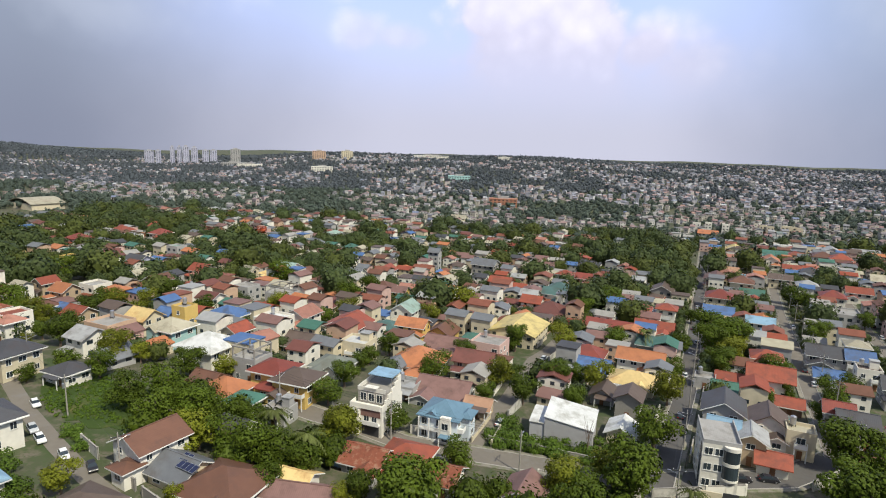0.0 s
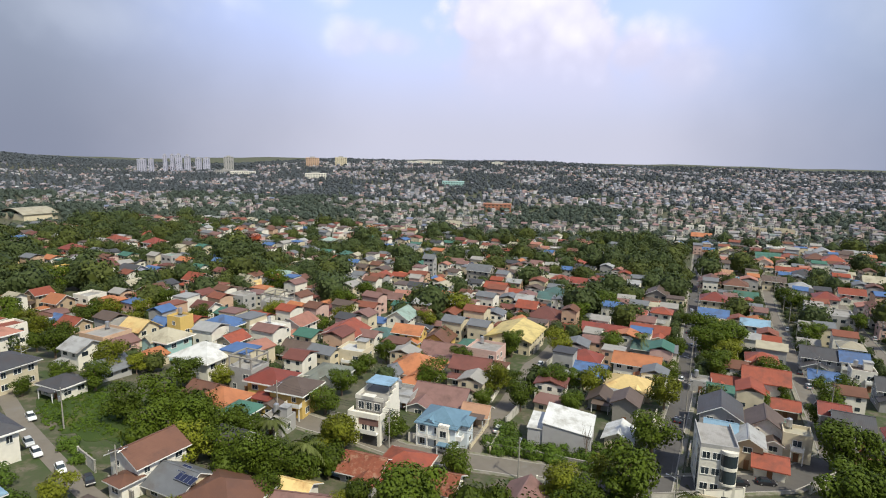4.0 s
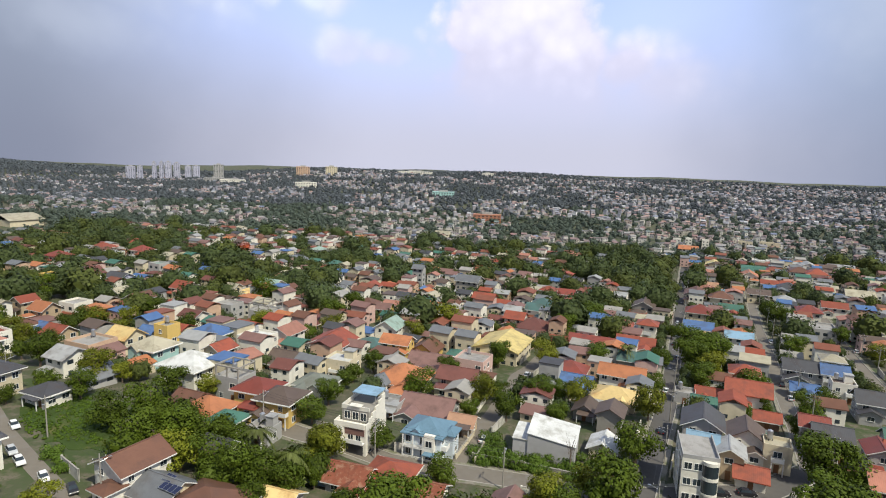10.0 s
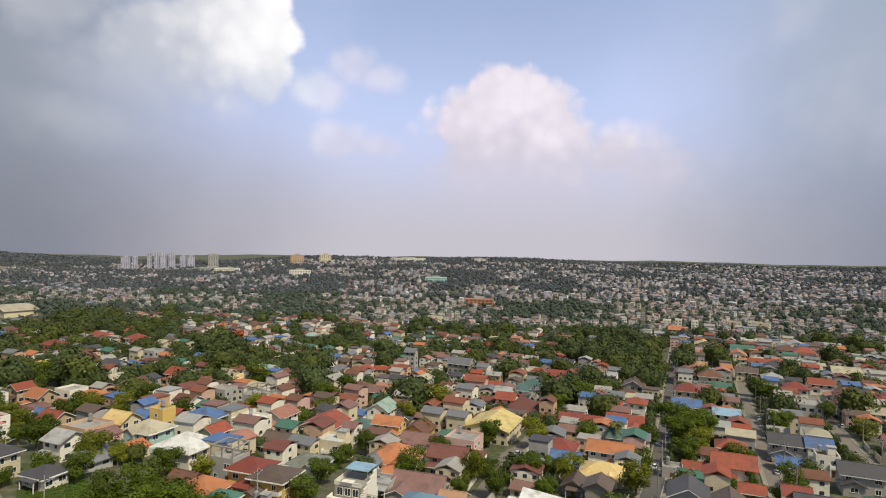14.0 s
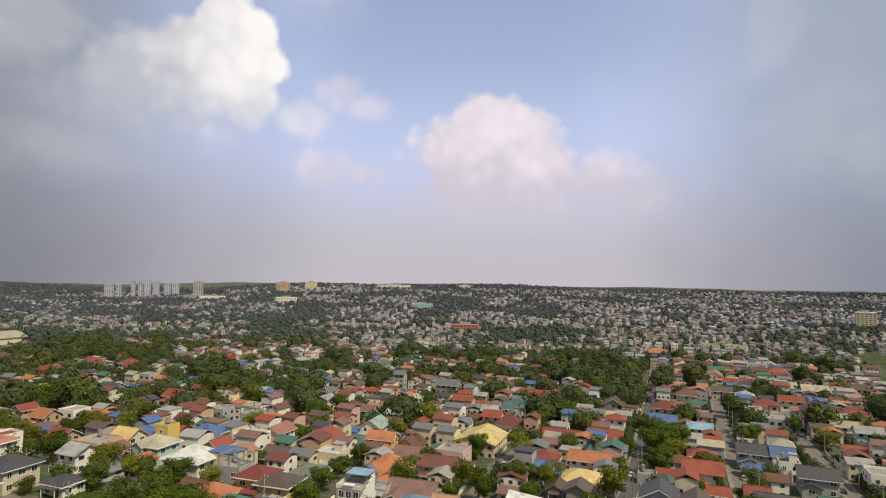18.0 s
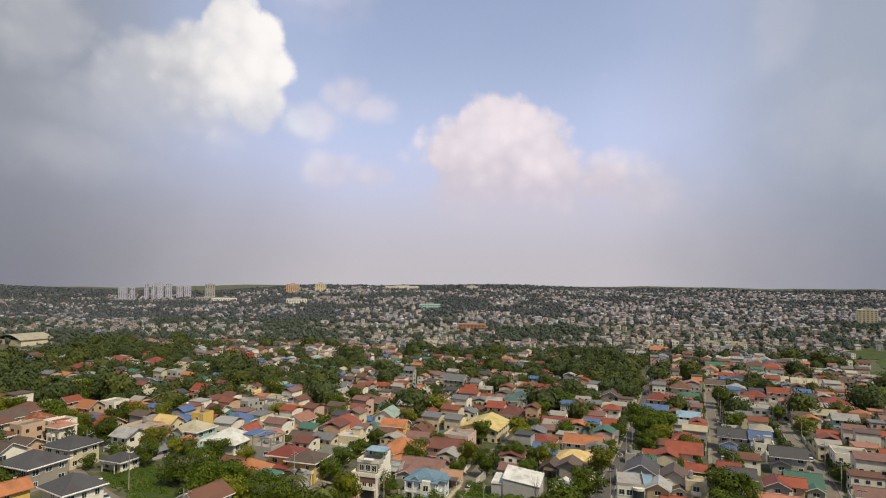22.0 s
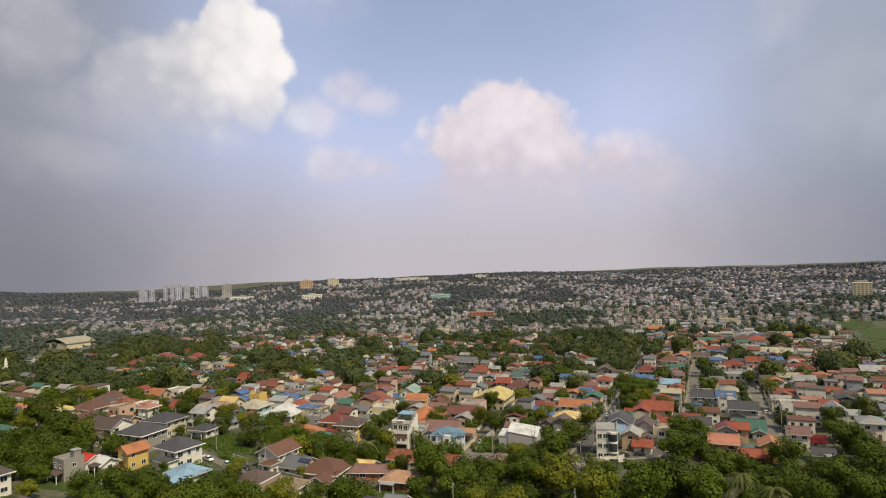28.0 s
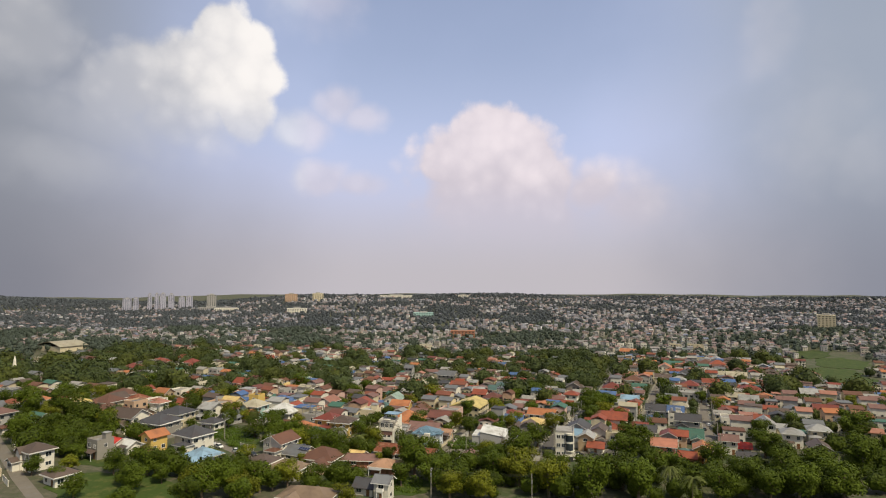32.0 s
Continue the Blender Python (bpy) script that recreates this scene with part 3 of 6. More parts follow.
def house(x, y, w, d, rot, st, shape, roof_tone, wall_tone, full=None, rise=None, extras=True, label=""):
    rng = random.Random(int(x * 31 + y * 17))
    if full is None:
        full = y < 190
    root = new("house")
    root.matrix_basis = pose(x, y, gz(x, y), 0, 0, rot)
    tagged(root, label or f"{WORDS[st]} {say(wall_tone)} house with a {say(roof_tone)} {SHAPES[shape]} roof", "house", "houses of the suburb")
    h = 2.8 * st
    wall_m, roof_m = WALL[wall_tone], ROOF[roof_tone]
    rise = rise or rng.uniform(0.25, 0.33) * min(w, d)
    if shape in ("gx", "gy"):
        along = shape == "gx"
        rise = min(rise, 2.6)
        put("wall", mesh_of("wall", *gable_walls(w, d, h, rise - 0.16, along), wall_m), root)
        put("roof", roof_of("roof", gable_roof(w, d, h + 0.04, rise, along), roof_m, "gable", rng), root)
        if full:
            L = (w if along else d) / 2 + 0.77
            cap = box(-L, L, -0.16, 0.16, h + rise - 0.02, h + rise + 0.07) if along else box(-0.16, 0.16, -L, L, h + rise - 0.02, h + rise + 0.07)
            put("ridge_cap", mesh_of("ridge_cap", *cap, roof_m), root)
    elif shape == "hip":
        put("wall", mesh_of("wall", *box(-w / 2, w / 2, -d / 2, d / 2, -1.2, h), wall_m), root)
        put("roof", roof_of("roof", hip_roof(w, d, h + 0.24, rise), roof_m, "hip", rng), root)
        if full:
            a, b = w / 2 + 0.87, d / 2 + 0.87
            put("fascia", mesh_of("fascia", *merged(box(-a, a, -b - 0.03, -b, h - 0.1, h + 0.12), box(-a - 0.03, -a, -b, b, h - 0.1, h + 0.12), box(a, a + 0.03, -b, b, h - 0.1, h + 0.12)), M_TRIM), root)
            if rng.random() < 0.45 and w > 7:
                gw = w * 0.38
                sx = rng.choice((-1, 1)) * w * 0.2
                put("gable", mesh_of("gable", *gable_walls(gw, d * 0.3, h, 1.2, False), wall_m), root, Matrix.Translation((sx, -d / 2, 0)))
                put("gable_roof", mesh_of("gable_roof", *gable_roof(gw, d * 0.55, h + 0.1, 1.35, False, 0.4), roof_m), root, Matrix.Translation((sx, -d / 2 + d * 0.12, 0)))
    else:
        t = 0.2
        put("wall", mesh_of("wall", *merged(box(-w / 2, w / 2, -d / 2, d / 2, -1.2, h), box(-w / 2, w / 2, -d / 2, -d / 2 + t, h, h + 0.8), box(-w / 2, w / 2, d / 2 - t, d / 2, h, h + 0.8),
                                            box(-w / 2, -w / 2 + t, -d / 2 + t, d / 2 - t, h, h + 0.8), box(w / 2 - t, w / 2, -d / 2 + t, d / 2 - t, h, h + 0.8)), wall_m), root)
        put("roof", mesh_of("roof", *box(-w / 2 + t, w / 2 - t, -d / 2 + t, d / 2 - t, h + 0.004, h + 0.1), roof_m), root)
        if shape == "frame":
            for cx in (-w / 2 + 0.2, 0, w / 2 - 0.2):
                for cy in (-d / 2 + 0.2, d / 2 - 0.2):
                    put("column", mesh_of("column", *box(cx - 0.15, cx + 0.15, cy - 0.15, cy + 0.15, h + 0.8, h + 3.2), WALL["concrete"]), root)
            put("beam", mesh_of("beam", *merged(box(-w / 2, w / 2, -d / 2, -d / 2 + 0.35, h + 3.2, h + 3.5), box(-w / 2, w / 2, d / 2 - 0.35, d / 2, h + 3.2, h + 3.5), box(-w / 2, -w / 2 + 0.35, -d / 2 + 0.35, d / 2 - 0.35, h + 3.2, h + 3.5), box(w / 2 - 0.35, w / 2, -d / 2 + 0.35, d / 2 - 0.35, h + 3.2, h + 3.5)), WALL["concrete"]), root)
        elif full and rng.random() < 0.6:
            put("stair_house", mesh_of("stair_house", *box(w * 0.05, w * 0.4, d * 0.05, d * 0.4, h + 0.1, h + 2.4), wall_m), root)
            put("stair_roof", mesh_of("stair_roof", *box(w * 0.02, w * 0.43, d * 0.02, d * 0.43, h + 2.4, h + 2.55), ROOF["zinc"]), root)
    if shape in ("gx", "gy", "hip") and w > 6.5 and rng.random() < 0.75:     # a lower wing with its own roof
        ww, wd, wh = w * rng.uniform(0.42, 0.6), d * rng.uniform(0.35, 0.5), h - (2.3 if st > 1 else 0.3)
        wx, wy = (w - ww) / 2 * rng.choice((-1, 1)), -d / 2 - wd / 2 + 0.3
        style = rng.random() < 0.55
        solids = gable_walls(ww, wd, wh, 0.2 * ww, False) if style else box(-ww / 2, ww / 2, -wd / 2, wd / 2, -1.2, wh)
        put("wing_wall", mesh_of("wing_wall", *solids, wall_m), root, Matrix.Translation((wx, wy, 0)))
        cover = gable_roof(ww, wd, wh + 0.02, 0.2 * ww + 0.16, False, 0.6) if style else hip_roof(ww, wd, wh + 0.16, 0.22 * min(ww, wd), 0.7)
        put("wing_roof", roof_of("wing_roof", cover, roof_m, "gable" if style else "hip", rng), root, Matrix.Translation((wx, wy, 0)))
        (window if full else simple_window)(root, pose(wx, wy - wd / 2, wh - 1.2), 1.6, 1.1)
        extras = extras and rng.random() < 0.3
    if not full and rng.random() < 0.5:     # a sheet-metal lean-to
        lw, ld = w * rng.uniform(0.4, 0.8), rng.uniform(2.0, 3.2)
        lx = (w - lw) / 2 * rng.choice((-1, 1))
        v, f = box(lx - lw / 2, lx + lw / 2, -d / 2 - ld, -d / 2, 2.2, 2.32)
        put("lean_to", mesh_of("lean_to", [(a, b, c + (0.6 if b > -d / 2 - 0.1 else 0)) for a, b, c in v], f, ROOF[rng.choice(("zinc", "rust", "umber", roof_tone))]), root)
        for sx in (lx - lw / 2 + 0.15, lx + lw / 2 - 0.15):
            put("post", mesh_of("post", *box(sx - 0.08, sx + 0.08, -d / 2 - ld + 0.1, -d / 2 - ld + 0.26, -1.5, 2.2), M_TRIM), root)
    facade(root, pose(0, -d / 2, 0), w, st, full, rng, True)
    facade(root, pose(-w / 2, 0, 0, 0, 0, -90), d, st, full, rng)
    facade(root, pose(w / 2, 0, 0, 0, 0, 90), d, st, full, rng)
    if full and extras:
        pick = rng.random()
        if pick < 0.4:      # a lean-to porch with posts
            pw, pd = w * rng.uniform(0.5, 0.9), rng.uniform(1.6, 2.4)
            px = (w - pw) / 2 * rng.choice((-1, 1))
            v, f = box(px - pw / 2, px + pw / 2, -d / 2 - pd, -d / 2, 2.5, 2.6)
            v = [(a, b, c + (0.45 if b > -d / 2 - 0.1 else 0)) for a, b, c in v]
            put("porch_roof", mesh_of("porch_roof", v, f, ROOF[rng.choice(("zinc", roof_tone, "umber"))]), root)
            for sx in (px - pw / 2 + 0.2, px + pw / 2 - 0.2):
                put("post", mesh_of("post", *box(sx - 0.09, sx + 0.09, -d / 2 - pd + 0.15, -d / 2 - pd + 0.33, -1, 2.5), M_TRIM), root)
        elif pick < 0.7 and st > 1:   # a balcony over the entrance
            bw = w * 0.45
            bx = (w - bw) / 2 * rng.choice((-1, 0, 1))
            put("balcony", mesh_of("balcony", *box(bx - bw / 2, bx + bw / 2, -d / 2 - 1.3, -d / 2, 2.85, 3.0), wall_m), root)
            put("railing", mesh_of("railing", *merged(box(bx - bw / 2, bx + bw / 2, -d / 2 - 1.3, -d / 2 - 1.22, 3.0, 3.95), box(bx - bw / 2, bx - bw / 2 + 0.08, -d / 2 - 1.22, -d / 2, 3.0, 3.95), box(bx + bw / 2 - 0.08, bx + bw / 2, -d / 2 - 1.22, -d / 2, 3.0, 3.95)), M_TRIM), root)
            for sx in (bx - bw / 2 + 0.12, bx + bw / 2 - 0.12):
                put("post", mesh_of("post", *box(sx - 0.1, sx + 0.1, -d / 2 - 1.28, -d / 2 - 1.08, -1, 2.85), M_TRIM), root)
    return root


# ---- trees ----


def leaf_cloud(rng, lobes, count, size, flat=0.35):
    """Many small bent leaf clumps over the outer parts of some lobes (centre, radii)."""
    verts, faces = [], []
    total = sum(r[0] * r[1] for _, r in lobes)
    for (cx, cy, cz), (rx, ry, rz) in lobes:
        for _ in range(int(count * rx * ry / total)):
            u = Vector((rng.gauss(0, 1), rng.gauss(0, 1), rng.gauss(0.25, 1))).normalized()
            s = rng.uniform(0.62, 1.08)
            c = Vector((cx + u.x * rx * s, cy + u.y * ry * s, cz + u.z * rz * s))
            nrm = (u + Vector((rng.uniform(-1, 1), rng.uniform(-1, 1), rng.uniform(-0.3, 1.2))) * 0.42).normalized()
            a = nrm.orthogonal().normalized()
            a.rotate(Matrix.Rotation(rng.uniform(0, 6.28), 3, nrm))
            b = nrm.cross(a)
            k = size * rng.uniform(0.6, 1.3)
            n = len(verts)
            verts += [c + a * k - b * k * 0.15 - nrm * k * flat, c + b * k * 0.6, c - a * k + b * k * 0.1 - nrm * k * flat, c - b * k * 0.65 - nrm * 0.1 * k]
            faces += [(n, n + 1, n + 3), (n + 1, n + 2, n + 3)]
    return verts, faces


def limb(p, q, r0, r1, sides=6):
    p, q = Vector(p), Vector(q)
    w = (q - p).normalized()
    a = w.orthogonal().normalized()
    b = w.cross(a)
    v = [tuple(c + (a * math.cos(t) + b * math.sin(t)) * r) for c, r in ((p, r0), (q, r1)) for t in [i / sides * 2 * math.pi for i in range(sides)]]
    return v, [(i, (i + 1) % sides, sides + (i + 1) % sides, sides + i) for i in range(sides)] + [tuple(range(sides))[::-1], tuple(range(sides, 2 * sides))]


def broad_tree(seed, tone, count=2700, size=0.235):
    """A tree of crown width 1 scaled up later: built at 8 m."""
    rng = random.Random(seed)
    lobes = [((0, 0, 4.9), (2.8, 2.8, 2.6)), ((0.4, -0.3, 2.9), (2.3, 2.3, 1.5))]
    for i in range(rng.randint(5, 8)):
        t = i * 2.4 + rng.uniform(-0.4, 0.4)
        r = rng.uniform(1.5, 2.9)
        k = rng.uniform(1.1, 1.9)
        lobes.append(((math.cos(t) * r, math.sin(t) * r, rng.uniform(2.6, 6.6)), (k, k, k * rng.uniform(0.65, 0.9))))
    crown = mesh_of("crown", *leaf_cloud(rng, lobes, count, size), LEAF[tone])
    solids = [limb((0, 0, -0.6), (0.1, 0, 3.2), 0.3, 0.2), limb((0.1, 0, 3.2), (0.2, 0.1, 5.6), 0.2, 0.08)]
    for (cx, cy, cz), _ in lobes[1:]:
        solids.append(limb((0.08, 0, rng.uniform(2.2, 3.4)), (cx * 0.85, cy * 0.85, cz), 0.13, 0.04, 5))
    return mesh_of("trunk", *merged(*solids), M_BARK), crown


def palm_tree(seed):
    rng = random.Random(seed)
    solids, lean = [], rng.uniform(-0.4, 0.4)
    for i in range(6):
        solids.append(limb((lean * (i / 6) ** 2, 0, i * 1.25 - 0.5), (lean * ((i + 1) / 6) ** 2, 0, (i + 1) * 1.25 - 0.5), 0.19 - i * 0.015, 0.175 - i * 0.015))
    verts, faces = [], []
    for k in range(22):
        t, up = k * 2.39996, rng.uniform(-0.35, 0.95)
        for j in range(11):
            s0 = j / 11
            out0 = 3.4 * s0
            z0 = 7.0 + math.sin(up) * out0 - 0.30 * out0 ** 2 * (0.55 + 0.3 * (1 - up))
            c = Vector((lean + math.cos(t) * out0 * math.cos(up * 0.5), math.sin(t) * out0 * math.cos(up * 0.5), z0))
            side = Vector((-math.sin(t), math.cos(t), -0.45))
            ahead = Vector((math.cos(t), math.sin(t), -0.5 - s0))
            for sgn in (-1, 1):
                sd = Vector((side.x * sgn, side.y * sgn, side.z))
                n = len(verts)
                L = 0.75 * (1 - 0.6 * s0)
                verts += [c, c + ahead * 0.30, c + sd * L + ahead * 0.35]
                faces.append((n, n + 1, n + 2))
    return mesh_of("trunk", *merged(*solids), M_BARK), mesh_of("crown", verts, faces, LEAF["p"])


def shrub_mesh(seed):
    rng = random.Random(seed)
    lobes = [((rng.uniform(-2.4, 2.4), rng.uniform(-2.4, 2.4), rng.uniform(0.6, 1.6)), (rng.uniform(1.2, 2.0), rng.uniform(1.2, 2.0), rng.uniform(0.7, 1.3))) for _ in range(6)]
    stems = [limb((c[0] * 0.6, c[1] * 0.6, -0.5), c, 0.06, 0.03, 4) for c, _ in lobes]
    return mesh_of("stem", *merged(*stems), M_BARK), mesh_of("crown", *leaf_cloud(rng, lobes, 1500, 0.22), LEAF["s"])


TREE_KINDS = {"b": [broad_tree(s, "b") for s in (1, 2, 3, 4)], "l": [broad_tree(s, "l") for s in (11, 12, 13)], "r": [broad_tree(51, "r", 1500, 0.3)], "m": [broad_tree(s, "m", 900, 0.38) for s in (21, 22, 23)], "p": [palm_tree(s) for s in (31, 32)], "s": [shrub_mesh(s) for s in (41, 42, 43)]}
TREE_LABEL = {"b": "dark green broadleaf tree with a dense rounded crown", "r": "flame tree with a broad crown of red-orange blossom", "l": "light yellow-green broadleaf tree among the houses", "m": "green broadleaf tree among the rooftops", "p": "coconut palm with drooping fronds", "s": "low spreading green shrub thicket on open ground"}
TREES_AT = []


def tree(x, y, wide, kind):
    rng = random.Random(int(x * 13 + y * 29))
    trunk, crown = rng.choice(TREE_KINDS[kind])
    base = {"b": 8.0, "l": 8.0, "r": 8.0, "m": 8.0, "p": 6.6, "s": 7.0}[kind]
    k = wide / base
    tall = k if kind not in ("b", "l", "m", "r") else max(k, 0.62) * rng.uniform(0.9, 1.1)
    if kind == "p":
        k = tall = max(0.85, min(k, 1.25))
    root = new("palm_tree" if kind == "p" else "shrub" if kind == "s" else "tree")
    root.matrix_basis = pose(x, y, gz(x, y), 0, 0, rng.uniform(0, 360)) @ Matrix.Diagonal((k, k, tall, 1))
    tagged(root, TREE_LABEL[kind], "shrub" if kind == "s" else "palm" if kind == "p" else "tree", "trees of the suburb")
    put(trunk.name.split(".")[0], trunk, root)
    put("crown", crown, root)
    TREES_AT.append((x, y))
    return root


house(-119.6, 148.9, 5.5, 5.1, -23, 2, "hip", "pink", "white")
house(-102.5, 126.5, 9.8, 9.0, -23, 2, "hip", "dark", "cream")
house(-88.0, 125.3, 6.9, 6.3, -23, 1, "hip", "dark", "white")
house(-120.0, 179.0, 7.6, 7.0, -23, 1, "gx", "red", "tan")
house(-127.4, 184.2, 5.5, 5.1, -23, 1, "gx", "blue", "white")
house(-97.3, 158.0, 9.8, 9.0, -23, 2, "flat", "concrete", "peach")
house(-134.4, 183.2, 6.2, 5.7, -23, 1, "hip", "brown", "tan")
house(-110.8, 190.7, 5.9, 5.4, -23, 1, "hip", "sage", "grey")
house(-94.1, 170.2, 7.8, 7.2, -23, 2, "gx", "tan", "cream")
house(-90.6, 178.6, 5.5, 5.1, -23, 2, "gx", "blue", "white")
house(-83.5, 174.4, 5.5, 5.1, -23, 3, "flat", "concrete", "yellow")
house(-80.5, 159.7, 9.4, 8.6, -23, 2, "hip", "beige", "aqua")
house(-63.8, 146.0, 12.0, 11.0, -23, 2, "hip", "white", "white")
house(-73.1, 182.1, 11.2, 10.3, -23, 2, "hip", "blue", "lilac")
house(-58.0, 182.2, 9.5, 8.8, -23, 2, "flat", "white", "white")
house(-63.5, 164.4, 5.8, 6.7, -23, 2, "gy", "red", "cream")
house(-49.7, 138.0, 7.1, 6.5, -22, 2, "frame", "concrete", "grey")
house(-41.9, 131.8, 8.5, 7.8, -20, 2, "hip", "crimson", "yellow")
house(-51.0, 124.0, 8.9, 8.2, -22, 1, "hip", "orange", "tan")
house(-45.2, 119.4, 6.2, 5.7, -21, 1, "hip", "green", "grey")
house(-53.5, 95.9, 8.1, 9.3, -29, 2, "gy", "brown", "white")
house(-46.1, 92.0, 8.2, 7.5, -25, 1, "gx", "grey", "cream")
house(-37.1, 88.1, 11.8, 10.8, -20, 1, "hip", "brown", "tan")
house(-42.5, 108.1, 5.5, 5.1, -23, 1, "gx", "dark", "white")
house(-36.4, 116.9, 5.5, 5.1, -20, 1, "flat", "concrete", "grey")
house(-56.9, 128.9, 6.3, 5.8, -23, 1, "gx", "brown", "cream")
house(-89.6, 208.6, 7.4, 6.8, -23, 2, "gx", "maroon", "white")
house(-106.5, 229.2, 11.6, 10.6, -23, 1, "flat", "white", "white")
house(-67.4, 223.0, 9.7, 8.9, -23, 2, "frame", "concrete", "grey")
house(-140.1, 202.4, 7.3, 6.7, -23, 2, "gx", "orange", "tan")
house(-135.8, 213.5, 8.3, 7.6, -23, 2, "flat", "concrete", "white")
house(-124.5, 207.3, 7.0, 6.5, -23, 2, "hip", "orange", "orange")
house(-63.8, 245.8, 9.7, 8.9, -23, 1, "hip", "maroon", "white")
house(-50.5, 224.5, 13.0, 12.0, -22, 1, "hip", "maroon", "cream")
house(-51.7, 194.1, 8.2, 9.4, -22, 2, "gy", "pink", "white")
house(-34.6, 183.3, 12.1, 13.9, -19, 2, "gy", "red", "white")
house(-22.0, 191.8, 11.1, 10.2, -19, 1, "hip", "teal", "grey")
house(-13.2, 191.4, 9.4, 6.8, -19, 2, "gx", "orange", "yellow")
house(-17.8, 214.9, 8.4, 9.7, -19, 2, "gy", "sage", "white")
house(-44.3, 169.2, 10.4, 7.5, -21, 1, "gx", "umber", "yellow")
house(-27.2, 162.6, 8.2, 7.5, -19, 2, "flat", "white", "cream")
house(-35.3, 127.5, 8.6, 7.9, -19, 2, "hip", "umber", "yellow")
house(-31.3, 148.0, 9.0, 8.3, -19, 1, "hip", "moss", "white")
house(-8.9, 158.9, 13.4, 12.3, -19, 1, "hip", "orange", "cream")
house(-1.4, 178.6, 12.7, 9.2, -19, 1, "gx", "mauve", "cream")
house(6.8, 156.1, 10.2, 7.3, -19, 2, "gx", "maroon", "cream")
house(6.7, 212.6, 12.9, 11.9, -19, 1, "hip", "red", "cream")
house(-3.3, 195.5, 8.4, 9.6, -19, 1, "gy", "brown", "yellow")
house(23.3, 196.6, 15.2, 17.4, -24, 2, "gy", "yellow", "cream")
house(7.3, 188.7, 5.5, 5.1, -19, 1, "hip", "green", "white")
house(11.7, 173.9, 9.7, 8.9, -24, 2, "flat", "concrete", "pink")
house(17.0, 239.0, 11.1, 8.0, -24, 1, "gx", "pink", "white")
house(40.4, 237.3, 13.0, 12.0, -24, 1, "hip", "maroon", "cream")
house(46.3, 262.5, 9.9, 7.1, -24, 2, "gx", "teal", "white")
house(33.5, 242.8, 7.9, 7.3, -24, 2, "gx", "red", "white")
house(-1.1, 137.8, 12.6, 9.1, -19, 1, "gx", "mauve", "grey")
house(-11.1, 136.7, 6.5, 5.9, -19, 1, "flat", "zinc", "grey")
house(7.0, 128.9, 5.5, 5.1, -19, 1, "gx", "peach", "tan")
house(38.1, 120.3, 5.5, 6.3, -24, 1, "gy", "white", "cream")
house(-15.1, 101.8, 7.6, 7.0, -19, 1, "gx", "rust", "grey")
house(-7.8, 103.4, 8.4, 7.7, -19, 1, "hip", "red", "cream")
house(-1.3, 98.4, 7.3, 6.7, -19, 1, "gx", "rust", "white")
house(13.8, 94.2, 6.4, 7.4, -24, 1, "gy", "mauve", "cream")
house(-26.1, 92.3, 5.7, 5.2, -19, 1, "gx", "tan", "white")
house(42.6, 176.0, 9.4, 8.7, -24, 1, "hip", "crimson", "white")
house(41.9, 163.9, 8.2, 7.5, -24, 1, "gx", "blue", "grey")
house(55.8, 165.8, 12.4, 7.0, -24, 2, "gx", "orange", "white")
house(49.5, 151.5, 11.3, 9.0, -24, 1, "hip", "tan", "cream")
house(43.0, 132.7, 5.5, 6.3, -24, 2, "gy", "umber", "concrete")
house(39.3, 141.5, 5.5, 6.3, -24, 1, "gy", "umber", "grey")
house(68.5, 193.7, 9.5, 6.8, -24, 1, "gx", "teal", "grey")
house(59.1, 214.9, 16.0, 11.6, -24, 1, "gx", "crimson", "cream")
house(76.6, 216.6, 13.3, 9.6, -24, 1, "gx", "red", "cream")
house(76.6, 235.4, 8.1, 7.4, -24, 2, "hip", "red", "white")
house(88.7, 239.0, 7.3, 6.7, -24, 2, "hip", "red", "white")
house(102.5, 284.3, 9.6, 11.1, -24, 2, "gy", "umber", "concrete")
house(123.7, 269.3, 11.2, 10.3, -24, 2, "hip", "crimson", "cream")
house(109.9, 238.6, 10.7, 7.7, -24, 2, "gx", "blue", "white")
house(108.4, 229.3, 5.5, 6.3, -24, 1, "gy", "tan", "tan")
house(119.1, 222.9, 9.2, 6.6, -24, 2, "gx", "skyblue", "white")
house(152.4, 309.2, 10.9, 10.1, -24, 2, "hip", "brown", "cream")
house(149.4, 291.6, 10.3, 7.4, -24, 1, "gx", "green", "white")
house(95.6, 172.2, 7.7, 7.1, -24, 2, "hip", "red", "umber")
house(87.3, 154.2, 10.7, 7.7, -24, 2, "gx", "red", "white")
house(78.5, 157.5, 7.1, 6.5, -24, 1, "gx", "red", "cream")
house(71.2, 157.2, 5.5, 5.1, -24, 1, "flat", "concrete", "grey")
house(73.3, 148.1, 7.1, 6.5, -24, 1, "gx", "green", "grey")
house(63.7, 129.1, 8.3, 9.5, -24, 2, "gy", "dark", "grey")
house(62.9, 114.4, 5.5, 6.3, -24, 2, "gy", "zinc", "tan")
house(71.0, 123.3, 6.7, 7.7, -24, 2, "gy", "umber", "white")
house(75.5, 127.0, 6.3, 5.8, -24, 1, "flat", "green", "grey")
house(74.7, 117.3, 5.5, 5.1, -24, 2, "flat", "beige", "cream")
house(65.5, 110.1, 5.5, 5.1, -24, 1, "gx", "red", "white")
house(65.0, 121.0, 5.5, 5.1, -24, 1, "gx", "orange", "white")
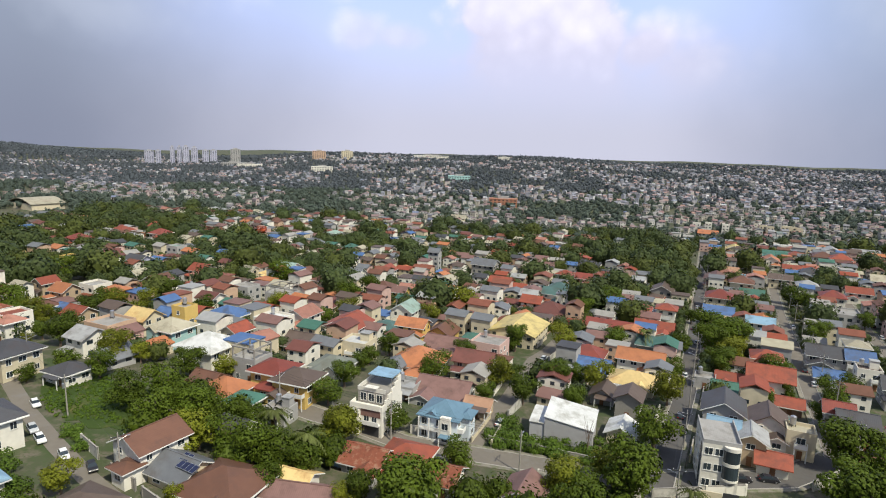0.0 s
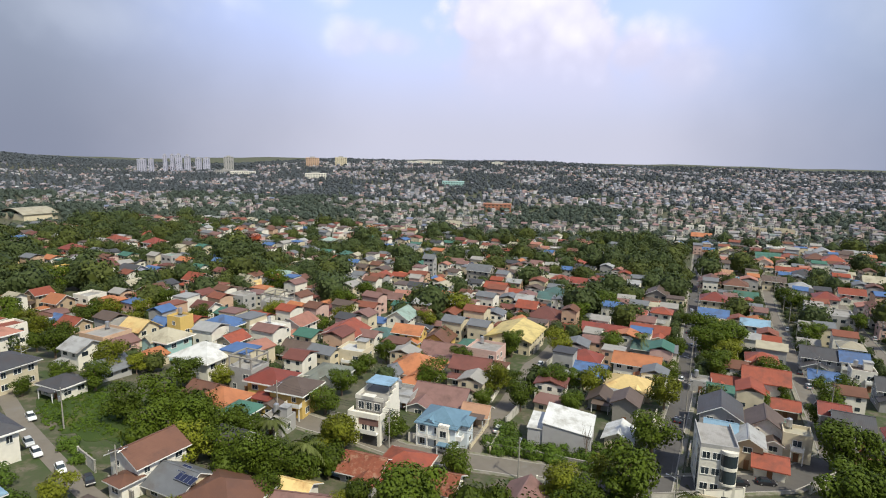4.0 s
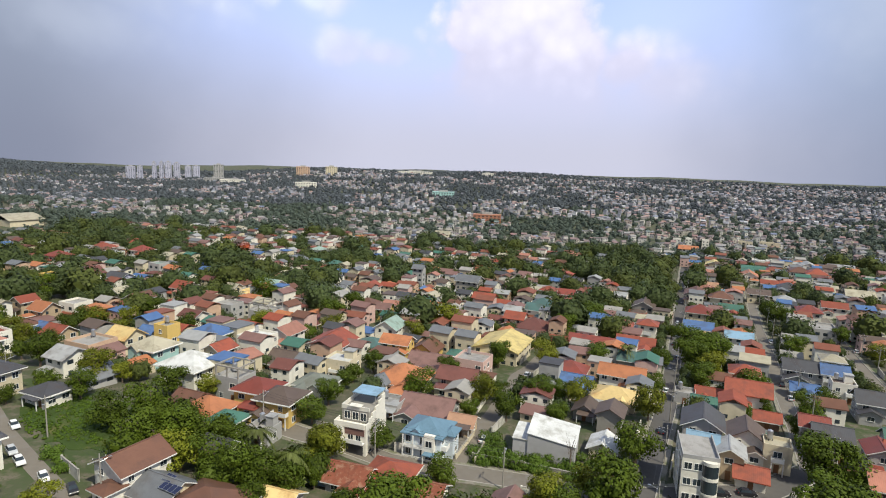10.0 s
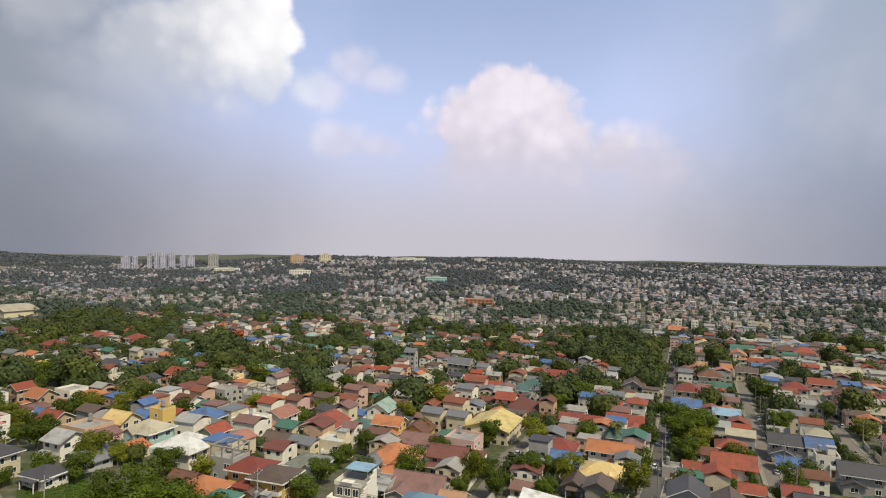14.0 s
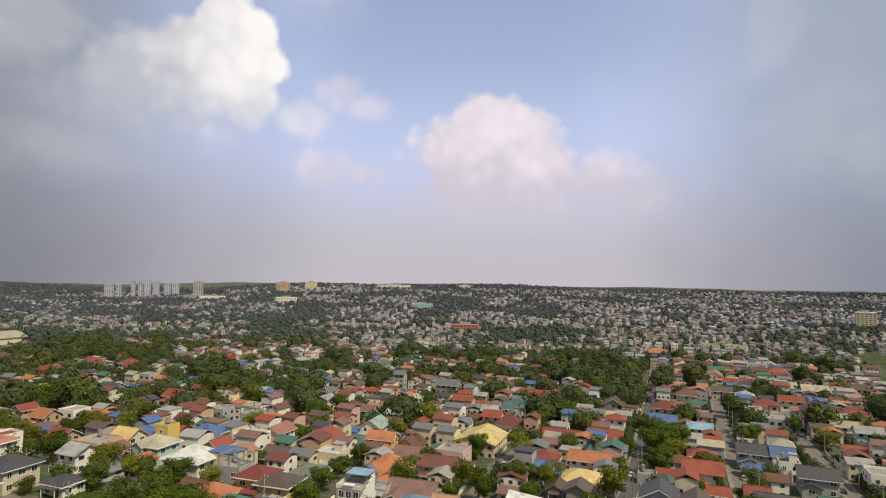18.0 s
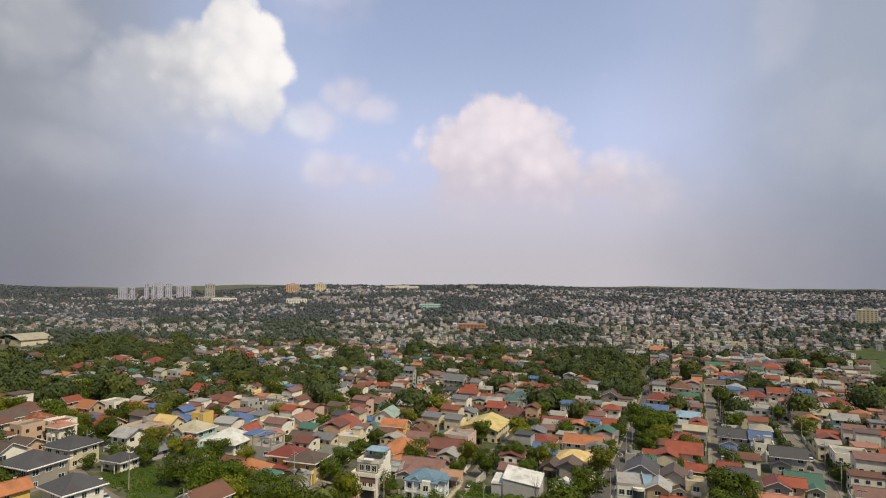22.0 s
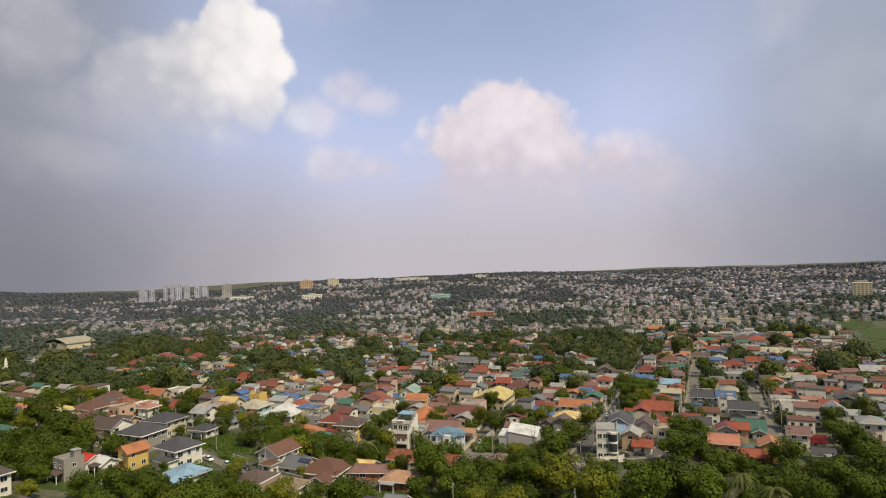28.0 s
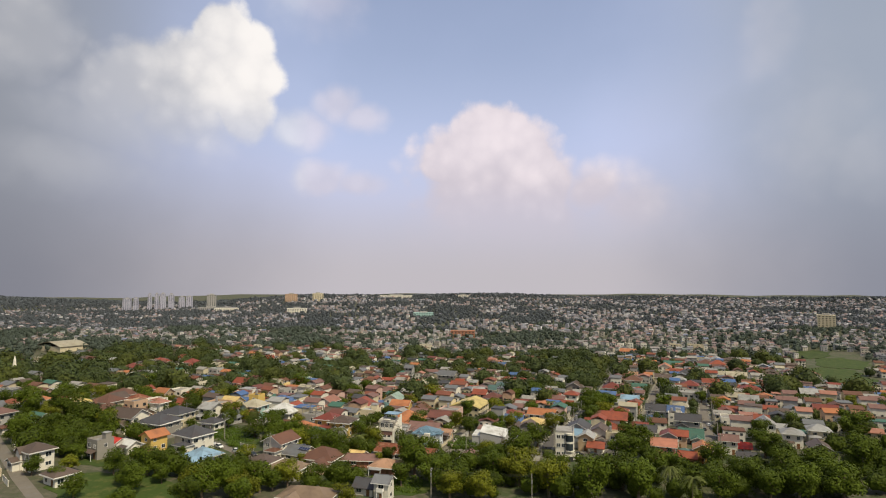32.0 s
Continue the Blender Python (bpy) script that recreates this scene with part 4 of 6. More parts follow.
house(59.0, 118.4, 5.5, 5.1, -24, 2, "gx", "skyblue", "white")
house(118.5, 179.7, 11.6, 8.3, -24, 2, "gx", "dark", "grey")
house(160.0, 240.0, 14.3, 13.0, -24, 2, "flat", "concrete", "grey")
house(178.3, 274.3, 9.5, 8.7, -24, 2, "hip", "crimson", "white")
house(134.0, 189.3, 6.2, 5.7, -24, 2, "hip", "beige", "cream")
house(125.4, 175.3, 6.9, 6.3, -24, 2, "gx", "blue", "white")
house(119.7, 162.8, 6.2, 5.7, -24, 2, "flat", "umber", "white")
house(110.8, 166.1, 7.1, 6.5, -24, 1, "gx", "blue", "grey")
house(91.1, 124.4, 7.0, 6.5, -24, 2, "gx", "dark", "grey")
house(90.4, 129.9, 5.5, 5.1, -24, 2, "gx", "crimson", "grey")
house(85.1, 140.1, 5.5, 5.1, -24, 1, "gx", "red", "brown")
house(180.0, 323.2, 10.9, 7.9, -24, 2, "gx", "umber", "cream")
house(182.5, 301.9, 9.1, 8.4, -24, 2, "hip", "zinc", "white")
house(198.9, 287.2, 10.5, 7.6, -24, 2, "gx", "red", "white")
house(-153.0, 144.5, 9.0, 8.3, -23, 2, "hip", "yellow", "white")
house(-143.0, 150.7, 9.9, 9.1, -23, 2, "hip", "brown", "cream")
house(-151.3, 181.8, 10.2, 9.4, -23, 2, "hip", "brown", "white")
house(-138.0, 142.0, 11.5, 10.5, -23, 1, "hip", "brown", "white")
house(-118.0, 118.0, 11.8, 8.5, -23, 2, "gx", "umber", "white")
house(-103.0, 110.5, 11.1, 10.2, -23, 2, "hip", "dark", "concrete")
house(-84.5, 96.2, 9.8, 9.0, -33, 2, "hip", "dark", "white")
house(-97.0, 92.6, 5.5, 6.3, -33, 2, "gy", "orange", "yellow")
house(-142.7, 177.1, 7.4, 6.9, -23, 1, "gx", "red", "white")
house(-76.0, 81.5, 8.5, 7.8, -33, 1, "hip", "skyblue", "white")
house(-46.2, 73.6, 10.2, 8.2, -24, 1, "hip", "clay", "white")
house(-55.5, 79.0, 8.2, 7.4, -24, 1, "hip", "umber", "cream")
house(-24.5, 88.6, 12.5, 4.6, -8, 1, "gx", "mauve", "brick")
house(-15.0, 82.0, 8.0, 7.2, -19, 1, "hip", "peach", "brick")
house(-19.6, 62.6, 6.0, 5.4, -19, 1, "gx", "dark", "white")
house(-14.2, 58.6, 4.6, 4.6, -19, 2, "gx", "grey", "white")
house(-35.2, 51.0, 14.5, 8.4, -14, 1, "hip", "clay", "white")
house(-109.5, 91.1, 5.5, 5.1, -33, 1, "gx", "scarlet", "white")
house(-103.6, 88.9, 5.5, 5.1, -33, 1, "gx", "white", "white")
house(-108.0, 56.5, 6.4, 6.0, -33, 1, "hip", "umber", "white")
house(-122.5, 68.5, 7.6, 6.8, -33, 2, "hip", "umber", "white")
house(-110.0, 81.9, 6.1, 5.6, -33, 2, "flat", "concrete", "concrete")
house(-93.9, 79.9, 5.5, 5.1, -33, 1, "gx", "crimson", "grey")
house(89.5, 103.0, 8.2, 7.5, -24, 2, "gx", "salmon", "salmon")
house(97.3, 117.2, 5.5, 6.3, -24, 2, "gy", "crimson", "grey")
house(101.9, 117.4, 5.5, 5.1, -24, 2, "gx", "red", "peach")
house(111.1, 127.1, 8.8, 8.1, -24, 1, "gx", "green", "grey")
house(96.3, 100.8, 5.5, 5.1, -24, 1, "hip", "teal", "grey")
house(102.3, 98.5, 5.7, 6.6, -24, 2, "gy", "orange", "yellow")
house(117.8, 109.3, 6.2, 5.7, -24, 2, "gx", "mauve", "white")
house(123.0, 108.6, 5.5, 5.1, -24, 1, "gx", "scarlet", "white")
house(139.7, 147.0, 10.2, 9.4, -24, 2, "flat", "concrete", "white")
house(160.2, 186.7, 8.5, 7.8, -24, 1, "gx", "red", "white")
house(151.4, 144.3, 5.5, 5.1, -24, 2, "gx", "red", "tan")
house(147.2, 134.0, 7.0, 8.1, -24, 2, "gy", "zinc", "white")
house(182.0, 209.3, 9.1, 6.6, -24, 2, "gx", "zinc", "aqua")
house(180.9, 221.8, 9.5, 6.8, -24, 2, "gx", "beige", "white")
house(203.7, 246.2, 11.0, 10.1, -24, 2, "hip", "crimson", "white")
house(119.3, 148.1, 10.1, 7.3, -24, 2, "gx", "dark", "grey")
house(235.2, 320.9, 13.3, 9.5, -24, 2, "gx", "beige", "tan")
house(261.7, 323.9, 12.1, 8.7, -24, 2, "gx", "umber", "white")
house(95.9, 97.2, 5.5, 5.1, -24, 1, "gx", "red", "brick")
house(117.4, 95.7, 5.5, 5.1, -24, 1, "gx", "dark", "white")
house(160.7, 118.9, 7.2, 6.6, -24, 2, "hip", "zinc", "cream")
house(145.5, 96.3, 6.3, 7.3, -24, 2, "gy", "umber", "brown")
house(147.0, 115.0, 7.0, 6.5, -24, 2, "hip", "zinc", "white")
house(196.5, 166.4, 10.0, 7.2, -24, 2, "gx", "crimson", "white")
house(277.4, 268.6, 13.8, 9.9, -24, 1, "gx", "crimson", "white")
house(230.5, 227.3, 11.6, 8.3, -24, 2, "gx", "zinc", "cream")
house(282.3, 255.1, 11.5, 8.3, -24, 1, "gx", "red", "white")
house(-179.3, 264.4, 6.2, 5.7, -23, 2, "flat", "concrete", "yellow")
house(-168.9, 277.6, 8.7, 10.0, -23, 2, "gy", "maroon", "white")
house(-215.6, 327.9, 10.2, 9.4, -23, 2, "hip", "crimson", "white")
house(-213.8, 369.3, 11.6, 10.6, -23, 2, "hip", "red", "white")
house(-162.8, 379.2, 10.0, 9.2, -23, 2, "hip", "crimson", "cream")
house(-185.9, 363.1, 10.1, 9.3, -23, 2, "hip", "crimson", "white")
house(-154.2, 212.4, 5.5, 6.3, -23, 2, "gy", "red", "tan")
house(-157.5, 204.3, 5.5, 5.1, -23, 2, "gx", "beige", "white")
house(-152.3, 257.6, 8.0, 7.4, -23, 1, "gx", "beige", "cream")
house(-134.3, 241.1, 5.5, 6.3, -23, 2, "gy", "beige", "cream")
house(-121.1, 231.7, 7.1, 8.2, -23, 2, "gy", "brown", "tan")
house(-115.3, 260.8, 9.0, 8.2, -23, 2, "gx", "red", "cream")
house(-152.1, 274.0, 10.4, 7.5, -23, 2, "gx", "dark", "lilac")
house(-146.2, 301.0, 7.4, 6.8, -23, 3, "flat", "sage", "grey")
house(-214.2, 281.5, 6.4, 5.9, -23, 1, "hip", "tan", "tan")
house(-193.9, 274.7, 5.5, 5.1, -23, 1, "gx", "beige", "tan")
house(-185.8, 289.0, 9.0, 6.5, -23, 2, "gx", "zinc", "white")
house(-164.3, 260.4, 7.3, 6.7, -23, 1, "hip", "maroon", "tan")
house(-82.1, 283.4, 8.8, 8.1, -23, 2, "gx", "sage", "white")
house(-86.5, 332.7, 12.1, 13.9, -23, 1, "gy", "beige", "white")
house(-86.8, 318.3, 8.8, 8.1, -23, 1, "gx", "pink", "white")
house(-84.5, 366.1, 11.5, 8.3, -23, 1, "gx", "red", "white")
house(-86.0, 481.1, 13.3, 12.2, -23, 2, "flat", "concrete", "white")
house(-82.6, 454.4, 12.7, 9.2, -23, 1, "gx", "red", "white")
house(-89.6, 430.3, 8.5, 7.8, -23, 2, "hip", "sage", "white")
house(-49.0, 280.4, 8.6, 7.9, -21, 2, "gx", "grey", "white")
house(-46.5, 311.7, 8.1, 7.4, -21, 1, "hip", "red", "cream")
house(-35.3, 297.3, 7.7, 8.8, -19, 2, "gy", "red", "white")
house(-27.0, 316.3, 9.9, 9.1, -19, 1, "hip", "orange", "cream")
house(-58.2, 256.6, 8.3, 7.7, -23, 2, "hip", "brown", "cream")
house(-31.1, 252.3, 8.2, 7.5, -19, 2, "hip", "brown", "peach")
house(-23.2, 246.8, 6.3, 5.8, -19, 2, "gx", "mauve", "yellow")
house(-9.2, 312.2, 6.1, 7.0, -19, 1, "gy", "blue", "white")
house(-69.0, 384.3, 8.2, 7.6, -23, 1, "hip", "green", "white")
house(-33.1, 415.9, 10.3, 7.4, -19, 1, "gx", "pink", "white")
house(-96.3, 269.3, 5.5, 5.1, -23, 2, "gx", "beige", "cream")
house(-89.8, 275.5, 6.7, 6.1, -23, 1, "hip", "tan", "cream")
house(-84.2, 230.2, 8.0, 7.4, -23, 2, "flat", "concrete", "grey")
house(17.0, 321.6, 12.8, 9.2, -24, 3, "gx", "grey", "concrete")
house(45.5, 334.7, 13.8, 12.7, -24, 2, "flat", "concrete", "concrete")
house(30.2, 384.2, 10.6, 7.7, -24, 2, "gx", "red", "white")
house(23.4, 286.6, 10.3, 7.4, -24, 2, "gx", "red", "white")
house(31.1, 285.5, 9.8, 7.1, -24, 1, "gx", "red", "cream")
house(60.4, 315.4, 8.2, 7.5, -24, 2, "hip", "red", "white")
house(69.3, 308.9, 8.0, 7.3, -24, 2, "gx", "crimson", "white")
house(50.4, 275.6, 8.5, 7.8, -24, 2, "hip", "teal", "aqua")
house(63.2, 281.8, 7.7, 8.9, -24, 2, "gy", "red", "cream")
house(86.4, 332.0, 8.0, 7.4, -24, 1, "gx", "crimson", "cream")
house(89.9, 310.4, 7.0, 6.4, -24, 2, "gx", "yellow", "white")
house(91.2, 401.4, 11.1, 8.0, -24, 1, "gx", "red", "tan")
house(80.6, 451.1, 9.5, 8.7, -24, 2, "flat", "white", "concrete")
house(2.3, 599.3, 14.9, 10.7, -19, 2, "gx", "beige", "cream")
house(34.1, 256.9, 7.0, 6.5, -24, 2, "gx", "zinc", "white")
house(228.2, 536.8, 16.0, 12.5, -24, 2, "gx", "orange", "white")
house(210.4, 445.1, 11.3, 13.0, -24, 2, "gy", "yellow", "cream")
house(197.3, 439.7, 12.4, 9.0, -24, 1, "gx", "crimson", "cream")
house(259.0, 467.0, 14.4, 13.0, -24, 2, "flat", "white", "white")
house(237.1, 437.7, 16.0, 14.2, -24, 1, "gx", "green", "grey")
house(165.5, 374.4, 10.3, 11.8, -24, 2, "gy", "zinc", "white")
house(186.0, 390.8, 12.0, 11.1, -24, 1, "hip", "teal", "white")
house(168.1, 360.1, 11.1, 8.0, -24, 1, "gx", "peach", "white")
house(144.4, 321.6, 11.4, 13.1, -24, 2, "gy", "brown", "cream")
house(165.8, 333.0, 11.3, 8.1, -24, 1, "gx", "skyblue", "white")
house(209.9, 391.8, 10.1, 11.6, -24, 2, "gy", "orange", "white")
house(245.1, 425.7, 12.4, 11.4, -24, 1, "hip", "crimson", "cream")
house(205.3, 358.2, 9.2, 6.6, -24, 2, "gx", "red", "white")
house(282.7, 445.4, 11.5, 13.3, -24, 2, "gy", "zinc", "white")
house(254.0, 408.5, 13.0, 11.9, -24, 2, "hip", "brown", "white")
house(259.5, 397.6, 12.5, 11.5, -24, 2, "hip", "red", "white")
house(244.8, 383.6, 11.8, 10.9, -24, 1, "flat", "white", "white")
house(301.1, 435.2, 16.0, 13.4, -24, 2, "gx", "zinc", "grey")
house(279.9, 396.7, 12.5, 11.5, -24, 2, "hip", "crimson", "cream")
house(234.5, 352.8, 12.5, 9.0, -24, 1, "gx", "beige", "cream")
house(206.9, 340.9, 10.4, 9.6, -24, 2, "hip", "dark", "white")
house(235.6, 582.5, 7.0, 6.5, -24, 3, "flat", "white", "white")
house(248.4, 585.4, 6.1, 5.6, -24, 3, "flat", "white", "white")
house(260.0, 573.4, 6.5, 6.0, -24, 3, "flat", "white", "white")
house(295.6, 573.9, 6.0, 5.5, -24, 3, "flat", "concrete", "cream")
house(298.9, 566.0, 6.0, 5.5, -24, 3, "flat", "concrete", "cream")
house(315.2, 571.1, 6.0, 5.5, -24, 3, "flat", "concrete", "cream")
house(321.1, 568.8, 6.0, 5.5, -24, 3, "flat", "concrete", "cream")
house(322.9, 560.8, 5.9, 5.4, -24, 3, "flat", "concrete", "cream")
house(-11.8, 338.0, 6.1, 5.6, -19, 4, "gx", "grey", "grey")
house(-3.5, 409.5, 9.4, 6.8, -19, 2, "gx", "umber", "tan")
house(8.7, 431.8, 9.2, 6.6, -19, 2, "gx", "beige", "tan")

tree(-133.0, 392.2, 13.0, "r")
tree(-119.6, 183.3, 8.7, "b")
tree(-113.4, 152.5, 6.2, "b")
tree(-85.4, 139.0, 9.9, "l")
tree(-82.3, 127.8, 7.8, "b")
tree(-64.1, 134.7, 8.7, "b")
tree(-79.6, 140.8, 5.8, "l")
tree(-55.6, 136.4, 7.1, "l")
tree(-109.2, 201.0, 9.0, "l")
tree(-116.6, 194.1, 9.5, "l")
tree(-68.2, 115.0, 9.6, "b")
tree(-61.7, 118.7, 9.9, "b")
tree(-58.6, 107.3, 9.6, "b")
tree(-52.6, 110.8, 10.4, "b")
tree(-47.0, 111.8, 8.1, "b")
tree(-47.7, 102.2, 9.6, "l")
tree(-41.1, 100.6, 8.9, "b")
tree(-36.0, 98.3, 9.8, "b")
tree(-33.8, 105.2, 7.6, "p")
tree(-39.5, 110.6, 6.9, "b")
tree(-30.3, 98.0, 9.2, "b")
tree(-25.9, 98.8, 7.2, "p")
tree(-25.6, 95.6, 8.0, "b")
tree(-30.9, 90.7, 6.7, "b")
tree(-22.1, 108.8, 9.2, "l")
tree(-11.8, 117.0, 7.9, "b")
tree(-28.1, 126.0, 8.0, "b")
tree(-62.9, 84.8, 6.5, "l")
tree(-77.3, 89.0, 8.0, "s")
tree(-70.4, 83.5, 7.6, "s")
tree(-68.1, 98.9, 5.3, "s")
tree(-73.0, 102.7, 5.5, "s")
tree(-14.6, 89.8, 6.6, "b")
tree(-18.1, 88.3, 5.6, "l")
tree(-7.4, 88.5, 7.4, "p")
tree(-3.9, 92.1, 6.8, "b")
tree(2.0, 102.9, 7.5, "b")
tree(35.8, 184.0, 10.5, "l")
tree(12.4, 146.4, 9.2, "l")
tree(18.0, 135.7, 8.5, "b")
tree(17.2, 151.3, 6.7, "b")
tree(28.1, 147.2, 9.8, "b")
tree(29.5, 132.9, 6.7, "b")
tree(38.7, 147.7, 8.9, "l")
tree(53.9, 188.5, 9.4, "b")
tree(67.5, 249.0, 14.0, "b")
tree(53.3, 234.0, 9.4, "b")
tree(75.5, 186.5, 8.5, "b")
tree(118.7, 303.1, 11.8, "b")
tree(90.8, 200.8, 14.0, "b")
tree(94.8, 193.3, 14.0, "b")
tree(79.8, 166.8, 10.1, "b")
tree(54.8, 140.0, 9.8, "l")
tree(43.6, 115.4, 11.7, "b")
tree(31.2, 100.7, 9.3, "l")
tree(20.6, 96.8, 9.1, "l")
tree(25.0, 96.1, 8.0, "b")
tree(11.2, 116.5, 8.0, "s")
tree(16.8, 114.2, 8.0, "s")
tree(22.7, 114.1, 8.0, "s")
tree(28.2, 112.6, 8.0, "s")
tree(34.8, 115.7, 7.1, "s")
tree(13.2, 122.6, 7.5, "s")
tree(98.5, 143.9, 8.2, "b")
tree(106.2, 148.7, 9.0, "b")
tree(88.3, 132.1, 6.2, "b")
tree(79.6, 110.5, 12.3, "b")
tree(84.6, 106.5, 9.7, "b")
tree(74.5, 98.0, 8.4, "b")
tree(157.9, 266.4, 12.7, "b")
tree(161.0, 279.1, 9.6, "b")
tree(79.0, 140.3, 6.2, "b")
tree(3.1, 234.3, 14.0, "l")
tree(-8.3, 215.4, 8.7, "l")
tree(-18.7, 168.7, 7.8, "b")
tree(-23.4, 157.9, 6.4, "b")
tree(-24.8, 151.8, 6.1, "b")
tree(18.6, 182.0, 5.6, "b")
tree(-35.8, 247.1, 11.3, "b")
tree(-42.9, 232.8, 10.7, "b")
tree(-78.7, 259.3, 14.0, "b")
tree(160.2, 260.2, 7.4, "b")
tree(133.8, 209.9, 10.2, "b")
tree(165.7, 231.9, 8.7, "b")
tree(105.8, 198.6, 5.9, "p")
tree(65.9, 193.7, 6.6, "p")
tree(-90.6, 128.5, 6.6, "b")
tree(-95.6, 122.2, 5.1, "b")
tree(-132.8, 167.6, 8.5, "b")
tree(-138.6, 175.4, 11.0, "b")
tree(-165.3, 236.3, 12.0, "b")
tree(-120.9, 193.1, 9.5, "b")
tree(-109.6, 217.0, 8.7, "b")
tree(7.1, 146.8, 5.9, "b")
tree(8.5, 135.9, 6.1, "b")
tree(25.9, 155.6, 6.3, "b")
tree(35.0, 152.9, 6.8, "b")
tree(98.1, 236.1, 6.9, "b")
tree(65.2, 162.9, 6.5, "b")
tree(41.5, 76.0, 10.5, "b")
tree(52.0, 70.5, 12.0, "b")
tree(71.0, 92.5, 13.0, "b")
tree(29.0, 71.8, 14.0, "l")
tree(36.4, 62.0, 13.3, "l")
tree(20.9, 76.9, 10.8, "b")
tree(47.8, 57.4, 14.0, "b")
tree(61.4, 67.9, 13.8, "b")
tree(76.8, 79.5, 11.0, "b")
tree(75.3, 63.7, 10.1, "p")
tree(101.6, 89.1, 11.9, "b")
tree(101.4, 67.6, 12.3, "b")
tree(127.9, 101.5, 12.8, "b")
tree(117.4, 71.9, 12.7, "b")
tree(130.4, 71.7, 14.0, "b")
tree(177.4, 120.1, 14.0, "b")
tree(152.0, 83.5, 14.0, "b")
tree(77.7, 54.0, 11.2, "p")
tree(88.4, 58.3, 11.5, "b")
tree(-5.2, 81.6, 13.9, "b")
tree(1.0, 70.7, 12.1, "b")
tree(-9.4, 70.0, 8.6, "b")
tree(5.6, 60.7, 9.8, "l")
tree(10.1, 76.7, 7.2, "b")
tree(-27.7, 66.7, 8.4, "b")
tree(-36.4, 63.8, 8.3, "b")
tree(-43.8, 63.1, 9.9, "l")
tree(-50.8, 57.5, 9.6, "b")
tree(-97.5, 65.9, 8.5, "b")
tree(-87.6, 66.6, 10.3, "b")
tree(-84.3, 50.4, 9.3, "b")
tree(-85.1, 74.7, 7.2, "b")
tree(-83.9, 82.6, 7.5, "s")
tree(-118.0, 102.5, 10.3, "b")
tree(-129.5, 108.9, 12.8, "b")
tree(-164.9, 130.2, 14.0, "b")
tree(-152.7, 134.9, 14.0, "b")
tree(-140.0, 102.2, 10.2, "b")
tree(-145.8, 95.3, 9.8, "b")
tree(-107.7, 55.6, 5.8, "b")
tree(-110.5, 65.7, 6.1, "l")
tree(-119.0, 61.0, 6.6, "b")
tree(-65.2, 50.8, 10.8, "b")
tree(-53.4, 50.4, 9.2, "l")
tree(62.8, 58.0, 13.1, "b")
tree(15.0, 56.2, 9.6, "l")
tree(104.0, 57.8, 11.6, "b")
tree(112.5, 57.4, 13.3, "b")
tree(126.3, 57.1, 14.0, "b")
tree(-6.4, 85.8, 13.3, "b")
tree(22.0, 86.7, 10.4, "b")
tree(32.6, 94.2, 12.5, "b")
tree(-26.6, 138.2, 8.0, "b")
tree(-22.3, 109.2, 9.0, "l")

tree(85.5, 188.0, 12.0, "b")
tree(100.5, 206.0, 11.0, "b")
tree(88.0, 178.0, 10.0, "l")
tree(-89.2, 57.0, 8.4, "b")
tree(-92.8, 73.5, 7.8, "b")
tree(-85.7, 67.6, 9.2, "b")
tree(-80.6, 60.4, 6.4, "b")
tree(-68.9, 53.0, 8.6, "l")
tree(-61.2, 61.1, 5.5, "b")
tree(-58.5, 53.3, 9.6, "b")
tree(-55.4, 64.0, 7.2, "l")
tree(-47.6, 59.7, 7.8, "b")
tree(-52.8, 44.9, 8.8, "b")
tree(-66.2, 42.0, 9.4, "b")
tree(-114.8, 76.3, 6.4, "b")
tree(-118.4, 88.1, 7.6, "b")
tree(-30.0, 66.7, 7.0, "b")
tree(-24.7, 50.6, 7.2, "l")
tree(-61.0, 72.0, 5.2, "b")
tree(-146.5, 97.0, 10.6, "b")
tree(-139.2, 103.0, 9.4, "b")
tree(-131.7, 108.0, 8.2, "b")
tree(-98.0, 45.5, 7.4, "b")
tree(-80.0, 36.0, 8.2, "b")
tree(-172.0, 168.0, 12.0, "b")
tree(-183.0, 186.0, 12.5, "b")
tree(-163.0, 192.0, 10.0, "b")

HOUSES_AT = [(o.location.x, o.location.y) for o in scene.objects if o.name.split(".")[0] == "house"]


# ---- the villas that stand out ----


def rooted(name, x, y, rot, label, category, group=""):
    root = new(name)
    root.matrix_basis = pose(x, y, gz(x, y), 0, 0, rot)
    return tagged(root, label, category, group)


def solid(name, root, material, *solids, m=None, label=""):
    return put(name, mesh_of(name, *merged(*solids), material), root, m, label)


